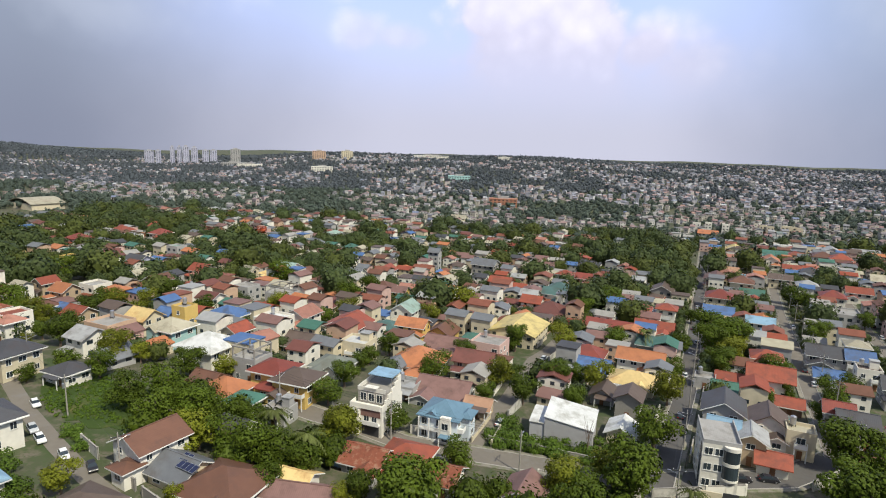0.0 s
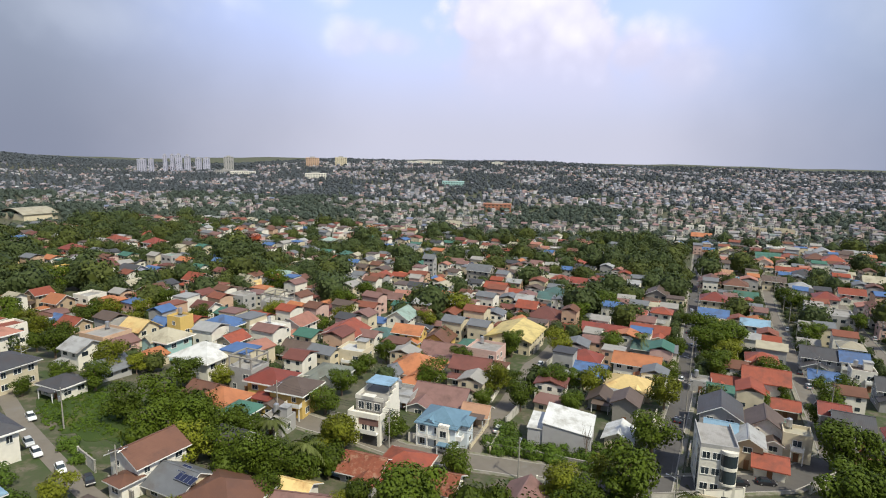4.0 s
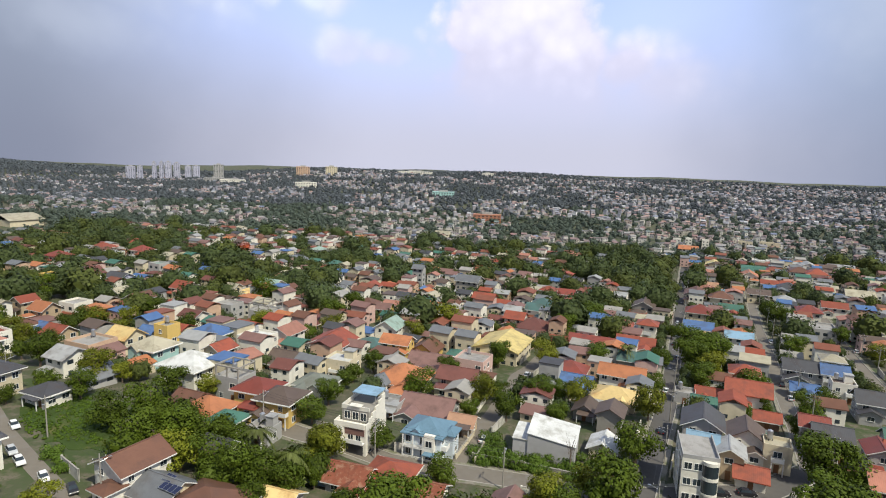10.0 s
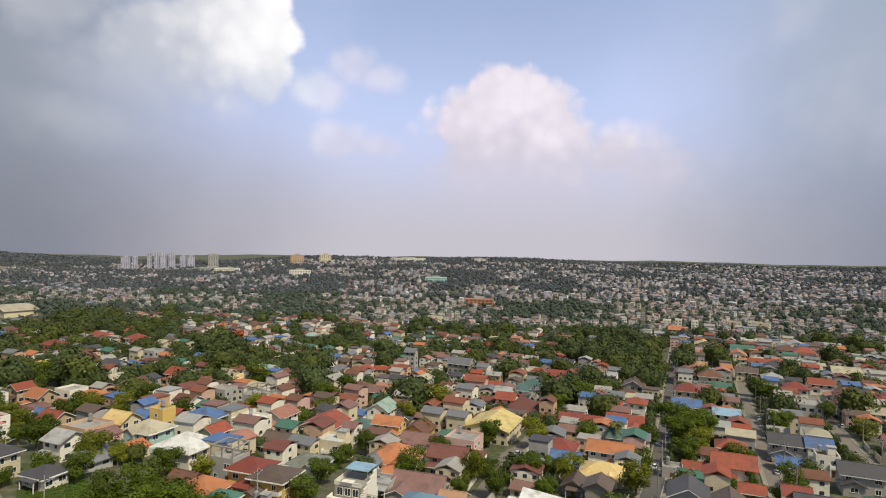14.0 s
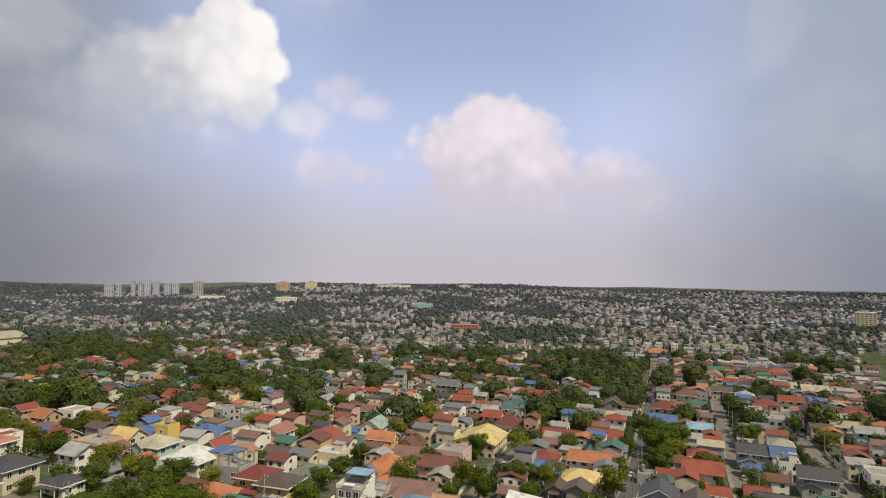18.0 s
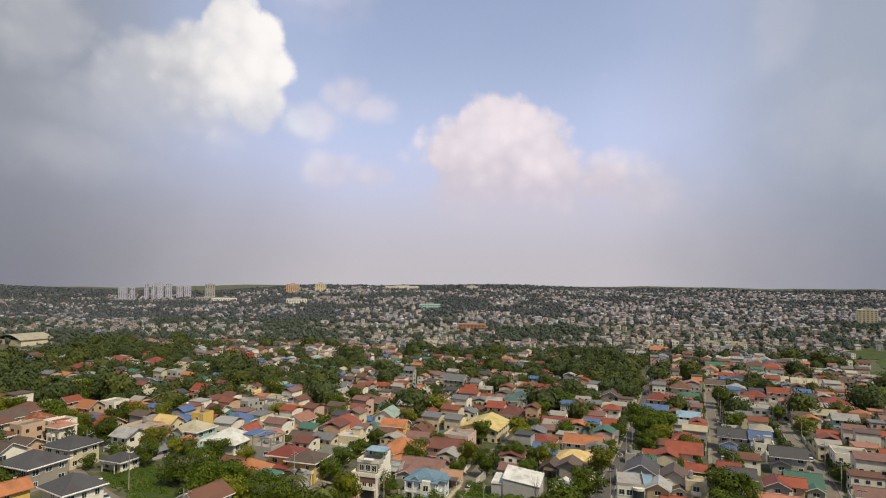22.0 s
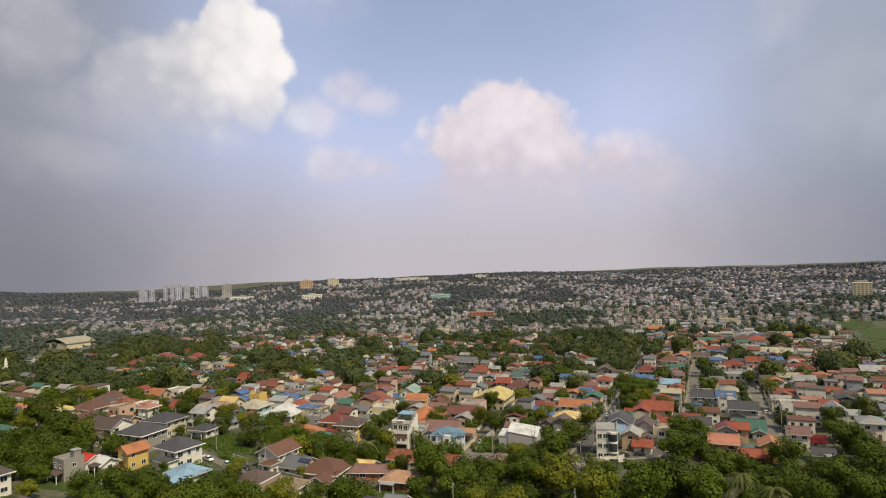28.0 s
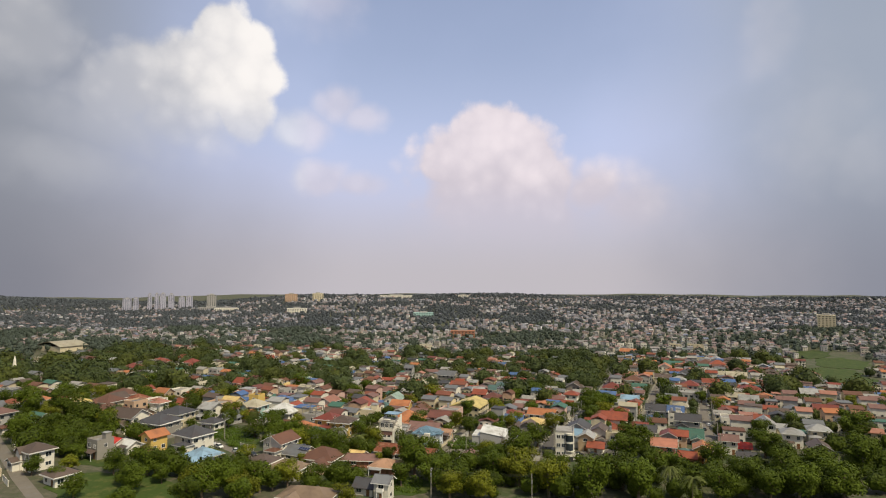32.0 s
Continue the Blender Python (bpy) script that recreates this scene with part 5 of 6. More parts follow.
def blue_villa(x, y, rot):
    root = rooted("house", x, y, rot, "two-storey pale blue villa with white balconies and a blue hipped roof", "house", "houses of the suburb")
    w, d, h = 10.0, 10.0, 6.0
    solid("wall", root, WALL["villa"], box(-w / 2, w / 2, -d / 2, d / 2, -1.2, h))
    solid("bay", root, WALL["white"], box(0.9, 3.6, -d / 2 - 1.2, -d / 2, -1.2, h + 0.7), label="white projecting bay with a parapet")
    put("roof", mesh_of("roof", *hip_roof(w, d, h + 0.16, 2.6, 0.8), ROOF["villa"]), root)
    put("dormer", mesh_of("dormer", *gable_walls(2.6, 2.6, 6.4, 0.9, False), WALL["villa"]), root, Matrix.Translation((-1.8, -d / 2 + 1.2, 0)))
    put("dormer_roof", mesh_of("dormer_roof", *gable_roof(2.8, 4.2, 6.5, 1.0, False, 0.35), ROOF["villa"]), root, Matrix.Translation((-1.8, -d / 2 + 2.0, 0)))
    put("side_roof", mesh_of("side_roof", *hip_roof(3.0, 5.0, 5.9, 1.0, 0.4), ROOF["villa"]), root, Matrix.Translation((w / 2 + 1.0, 0.5, 0)))
    solid("side_wing", root, WALL["villa"], box(w / 2, w / 2 + 2.2, -1.8, 2.8, -1.2, 5.75))
    for z in (2.9, 0.0):
        solid("balcony", root, M_TRIM, box(-w / 2, 0.8, -d / 2 - 1.3, -d / 2, z, z + 0.18))
        solid("railing", root, M_TRIM, box(-w / 2, 0.8, -d / 2 - 1.3, -d / 2 - 1.2, z + 0.85, z + 1.0), *[box(-w / 2 + i * 0.29, -w / 2 + i * 0.29 + 0.12, -d / 2 - 1.29, -d / 2 - 1.21, z + 0.18, z + 0.85) for i in range(20)])
    for cx in (-w / 2 + 0.15, -2.1, 0.6):
        solid("column", root, M_TRIM, box(cx - 0.15, cx + 0.15, -d / 2 - 1.28, -d / 2 - 0.98, -1.2, h - 0.1))
    solid("side_balcony", root, M_TRIM, box(w / 2, w / 2 + 1.5, -d / 2 + 0.3, -2.2, 2.9, 3.1), box(w / 2 + 1.4, w / 2 + 1.5, -d / 2 + 0.3, -2.2, 3.1, 4.0), box(w / 2, w / 2 + 1.4, -d / 2 + 0.3, -d / 2 + 0.4, 3.1, 4.0))
    solid("canopy", root, ROOF["villa"], box(1.2, 4.6, -d / 2 - 3.2, -d / 2 - 1.2, 2.5, 2.7), label="blue canopy over the entrance")
    for cx in (1.4, 4.4):
        solid("post", root, M_TRIM, box(cx - 0.1, cx + 0.1, -d / 2 - 3.1, -d / 2 - 2.9, -1.2, 2.5))
    for s in range(2):
        for cx in (-3.6, -0.8):
            window(root, pose(cx, -d / 2, 1.6 + 3.0 * s), 1.7, 1.6)
        window(root, pose(2.25, -d / 2 - 1.2, 1.6 + 3.0 * s), 1.6, 1.5)
        for cy in (-3.2, 3.9):
            window(root, pose(w / 2, cy, 1.7 + 3.0 * s, 0, 0, 90), 1.6, 1.3)
        window(root, pose(w / 2 + 2.2, 0.5, 1.7 + 2.9 * s, 0, 0, 90), 1.6, 1.2)
        for cy in (-2.5, 2.0):
            window(root, pose(-w / 2, cy, 1.7 + 3.0 * s, 0, 0, -90), 1.3, 1.2)
    return root


def stepped_villa(x, y, rot):
    root = rooted("house", x, y, rot, "three-storey white modern villa with stepped terraces and brown bands", "house", "houses of the suburb")
    w, d = 8.2, 13.0
    f = -d / 2
    solid("wall", root, WALL["white"], box(-w / 2, w / 2 - 0.3, f, d / 2, -1.2, 6.0))
    solid("upper_storey", root, WALL["concrete"], box(-w / 2 + 0.4, w / 2 - 0.3, f + 2.6, d / 2 - 1, 6.0, 8.9), label="set-back top storey clad in brown tiles")
    solid("top_parapet", root, WALL["white"], box(-w / 2 + 0.3, w / 2 - 0.3, f + 2.5, f + 2.7, 8.9, 9.8), box(-w / 2 + 0.3, -w / 2 + 0.5, f + 2.7, d / 2 - 1, 8.9, 9.8), box(-w / 2 + 2.5, w / 2 - 2.5, f + 2.0, f + 3.8, 9.8, 9.95))
    for i in range(6):   # the side wall steps down towards the street
        y0 = f + i * 1.9
        solid("side_wall", root, WALL["white"], box(w / 2 - 0.3, w / 2 + 0.05, y0, y0 + 1.9, -1.2, 6.9 + i * 0.75), label="white party wall stepping down to the street")
    solid("terrace", root, WALL["white"], box(-w / 2 - 0.3, w / 2 - 0.3, f - 0.4, f + 2.5, 6.0, 6.2), box(-w / 2 - 0.3, w / 2 - 0.3, f - 0.4, f - 0.2, 6.2, 7.1), box(-w / 2 - 0.3, -w / 2 - 0.1, f - 0.2, f + 2.5, 6.2, 7.1))
    solid("band", root, ROOF["mauve"], box(-w / 2 + 2.6, w / 2 - 0.35, f - 0.12, f, 4.4, 5.9), label="brown tiled band under the terrace")
    solid("bay", root, WALL["white"], box(-w / 2 - 0.2, -w / 2 + 2.4, f - 1.3, f, -1.2, 5.7))
    solid("bay_rail", root, M_TRIM, box(-w / 2 - 0.2, -w / 2 + 2.4, f - 1.3, f - 1.2, 5.7, 6.3))
    for z in (1.6, 4.3):
        window(root, pose(-w / 2 + 1.1, f - 1.3, z), 1.6, 1.9)
    solid("garage_door", root, M_DARK, box(-w / 2 + 2.8, w / 2 - 0.7, f - 0.08, f, -0.5, 2.5), label="dark steel garage shutter")
    solid("balcony", root, M_TRIM, box(-w / 2 + 2.5, w / 2 - 0.35, f - 1.2, f, 2.8, 3.0), box(-w / 2 + 2.5, w / 2 - 0.35, f - 1.2, f - 1.1, 3.0, 3.8))
    window(root, pose(0.0, f, 3.9), 1.3, 1.5)
    window(root, pose(2.1, f, 3.9), 1.3, 1.5)
    for cx in (-2.2, 0.0, 2.2):
        window(root, pose(cx, f + 2.6, 7.6), 1.5, 1.6)
    for cy in (-3, 0.5, 4):
        for z in (1.7, 4.7):
            window(root, pose(-w / 2, cy, z, 0, 0, -90), 1.3, 1.2)
    solid("canopy", root, ROOF["skyblue"], box(-w / 2 + 1.2, w / 2 - 0.2, f + 6.5, d / 2 - 0.6, 11.2, 11.35), label="light blue metal canopy over the roof deck")
    for cx in (-w / 2 + 1.4, w / 2 - 0.5):
        for cy in (f + 6.7, d / 2 - 0.9):
            solid("post", root, M_STEEL, box(cx - 0.06, cx + 0.06, cy - 0.06, cy + 0.06, 8.9, 11.2))
    return root


def warehouse(x, y, rot):
    root = rooted("warehouse", x, y, rot, "grey windowless warehouse with a white two-level metal roof", "warehouse")
    def lid(x, y):
        return 5.2 + 1.5 * (7.4 - x) / 11.5 + 1.3 * (y + 4.6) / 9.3
    ring = [(-4.0, -4.5), (7.2, -4.5), (7.2, 4.5), (-4.0, 4.5)]
    v = [(a, b, -1.2) for a, b in ring] + [(a, b, lid(a, b) - 0.12) for a, b in ring]
    put("wall", mesh_of("wall", v, [(3, 2, 1, 0), (4, 5, 6, 7), (0, 1, 5, 4), (1, 2, 6, 5), (2, 3, 7, 6), (3, 0, 4, 7)], WALL["shed"]), root)
    solid("annex_wall", root, WALL["shed"], box(-7.6, -4.0, -4.2, 3.5, -1.2, 4.6))
    v, f = box(-4.2, 7.5, -4.7, 4.8, -0.12, 0.04)
    put("roof", mesh_of("roof", [(a, b, c + lid(a, b)) for a, b, c in v], f, ROOF["white"]), root)
    v, f = box(-7.8, -4.2, -4.4, 3.7, 4.62, 4.78)
    put("annex_roof", mesh_of("annex_roof", [(a, b, c + 0.1 * (b + 4.4)) for a, b, c in v], f, ROOF["white"]), root)
    return root


def corner_house(x, y, rot):
    root = rooted("house", x, y, rot, "narrow three-storey white house with a rounded glazed corner", "house", "houses of the suburb")
    w, d, f = 6.6, 10.5, -5.25
    solid("wall", root, WALL["white"], box(-w / 2, w / 2, f, d / 2, -1.2, 9.0))
    solid("parapet", root, WALL["grey"], box(-w / 2, w / 2, f, f + 0.2, 9.0, 9.7), box(-w / 2, -w / 2 + 0.2, f + 0.2, d / 2, 9.0, 9.7), box(w / 2 - 0.2, w / 2, f + 0.2, d / 2, 9.0, 9.7))
    solid("roof", root, ROOF["concrete"], box(-w / 2 + 0.2, w / 2 - 0.2, f + 0.2, d / 2, 9.004, 9.1))
    bay = [(w / 2 - 1.5 + 1.5 * math.cos(t), f - 1.1 * math.sin(t)) for t in [i / 10 * math.pi for i in range(11)]]
    for nm, z0, z1, m in (("bay_slab", 2.8, 3.2, WALL["white"]), ("bay_glass", 3.2, 5.6, M_GLASS), ("bay_slab", 5.6, 6.2, WALL["white"]), ("bay_glass", 6.2, 8.4, M_GLASS), ("bay_slab", 8.4, 9.0, WALL["white"])):
        n = len(bay)
        k = 0.94 if m is M_GLASS else 1.0
        pts = [(w / 2 - 1.5 + (a - w / 2 + 1.5) * k, f + (b - f) * k) for a, b in bay]
        v = [(a, b, z) for z in (z0, z1) for a, b in pts]
        fc = [(i, (i + 1) % n, n + (i + 1) % n, n + i) for i in range(n)] + [tuple(range(n))[::-1], tuple(range(n, 2 * n))]
        put(nm, mesh_of(nm, v, fc, m), root)
    for cx in (-2.2, -0.4):
        for z in (1.8, 4.7, 7.6):
            window(root, pose(cx, f, z), 1.3, 1.2)
    solid("glass_strip", root, M_GLASS, box(-w / 2 - 0.05, -w / 2, f + 0.8, f + 2.6, 0.5, 8.2), label="tall dark stair window")
    for cy in (-1, 2.5):
        for z in (1.8, 4.7, 7.6):
            window(root, pose(-w / 2, cy, z, 0, 0, -90), 1.2, 1.2)
            window(root, pose(w / 2, cy, z, 0, 0, 90), 1.2, 1.2)
    solid("front_wall", root, WALL["cream"], box(-w / 2 - 0.3, w / 2 - 2.8, f - 2.6, f - 2.4, -1.2, 1.4))
    solid("gate", root, M_DARK, box(w / 2 - 2.7, w / 2, f - 2.55, f - 2.45, -0.6, 1.6))
    return root


WALL["villa"] = mat("wall_villa", (0.55, 0.6, 0.65), 0.85, 0.08, 1.0, stain=(0.4, 0.42, 0.44), stain_at=0.62)
ROOF["villa"] = mat("roof_villa_blue", (0.13, 0.215, 0.29), 0.5, 0.14, 0.8, stain=(0.09, 0.15, 0.2), stain_at=0.6, ribs=0.35)
WALL["shed"] = mat("wall_shed_grey", (0.4, 0.39, 0.4), 0.85, 0.08, 0.6, stain=(0.3, 0.28, 0.27), stain_at=0.62)
blue_villa(-0.8, 118.8, -20).scale = (0.84, 0.84, 0.9)
stepped_villa(-15.6, 119.6, -19).scale = (0.86, 0.84, 1.0)
warehouse(25.2, 119.6, -19).scale = (0.9, 0.9, 0.9)
corner_house(52.2, 106.0, -16).scale = (1, 1, 1.08)

# ---- small things on and round the houses ----
panel_v, panel_f = box(-0.5, 0.5, -0.82, 0.82, 0, 0.05)
PANEL = mesh_of("solar_panel", panel_v, panel_f, mat("solar_cells", (0.02, 0.025, 0.06), 0.2, 0.2))
PANEL_RIM = mesh_of("rim", *merged(box(-0.52, 0.52, -0.84, -0.8, -0.1, 0.06), box(-0.52, 0.52, 0.8, 0.84, -0.1, 0.06), box(-0.52, -0.49, -0.8, 0.8, -0.1, 0.06), box(0.49, 0.52, -0.8, 0.8, -0.1, 0.06)), M_STEEL)


def water_tank(x, y, z):
    root = new("water_tank")
    root.matrix_basis = pose(x, y, z)
    tagged(root, "steel rooftop water tank on a low stand", "water tank", "rooftop water tanks")
    if "tank" not in CACHE:
        CACHE["tank"] = (mesh_of("tank", *limb((0, 0, 0.5), (0, 0, 2.2), 0.6, 0.6, 14), M_STEEL, smooth=False), mesh_of("lid", *limb((0, 0, 2.2), (0, 0, 2.45), 0.6, 0.2, 14), M_STEEL),
                         mesh_of("stand", *merged(*[box(a - 0.05, a + 0.05, b - 0.05, b + 0.05, 0, 0.5) for a in (-0.4, 0.4) for b in (-0.4, 0.4)]), M_DARK))
    for nm, me in zip(("tank", "lid", "stand"), CACHE["tank"]):
        put(nm, me, root)


CAR_TONES = {"white": (0.75, 0.75, 0.74), "silver": (0.45, 0.46, 0.48), "black": (0.025, 0.025, 0.03), "blue": (0.08, 0.07, 0.2), "red": (0.4, 0.04, 0.03)}
CAR_PAINT = {k: mat("car_" + k, c, 0.3, 0.04, rand=0.02) for k, c in CAR_TONES.items()}
M_TYRE = mat("tyre_rubber", (0.02, 0.02, 0.02), 0.9, 0.1)
M_LAMP_W = mat("headlight", (0.8, 0.8, 0.78), 0.2, 0.05)
M_LAMP_R = mat("tail_light", (0.45, 0.02, 0.02), 0.3, 0.05)


def lathe_x(r, half, n=14):
    v = [(s * half, math.cos(t) * r, math.sin(t) * r) for s in (-1, 1) for t in [i / n * 2 * math.pi for i in range(n)]]
    return v, [(i, (i + 1) % n, n + (i + 1) % n, n + i)[::-1] for i in range(n)] + [tuple(range(n)), tuple(range(n, 2 * n))[::-1]]


def sweep(profile, w0, w1=None):
    """A side profile (y, z) drawn across the car, w0 half wide below and w1 above."""
    n = len(profile)
    lo, hi = min(z for _, z in profile), max(z for _, z in profile)
    w1 = w1 or w0
    v = [(s * (w0 + (w1 - w0) * (z - lo) / (hi - lo)), y, z) for s in (-1, 1) for y, z in profile]
    return v, [(i, (i + 1) % n, n + (i + 1) % n, n + i) for i in range(n)] + [tuple(range(n))[::-1], tuple(range(n, 2 * n))]


CAR_MESH = {"cabin": mesh_of("cabin", *sweep([(-1.75, 0.95), (-1.35, 1.46), (0.35, 1.5), (1.0, 0.95)], 0.82, 0.62), M_GLASS),
            "tyre": mesh_of("tyre", *lathe_x(0.33, 0.11), M_TYRE), "rim": mesh_of("rim", *lathe_x(0.2, 0.118), M_STEEL),
            "headlight": mesh_of("headlight", *box(-0.17, 0.17, -0.03, 0.04, -0.08, 0.08), M_LAMP_W), "tail_light": mesh_of("tail_light", *box(-0.15, 0.15, -0.04, 0.03, -0.1, 0.1), M_LAMP_R)}


def car(x, y, rot, tone):
    root = new("car")
    root.matrix_basis = pose(x, y, gz(x, y) + 0.13, 0, 0, rot) @ Matrix.Scale(0.86, 4)
    tagged(root, f"parked {tone} car with dark windows at the kerb", "car", "parked cars")
    key = "car_" + tone
    if key not in CACHE:
        CACHE[key] = (mesh_of("body", *sweep([(-2.1, 0.35), (-2.15, 0.75), (-2.05, 0.92), (0.95, 0.97), (1.95, 0.78), (2.12, 0.6), (2.1, 0.35), (1.75, 0.22), (-1.75, 0.22)], 0.86), CAR_PAINT[tone]),
                      mesh_of("top", *box(-0.6, 0.6, -1.3, 0.3, 1.47, 1.53), CAR_PAINT[tone]))
    put("body", CACHE[key][0], root)
    put("cabin", CAR_MESH["cabin"], root, label="dark tinted glass cabin")
    put("top", CACHE[key][1], root)
    for sx in (-0.8, 0.8):
        for sy in (-1.3, 1.32):
            t = put("tyre", CAR_MESH["tyre"], root, Matrix.Translation((sx, sy, 0.33)))
            put("rim", CAR_MESH["rim"], t)
        put("headlight", CAR_MESH["headlight"], root, Matrix.Translation((sx * 0.8, 2.07, 0.7)))
        put("tail_light", CAR_MESH["tail_light"], root, Matrix.Translation((sx * 0.82, -2.12, 0.76)))
    return root


car(-86.6, 112.2, -134, "white")
car(-80.3, 102.6, -134, "silver")
car(-76.6, 99.4, -134, "white")
car(-62.4, 92.3, -140, "black")
car(-69.2, 95.0, -138, "white")
car(11.7, 124.0, -23, "white")
car(57.4, 105.5, -98, "black")
car(62.9, 105.9, -98, "black")
car(60.9, 148.8, -23, "blue")
car(112.6, 266.6, -23, "silver")
car(95.1, 226.0, -23, "black")
car(88.1, 204.8, -23, "silver")
car(68.8, 165.0, -23, "white")
car(104.8, 162.4, -25, "silver")
car(110.2, 176.4, -25, "black")
car(138.0, 233.1, -25, "white")
car(-14.9, 115.5, -110, "black")
car(-10.1, 111.3, -110, "silver")
car(55.6, 132.8, -23, "black")
car(9.8, 172.2, -20, "silver")
car(28.9, 175.3, -23, "silver")
car(114.7, 221.4, -23, "red")
car(107.4, 183.0, -25, "white")
car(124.0, 221.6, -25, "white")
car(172.4, 236.8, -25, "black")
car(134.1, 158.6, -25, "white")
car(163.6, 219.3, -25, "silver")
car(126.8, 147.6, -25, "black")
car(110.3, 197.7, -25, "silver")


def utility_pole(x, y, rot, tall=9.0):
    root = new("utility_pole")
    root.matrix_basis = pose(x, y, gz(x, y), 0, 0, rot)
    tagged(root, "grey concrete utility pole with a crossarm and insulators", "utility pole", "utility poles")
    if "pole" not in CACHE:
        CACHE["pole"] = (mesh_of("pole", *limb((0, 0, -0.8), (0, 0, 9.0), 0.17, 0.1, 8), M_KERB), mesh_of("crossarm", *box(-1.1, 1.1, -0.16, -0.06, 8.1, 8.25), M_DARK),
                         mesh_of("transformer", *limb((0.35, 0, 6.2), (0.35, 0, 7.2), 0.25, 0.25, 10), M_STEEL), mesh_of("insulator", *limb((0, 0, 0), (0, 0, 0.22), 0.06, 0.04, 6), M_TRIM),
                         mesh_of("lamp_arm", *merged(limb((0, 0, 7.4), (-1.5, 0, 7.9), 0.04, 0.04, 5), box(-2.0, -1.4, -0.1, 0.1, 7.86, 7.96)), M_STEEL))
    p = CACHE["pole"]
    put("pole", p[0], root), put("crossarm", p[1], root), put("lamp_arm", p[4], root)
    if int(x) % 3 == 0:
        put("transformer", p[2], root)
    for cx in (-1.0, 0.0, 1.0):
        put("insulator", p[3], root, Matrix.Translation((cx, -0.11, 8.25)))


def tube(line, r):
    v = [(x + a, y, z + b) for x, y, z in line for a, b in ((r, 0), (0, r), (-r, 0), (0, -r))]
    return v, [(4 * i + k, 4 * i + (k + 1) % 4, 4 * i + 4 + (k + 1) % 4, 4 * i + 4 + k) for i in range(len(line) - 1) for k in range(4)]


def pole_line(x0, y0, x1, y1, step=26.0):
    n = max(1, round(math.hypot(x1 - x0, y1 - y0) / step))
    at = [(x0 + (x1 - x0) * i / n, y0 + (y1 - y0) * i / n) for i in range(n + 1)]
    turn = math.degrees(math.atan2(y1 - y0, x1 - x0)) - 90
    for x, y in at:
        utility_pole(x, y, turn)
    side = Vector((y1 - y0, x0 - x1, 0)).normalized()
    root = tagged(new("power_line"), "thin black overhead wires sagging between poles", "power line")
    for k in (-1.0, 0.0, 1.0):
        line = []
        for (ax, ay), (bx, by) in zip(at, at[1:]):
            pts = []
            for i in range(7):
                u = i / 6
                x, y = ax + (bx - ax) * u + side.x * k, ay + (by - ay) * u + side.y * k
                pts.append((x, y, gz(ax, ay) * (1 - u) + gz(bx, by) * u + 8.5 - 0.7 * 4 * u * (1 - u)))
            line = line + pts[bool(line):]
        put("wire", mesh_of("wire", *tube(line, 0.022), M_DARK), root)


pole_line(40.5, 94, 160, 370)
pole_line(86, 116, 176, 314)
pole_line(112, 104, 172, 236)
pole_line(-100, 129, -56, 90)
pole_line(-38, 122, 14, 104)
pole_line(0, 62, 30, 56)


def perimeter_wall(x0, y0, x1, y1, tall, tone, label):
    L = math.hypot(x1 - x0, y1 - y0)
    root = new("perimeter_wall")
    root.matrix_basis = pose((x0 + x1) / 2, (y0 + y1) / 2, gz((x0 + x1) / 2, (y0 + y1) / 2), 0, 0, math.degrees(math.atan2(y1 - y0, x1 - x0)))
    tagged(root, label, "wall", "garden walls")
    solid("wall", root, tone, box(-L / 2, L / 2, -0.09, 0.09, -1.2, tall))
    solid("coping", root, M_KERB, box(-L / 2, L / 2, -0.14, 0.14, tall, tall + 0.1))
    for i in range(int(L / 3.2) + 1):
        cx = -L / 2 + 0.15 + i * (L - 0.3) / max(1, int(L / 3.2))
        solid("pier", root, tone, box(cx - 0.15, cx + 0.15, -0.16, 0.16, -1.2, tall + 0.22))


wall_rng = random.Random(9)
for line, width in list(STREETS):
    for (ax, ay), (bx, by) in zip(line, line[1:]):
        L = math.hypot(bx - ax, by - ay)
        ux, uy = (bx - ax) / L, (by - ay) / L
        for s in (-1, 1):
            off = s * (width / 2 + 1.9)
            for i in range(int(L / 11)):
                if wall_rng.random() < 0.4 or (ay + by) / 2 > 230:
                    continue
                a, b = i * 11 + wall_rng.uniform(0.3, 1.5), i * 11 + wall_rng.uniform(7.5, 10.5)
                p = (ax + ux * a + uy * off, ay + uy * a - ux * off)
                q = (ax + ux * b + uy * off, ay + uy * b - ux * off)
                if any(math.hypot((p[0] + q[0]) / 2 - hx, (p[1] + q[1]) / 2 - hy) < 5.5 for hx, hy in HOUSES_AT) or on_road((p[0] + q[0]) / 2, (p[1] + q[1]) / 2, 0.4):
                    continue
                perimeter_wall(*p, *q, wall_rng.uniform(1.5, 2.2), wall_rng.choice((M_FENCE, M_FENCE, WALL["cream"], WALL["white"], WALL["concrete"])), "weathered rendered garden wall with piers along the street")
perimeter_wall(8.5, 115.5, 19.0, 112.5, 1.6, WALL["concrete"], "stained grey boundary wall of an overgrown lot")
perimeter_wall(19.2, 112.4, 33.0, 107.5, 1.6, WALL["concrete"], "stained grey boundary wall of an overgrown lot")
perimeter_wall(-23.5, 102.0, -14.5, 99.0, 2.4, mat("blue_sheet", (0.2, 0.33, 0.5), 0.6, 0.2, 1.0, stain=(0.4, 0.42, 0.42), stain_at=0.55), "faded blue sheet-metal fence beside a rusted roof")
perimeter_wall(5.0, 115.0, 9.5, 126.5, 1.3, WALL["cream"], "pale cream wall along the lane")

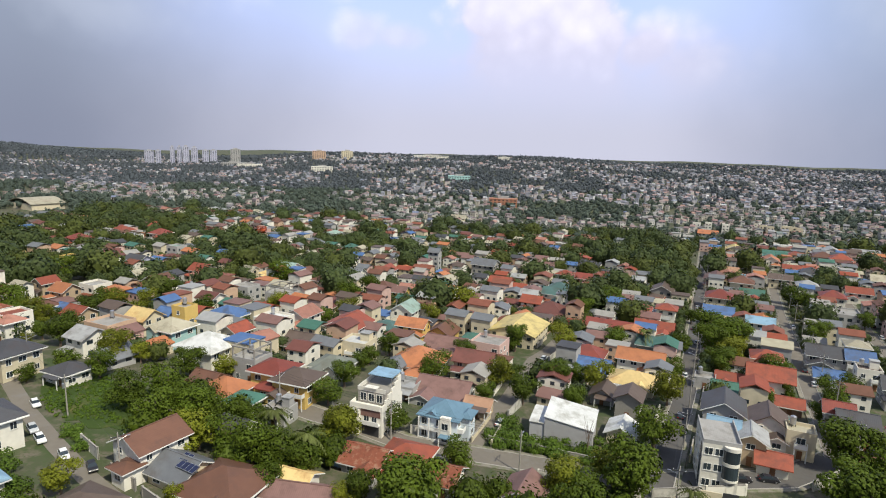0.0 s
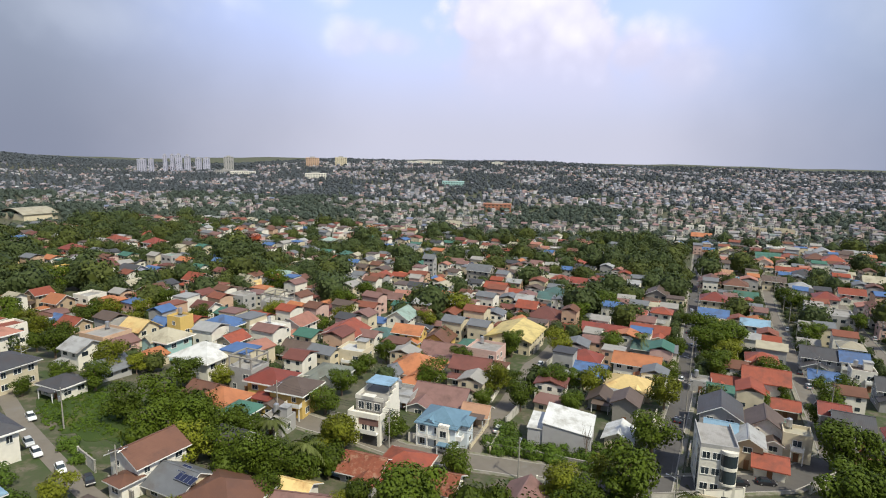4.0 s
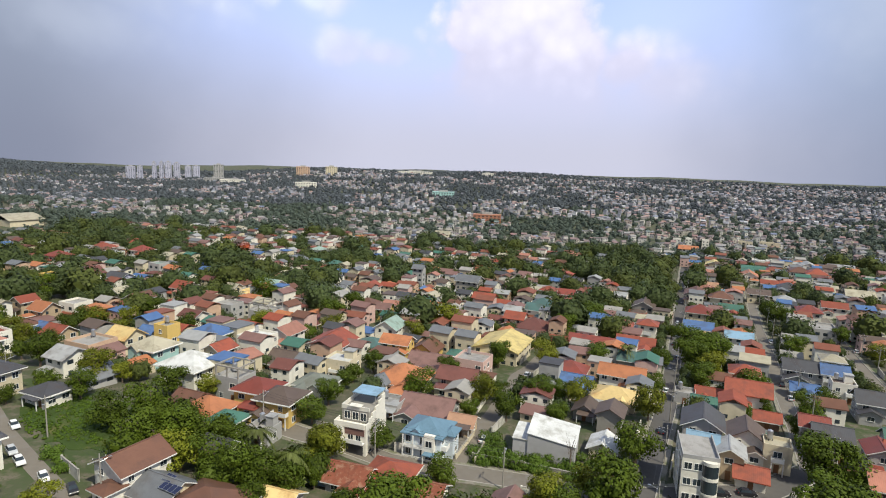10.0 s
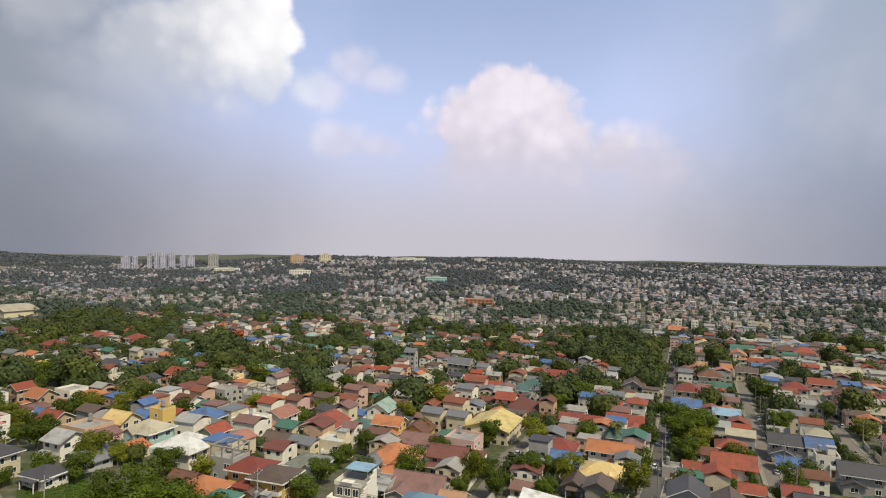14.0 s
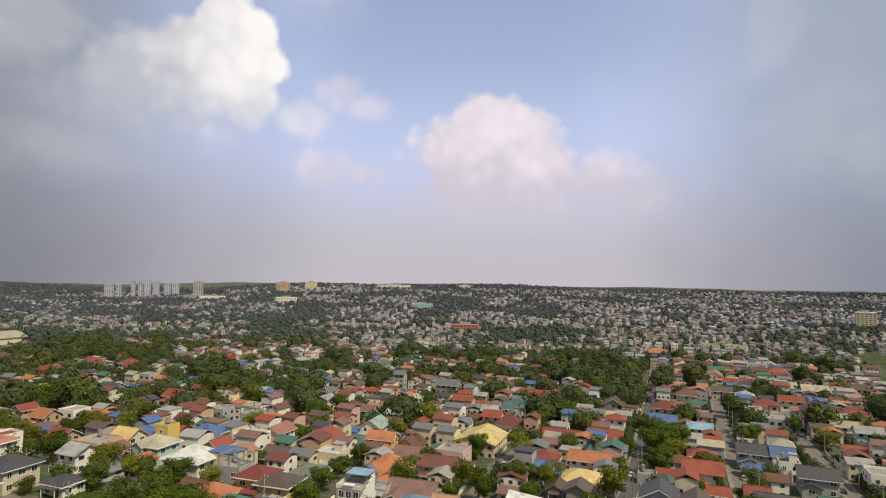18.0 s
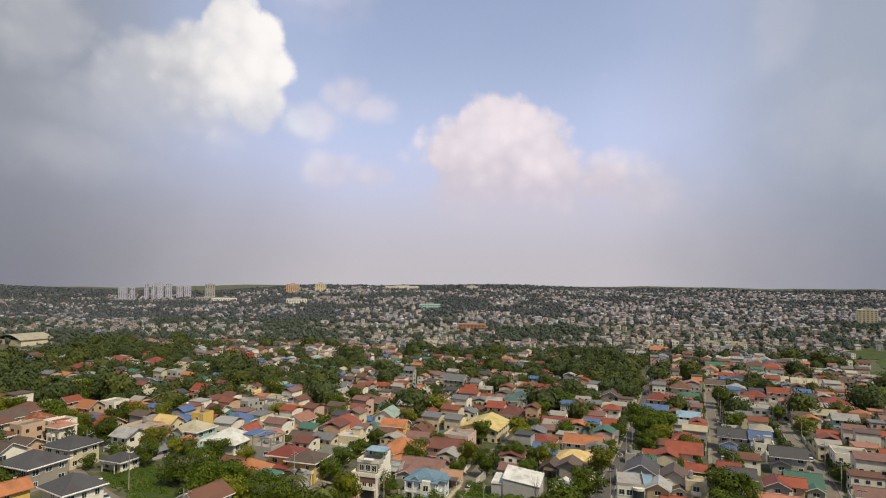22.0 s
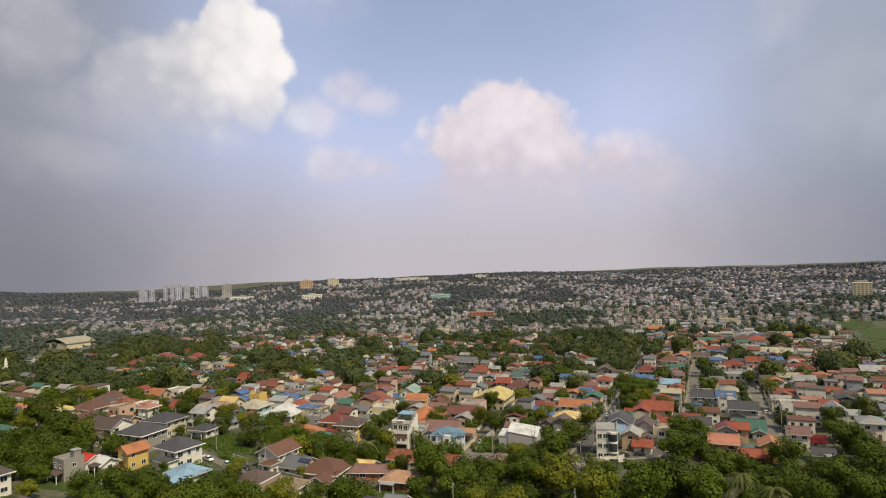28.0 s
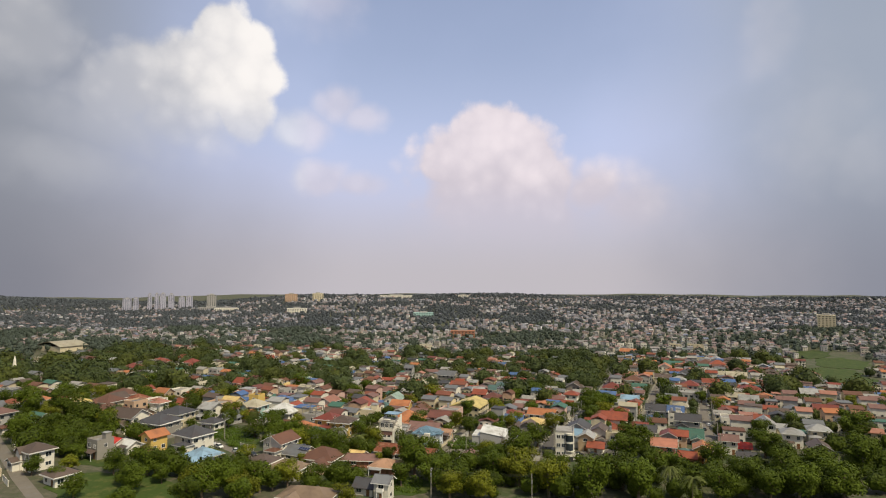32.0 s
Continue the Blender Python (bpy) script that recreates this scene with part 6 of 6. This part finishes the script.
# solar panels on the grey roof
sol = min(HOUSES_AT, key=lambda p: math.hypot(p[0] + 46.8, p[1] - 92))
for i in range(4):
    for j in range(2):
        if j and i > 1:
            continue
        ob = new("solar_panel", PANEL)
        ob.matrix_basis = pose(sol[0] + 0.8 + i * 0.95 - j * 0.2, sol[1] - 2.0 + i * -0.5 + j * 1.75, gz(*sol) + 4.3 + j * 0.45, 14, 0, -25)
        tagged(ob, "dark blue solar panel on a grey metal roof", "solar panel", "solar panels")
        put("rim", PANEL_RIM, ob)

tank_rng = random.Random(4)
for o in [o for o in scene.objects if o.name.split(".")[0] == "house" and o.location.y < 240]:
    w = next((c for c in o.children if c.name.split(".")[0] == "wall"), None)
    if "flat roof" in o.get("label", "") and tank_rng.random() < 0.7:
        x, y, z = o.matrix_basis @ Vector((w.data.vertices[0].co.x * 0.5, -w.data.vertices[0].co.y * 0.55, 0))
        water_tank(x, y, z + max(v.co.z for v in w.data.vertices) - 0.7)

# a bare tree beside the warehouse
bare_rng = random.Random(2)
bare = rooted("bare_tree", 28.5, 111.0, 0, "leafless grey tree with thin upright branches", "tree")
solid("trunk", bare, M_BARK, limb((0, 0, -0.6), (0.1, 0, 5.0), 0.16, 0.1))
for i in range(11):
    t, z = i * 2.4, 2.6 + i * 0.35
    solid("branch", bare, M_BARK, limb((0.05, 0, min(z, 4.9)), (math.cos(t) * 1.1, math.sin(t) * 1.1, z + bare_rng.uniform(2.2, 4.0)), 0.05, 0.015, 5))


# ---- landmarks far off ----


def slab_tower(x, y, w, d, storeys, rot, wall_tone, label, rows=True, name="apartment_tower"):
    root = rooted(name, x, y, rot, label, "building", "far buildings")
    h = storeys * 3.1
    solid("wall", root, WALL[wall_tone], box(-w / 2, w / 2, -d / 2, d / 2, -6, h))
    solid("parapet", root, WALL[wall_tone], box(-w / 2 - 0.3, w / 2 + 0.3, -d / 2 - 0.3, d / 2 + 0.3, h, h + 1.0))
    solid("roof_house", root, WALL["grey"], box(-w / 5, w / 5, -d / 5, d / 5, h + 1.0, h + 4.0))
    n = max(2, int(w / 5))
    key = ("band", round(w / n, 1))
    if key not in CACHE:
        CACHE[key] = mesh_of("window", *box(-w / n * 0.24, w / n * 0.24, -0.12, 0.05, -0.55, 0.6), M_GLASS)
    if rows:
        for s in range(0, storeys):
            for i in range(n):
                put("window", CACHE[key], root, pose((i + 0.5) * w / n - w / 2, -d / 2, s * 3.1 + 1.7))
    return root


# lilac instead of white walls: distance haze put into the towers' colour
for tx, ty, tw, ts in ((-832, 1590, 22, 12), (-812, 1600, 12, 12), (-776, 1605, 10, 15), (-758, 1608, 10, 15), (-742, 1612, 16, 15), (-722, 1620, 16, 14), (-700, 1640, 16, 11), (-682, 1650, 18, 11)):
    slab_tower(tx, ty, tw, 14, ts, 20, "lilac", "pale apartment tower on the skyline, walls tinted blue-grey for haze")
slab_tower(-590, 1570, 24, 16, 13, 15, "grey", "pale grey hotel block on the skyline")
slab_tower(-490, 1390, 56, 16, 3, 12, "white", "long bright white institutional building on the far hill", name="long_building")
slab_tower(-560, 1480, 60, 16, 3, 12, "grey", "long low white hall on the far hill", name="long_building")
slab_tower(-279, 1215, 42, 14, 4, 8, "white", "bright white four-storey block on the hillside", name="long_building")
slab_tower(-375, 1600, 34, 16, 8, 10, "peach", "salmon pink apartment block on the skyline")
slab_tower(-297, 1590, 30, 16, 7, 8, "cream", "cream apartment block on the skyline")
slab_tower(-80, 1725, 100, 20, 3, 2, "white", "long flat white shed on the ridge", name="long_building")
slab_tower(130, 1730, 34, 16, 3, -4, "white", "small white hall on the ridge", name="long_building")
slab_tower(690, 872, 26, 16, 8, -30, "cream", "dull beige nine-storey block beyond a green field")
slab_tower(2, 1092, 40, 16, 3, 0, "aqua", "teal-roofed market hall on the hillside", name="long_building")
slab_tower(60, 775, 36, 12, 3, -5, "brick", "long red-brown three-storey school block", name="long_building")
hall = rooted("sports_hall", -392, 540, -30, "wide hall with a low grey-beige curved roof among trees", "hall")
solid("wall", hall, WALL["cream"], box(-21, 21, -14, 14, -3, 5.5))
arc = [(-22 + 44 * i / 12, 5.5 + 4.5 * math.sin(math.pi * i / 12)) for i in range(13)]
put("roof", mesh_of("roof", [(x, y, z + dz) for dz in (0, 0.3) for y in (-15, 15) for x, z in arc], [(i, i + 1, 14 + i, 13 + i)[::-1] for i in range(12)] + [(26 + i, 27 + i, 40 + i, 39 + i) for i in range(12)] + [(i, i + 1, 27 + i, 26 + i) for i in range(12)] + [(13 + i, 14 + i, 40 + i, 39 + i)[::-1] for i in range(12)], ROOF["beige"]), hall)
chapel = rooted("chapel", -258, 262, 33, "small chapel with an orange gable and a white bell tower", "chapel")
put("wall", mesh_of("wall", *gable_walls(11, 16, 6, 4.0, False), WALL["orange"]), chapel)
put("roof", mesh_of("roof", *gable_roof(11, 16, 6.1, 4.2, False), ROOF["umber"]), chapel)
solid("bell_tower", chapel, WALL["white"], box(-1.6, 1.6, 1, 4.2, 0, 12.5))
solid("shoulder", chapel, WALL["white"], box(-4.2, 4.2, -1, 1, 0, 9.0))
solid("lantern", chapel, WALL["white"], limb((0, 2.6, 12.5), (0, 2.6, 15.5), 1.0, 0.8, 8))
solid("cupola", chapel, WALL["white"], limb((0, 2.6, 15.5), (0, 2.6, 18.5), 0.8, 0.1, 8))


# ---- the middle distance: rows of houses along the street grid ----
MID_ROOFS = ("red", "rust", "maroon", "brown", "umber", "grey", "zinc", "mauve", "orange", "green", "beige", "concrete", "pink", "rust", "blue", "dark", "brown", "mauve", "umber", "grey", "concrete")
MID_WALLS = ("white", "cream", "grey", "white", "cream", "peach", "white", "white", "pink", "white", "cream")


def wooded(x, y):
    return noise.noise(Vector((x / 110, y / 130, 3.1))) + 0.6 * noise.noise(Vector((x / 45, y / 45, 8.2)))


WOOD = ((-2, 593), (199, 895), (238, 664), (168, 407), (109, 278), (104, 358), (54, 437), (-1, 409))
CLUMPS = ((-290, 405, 20), (-250, 425, 22), (-210, 452, 22), (-142, 363, 16), (-125, 340, 16), (-105, 318, 18), (-86, 300, 16), (318, 440, 22), (335, 490, 24), (353, 547, 26), (531, 736, 60), (-60, 400, 20), (-20, 372, 16))


def in_wood(x, y):
    """Inside the long wood beside the straight street, or one of the clumps."""
    inside = False
    for (ax, ay), (bx, by) in zip(WOOD, WOOD[1:] + WOOD[:1]):
        if (ay > y) != (by > y) and x < ax + (y - ay) / (by - ay) * (bx - ax):
            inside = not inside
    return inside or any(math.hypot(x - a, y - b) < r for a, b, r in CLUMPS)


mid_rng = random.Random(5)
MID_LIMIT = 255
GROVES = ((-84, 82, 13), (-45, 112, 22), (-32, 100, 18), (-62, 108, 12), (-20, 88, 14), (20, 85, 26), (52, 66, 16), (-5, 98, 10), (96, 78, 14), (-172, 178, 22), (-150, 232, 16), (-205, 250, 26), (-232, 300, 26), (-136, 122, 10))
mid_spots, mid_groves, near_groves = [], [], []
taken = list(HOUSES_AT)


def free(x, y, r):
    return all((x - a) ** 2 + (y - b) ** 2 > r * r for a, b in taken)


for row in range(2, 54):
    for col in range(-42, 36):
        p = GU * (row * 10.4) + GV * (col * 11.2 + (row % 2) * 3) + Vector((mid_rng.uniform(-2, 2), mid_rng.uniform(-2, 2), 0))
        x, y = p.x, p.y
        if not (60 < y < 540) or abs(x) > 30 + 0.78 * (y + 115) or on_road(x, y, 4.0) or is_open(x, y):
            continue
        dense = wooded(x, y)
        patch = in_wood(x, y) and dense > -0.25
        if not free(x, y, 7.6):
            continue
        grove = any(math.hypot(x - a, y - b) < r for a, b, r in GROVES)
        if 38 < x < 80 and 76 < y < 108:
            continue
        if y < 108 or (grove and y < 130):
            if any(abs(hx - x) < 6 and -3 < hy - y < 10 for hx, hy in HOUSES_AT) and mid_rng.random() < 0.75:
                continue
            near_groves.append((x, y, mid_rng.uniform(6, 10)))
            near_groves.append((x + 5, y + mid_rng.uniform(-4, 4), mid_rng.uniform(4, 8)))
            continue
        if patch or grove or dense > (0.54 if y < 340 else 0.45) or mid_rng.random() < (0.34 if x < -0.42 * y else 0.2):
            if y > 60:
                if y > 215:
                    x, y = x + mid_rng.uniform(-4, 4), y + mid_rng.uniform(-4, 4)
                    mid_groves.append((x, y, mid_rng.choice((7, 9, 11, 13, 17)) * mid_rng.uniform(0.9, 1.1)))
                    if patch or mid_rng.random() < 0.4:
                        mid_groves.append((x + 6, y + 5, mid_rng.uniform(6, 11)))
                else:
                    tree(x, y, mid_rng.uniform(7, 10), mid_rng.choice("bbl"))
            continue
        w, d = mid_rng.uniform(5.6, 8.6), mid_rng.uniform(5.6, 7.8)
        if y > MID_LIMIT or len(taken) > 300:
            mid_spots.append((x, y, w, d, mid_rng.choice((2.8, 5.2, 5.4, 7.6)), radians(-23.5 + mid_rng.uniform(-6, 6)), mid_rng.random() < 0.8))
            taken.append((x, y))
            for _ in range(mid_rng.choice((0, 1, 1, 1, 2))):
                mid_groves.append((x + mid_rng.uniform(-7, 7), y + mid_rng.choice((-6.5, 6.5)), mid_rng.uniform(4, 7.5)))
            continue
        house(x, y, w, d, -23.5 + mid_rng.uniform(-5, 5), mid_rng.choice((1, 1, 2, 2, 2)), mid_rng.choice(("hip", "hip", "gx", "gx", "gy", "flat")), mid_rng.choice(MID_ROOFS), mid_rng.choice(MID_WALLS), full=False)
        taken.append((x, y))
        for _ in range(mid_rng.choice((1, 1, 2, 2))):
            mid_groves.append((x + mid_rng.uniform(-7, 7), y + mid_rng.choice((-7.5, -7.5, 7.5)), mid_rng.uniform(4, 7.5)))

yard_rng = random.Random(12)
for (ax, ay), (bx, by) in (((60, 146), (93.1, 219.5)), ((93.1, 219.5), (150, 354.7)), ((104.4, 165.7), (146.8, 259.8)), ((146.8, 259.8), (200, 374)), ((122, 132.6), (165.7, 230.5))):
    for k in range(int(math.hypot(bx - ax, by - ay) / 5)):
        f = k * 5 / math.hypot(bx - ax, by - ay)
        for off in (-5.2, 5.2):
            if yard_rng.random() < 0.5:
                mid_groves.append((ax + f * (bx - ax) + off + yard_rng.uniform(-0.8, 0.8), ay + f * (by - ay) - off * 0.43, yard_rng.uniform(3.2, 5.6)))
for i in range(34):
    x, y = 22 + yard_rng.uniform(-13, 11), 110.5 + yard_rng.uniform(-3.5, 3.5)
    y -= (x - 22) * 0.35
    if not on_road(x, y, 1.0):
        tree(x, y, yard_rng.uniform(4, 6), "s")
for _ in range(900):
    y = yard_rng.uniform(70, 250)
    x = yard_rng.uniform(-0.72, 0.72) * (y + 95)
    if len(TREES_AT) > 298:
        break
    if on_road(x, y, 1.5) or is_open(x, y) or not free(x, y, 6.6) or any((x - a) ** 2 + (y - b) ** 2 < 9 for a, b in TREES_AT):
        continue
    tree(x, y, yard_rng.uniform(2.6, 4.6), yard_rng.choice("bblsp" if y < 190 else "bbl"))

# ---- the far hill: town and woods that nobody could count ----
far_rng = np.random.default_rng(3)


def far_boxes(name, spots, label, material, roof_material, panes=False):
    """Joined small houses: walls in one mesh, roofs in another, window panes in a third."""
    wv, wf, rv, rf, gv, gf = [], [], [], [], [], []
    for x, y, w, d, h, a, kind in spots:
        c, s = math.cos(a), math.sin(a)
        z = gz(x, y)

        def tr(p):
            return (x + p[0] * c - p[1] * s, y + p[0] * s + p[1] * c, z + p[2])
        v, f = box(-w / 2, w / 2, -d / 2, d / 2, -2, h)
        n = len(wv)
        wv += [tr(p) for p in v]
        wf += [tuple(i + n for i in q) for q in f[1:]]
        v, f = gable_roof(w, d, h, 1.3, int(x) % 3 > 0, 0.4) if kind else box(-w / 2 - 0.2, w / 2 + 0.2, -d / 2 - 0.2, d / 2 + 0.2, h, h + 0.3)
        n = len(rv)
        rv += [tr(p) for p in v]
        rf += [tuple(i + n for i in q) for q in f]
        if panes:
            for z0 in ((1.5,) if h < 4 else (1.5, 4.0)):
                for k in range(int(w / 2.4)):
                    px = (k + 0.5) / int(w / 2.4) * w - w / 2
                    v, f = box(px - 0.55, px + 0.55, -d / 2 - 0.06, -d / 2, z0 - 0.5, z0 + 0.5)
                    n = len(gv)
                    gv += [tr(p) for p in v]
                    gf += [tuple(i + n for i in q) for q in f]
                for side in (-1, 1):
                    v, f = box(side * w / 2 - 0.06, side * w / 2 + 0.06, -0.7, 0.7, z0 - 0.5, z0 + 0.5)
                    n = len(gv)
                    gv += [tr(p) for p in v]
                    gf += [tuple(i + n for i in q) for q in f]
    root = tagged(new(name), label, "houses", kind="stuff")
    for nm, v, f, m in (("wall", wv, wf, material), ("roof", rv, rf, roof_material), ("pane", gv, gf, M_GLASS)):
        if not v:
            continue
        tagged(put(nm, mesh_of(nm, v, f, m), root), kind="stuff")
    return root


def tones(name, ramp, rough=0.85):
    """A colour picked from a list for each separate piece."""
    m = bpy.data.materials.new(name)
    m.use_nodes = True
    t = m.node_tree
    g = t.nodes.new("ShaderNodeNewGeometry")
    r = t.nodes.new("ShaderNodeValToRGB")
    r.color_ramp.interpolation = "CONSTANT"
    while len(r.color_ramp.elements) < len(ramp):
        r.color_ramp.elements.new(0.5)
    for i, (e, c) in enumerate(zip(r.color_ramp.elements, ramp)):
        e.position, e.color = i / len(ramp), (*c, 1)
    t.links.new(g.outputs["Random Per Island"], r.inputs[0])
    n = t.nodes.new("ShaderNodeTexNoise")
    n.inputs["Scale"].default_value = 0.5
    co = t.nodes.new("ShaderNodeTexCoord")
    t.links.new(co.outputs["Object"], n.inputs["Vector"])
    h = t.nodes.new("ShaderNodeHueSaturation")
    mr = t.nodes.new("ShaderNodeMapRange")
    mr.inputs["To Min"].default_value, mr.inputs["To Max"].default_value = 0.75, 1.2
    t.links.new(n.outputs[0], mr.inputs["Value"])
    t.links.new(mr.outputs[0], h.inputs["Value"])
    t.links.new(r.outputs[0], h.inputs["Color"])
    t.links.new(h.outputs[0], t.nodes["Principled BSDF"].inputs["Base Color"])
    t.nodes["Principled BSDF"].inputs["Roughness"].default_value = rough
    t.nodes["Principled BSDF"].inputs["Specular IOR Level"].default_value = 0.2
    return m


# bluish grey in the walls and roofs stands in for haze over the hill
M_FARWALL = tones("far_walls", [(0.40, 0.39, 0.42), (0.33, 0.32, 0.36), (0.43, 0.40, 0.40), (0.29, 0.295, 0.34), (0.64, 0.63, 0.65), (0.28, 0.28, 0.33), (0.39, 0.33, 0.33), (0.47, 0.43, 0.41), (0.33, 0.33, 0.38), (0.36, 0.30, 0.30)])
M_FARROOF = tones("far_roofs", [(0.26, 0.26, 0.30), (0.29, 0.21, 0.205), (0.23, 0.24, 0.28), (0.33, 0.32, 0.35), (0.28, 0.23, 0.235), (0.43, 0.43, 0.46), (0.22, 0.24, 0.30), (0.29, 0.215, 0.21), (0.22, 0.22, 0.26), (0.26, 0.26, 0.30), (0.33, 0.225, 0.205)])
spots, groves = [], []
for y in np.arange(1740, 2060, 17):
    for x in np.arange(-1.0 * y - 100, 0.95 * y + 100, 17):
        if far_rng.random() < (y - 1660) / 200:
            groves.append((x + far_rng.uniform(-9, 9), y + far_rng.uniform(-9, 9), far_rng.uniform(7, 14)))
for y in np.arange(2060, 2700, 27):
    for x in np.arange(-1.1 * y, -0.02 * y, 27):
        groves.append((x + far_rng.uniform(-20, 20), y + far_rng.uniform(-20, 20), far_rng.uniform(12, 19)))
for y in np.arange(470, 1850, 11.5):
    wide = 60 + 0.8 * (y + 115)
    step = 10.5 + y / 260
    for x in np.arange(-wide, wide, step):
        px, py = x + far_rng.uniform(-4, 4), y + far_rng.uniform(-4, 4)
        g = wooded(px * 0.8, py * 0.8) + 0.25 * noise.noise(Vector((px / 18, py / 18, 1)))
        slope_town = 0.1 if px > 0.25 * py else 0.0
        if is_open(px, py):
            continue
        deep = in_wood(px, py) and (py < 560 or g > -0.12)
        if g > 0.13 + slope_town or deep or (px < -0.55 * py and g > -0.06) or (px < -0.12 * py and g > 0.05) or far_rng.random() < 0.33:
            groves.append((px, py, far_rng.uniform(6, 9.5)))
        elif far_rng.random() < 0.86:
            st = far_rng.choice([2.6, 2.8, 4.6, 5.2, 5.2, 6.6])
            spots.append((px, py, far_rng.uniform(4, 6.4), far_rng.uniform(4, 6.4), st, far_rng.uniform(-0.7, 0.3), far_rng.random() < 0.6))
            if far_rng.random() < 0.4:
                groves.append((px + 5, py - 5, far_rng.uniform(3, 5.5)))
M_MIDWALL = tones("mid_walls", [WALL_TONES[k] for k in MID_WALLS])
M_MIDROOF = tones("mid_roofs", [ROOF_TONES[k] for k in MID_ROOFS], 0.6)
far_boxes("mid_town", mid_spots, "crowded low houses with red, grey and brown roofs past the near blocks", M_MIDWALL, M_MIDROOF, True)


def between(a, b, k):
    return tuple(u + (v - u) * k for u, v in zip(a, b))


# haze mixed into the colours: walls and roofs drawn halfway to grey
HILL_HAZE = (0.34, 0.34, 0.37)
M_HILLWALL = tones("hill_walls", [between(WALL_TONES[k], HILL_HAZE, 0.5) for k in MID_WALLS])
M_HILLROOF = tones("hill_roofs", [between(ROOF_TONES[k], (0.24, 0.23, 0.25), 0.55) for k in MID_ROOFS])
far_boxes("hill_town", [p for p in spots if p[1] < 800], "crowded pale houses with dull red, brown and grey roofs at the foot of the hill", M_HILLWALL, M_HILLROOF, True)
far_boxes("far_town", [p for p in spots if p[1] >= 800], "countless small grey and white houses on the far hillside, tinted bluish for haze", M_FARWALL, M_FARROOF)


def joined_woods(name, spots, per, tone, label):
    """Crowns of leaf clumps, joined."""
    n = len(spots)
    s = np.array(spots)
    cz = ground_z(s[:, 0], s[:, 1])
    u = far_rng.normal(size=(n, per, 3))
    u[..., 2] = np.abs(u[..., 2]) * 1.1 - 0.35
    u /= np.linalg.norm(u, axis=-1, keepdims=True)
    swell = 1 + 0.3 * np.sin(u[..., :1] * 5 + s[:, None, :1]) * np.cos(u[..., 1:2] * 4 + s[:, None, 1:2])
    c = np.stack([s[:, 0], s[:, 1], cz + s[:, 2] * 0.42], -1)[:, None] + u * (s[:, 2] * 0.5)[:, None, None] * swell * far_rng.uniform(0.7, 1.08, (n, per, 1)) * np.array([1, 1, 0.9])
    nrm = u + 0.28 * far_rng.normal(size=(n, per, 3))
    nrm /= np.linalg.norm(nrm, axis=-1, keepdims=True)
    a = np.cross(nrm, far_rng.normal(size=(n, per, 3)))
    a /= np.linalg.norm(a, axis=-1, keepdims=True)
    b = np.cross(nrm, a)
    k = (s[:, 2] * 0.92 / math.sqrt(per))[:, None, None] * far_rng.uniform(0.6, 1.3, (n, per, 1))
    verts = np.stack([c + a * k, c + b * k * 0.8, c - a * k, c - b * k * 0.8], 2).reshape(-1, 3)
    faces = np.arange(len(verts)).reshape(-1, 4)
    # the closed inside of each crown
    rings, around = 5, 9
    th, ph = np.meshgrid(np.linspace(0.12, 2.4, rings), np.arange(around) / around * 2 * math.pi, indexing="ij")
    q = np.stack([np.sin(th) * np.cos(ph), np.sin(th) * np.sin(ph), np.cos(th)], -1).reshape(-1, 3)
    lump = 1 + 0.3 * np.sin(q[None, :, :1] * 5 + s[:, None, :1]) * np.cos(q[None, :, 1:2] * 4 + s[:, None, 1:2]) + far_rng.uniform(-0.06, 0.06, (n, len(q), 1))
    core = np.stack([s[:, 0], s[:, 1], cz + s[:, 2] * 0.42], -1)[:, None] + q * (s[:, 2] * 0.37)[:, None, None] * lump * np.array([1, 1, 0.9])
    one = np.array([(i * around + j, (i + 1) * around + j, (i + 1) * around + (j + 1) % around, i * around + (j + 1) % around) for i in range(rings - 1) for j in range(around)])
    inner = (one[None] + np.arange(n)[:, None, None] * len(q) + len(verts)).reshape(-1, 4)
    verts, faces = np.concatenate([verts, core.reshape(-1, 3)]), np.concatenate([faces, inner])
    me = bpy.data.meshes.new("crown")
    me.from_pydata(verts.tolist(), [], faces.tolist())
    me.materials.append(LEAF[tone])
    root = tagged(new(name), label, "woods", kind="stuff")
    tagged(put("crown", me, root), kind="stuff")


joined_woods("near_woods", [g for g in near_groves if not on_road(g[0], g[1], g[2] * 0.4)], 620, "b", "dense dark green thicket of trees between the gardens")
mid_groves = [g for g in mid_groves if not on_road(g[0], g[1], 1.5) and not (g[0] > 250 and is_open(g[0], g[1]))]
joined_woods("mid_woods", [g for i, g in enumerate(mid_groves) if i % 3], 460, "m", "dark green backyard trees packed between the rooftops")
joined_woods("yard_woods", mid_groves[::3], 460, "g", "yellow-green backyard trees scattered between the rooftops")
joined_woods("hill_woods", [g for g in groves if g[1] < 860 + 140 * noise.noise(Vector((g[0] / 150, 0, 4)))], 70, "h", "green trees at the foot of the far hillside, slightly greyed for haze")
joined_woods("far_woods", [g for g in groves if g[1] >= 860 + 140 * noise.noise(Vector((g[0] / 150, 0, 4)))], 36, "f", "green woods over the far hillside, leaves tinted blue-grey for haze")

grass_spots = [(x + far_rng.uniform(-r, r) * 0.7, y + far_rng.uniform(-r, r) * 0.7, far_rng.uniform(0.35, 0.75)) for x, y, r in OPEN[:4] for _ in range(int(r * r * 3.5))]
grass_spots = [g for g in grass_spots if not on_road(g[0], g[1], 1.5)]
joined_woods("grass", grass_spots, 20, "s", "rough bright green grass on the empty lots")
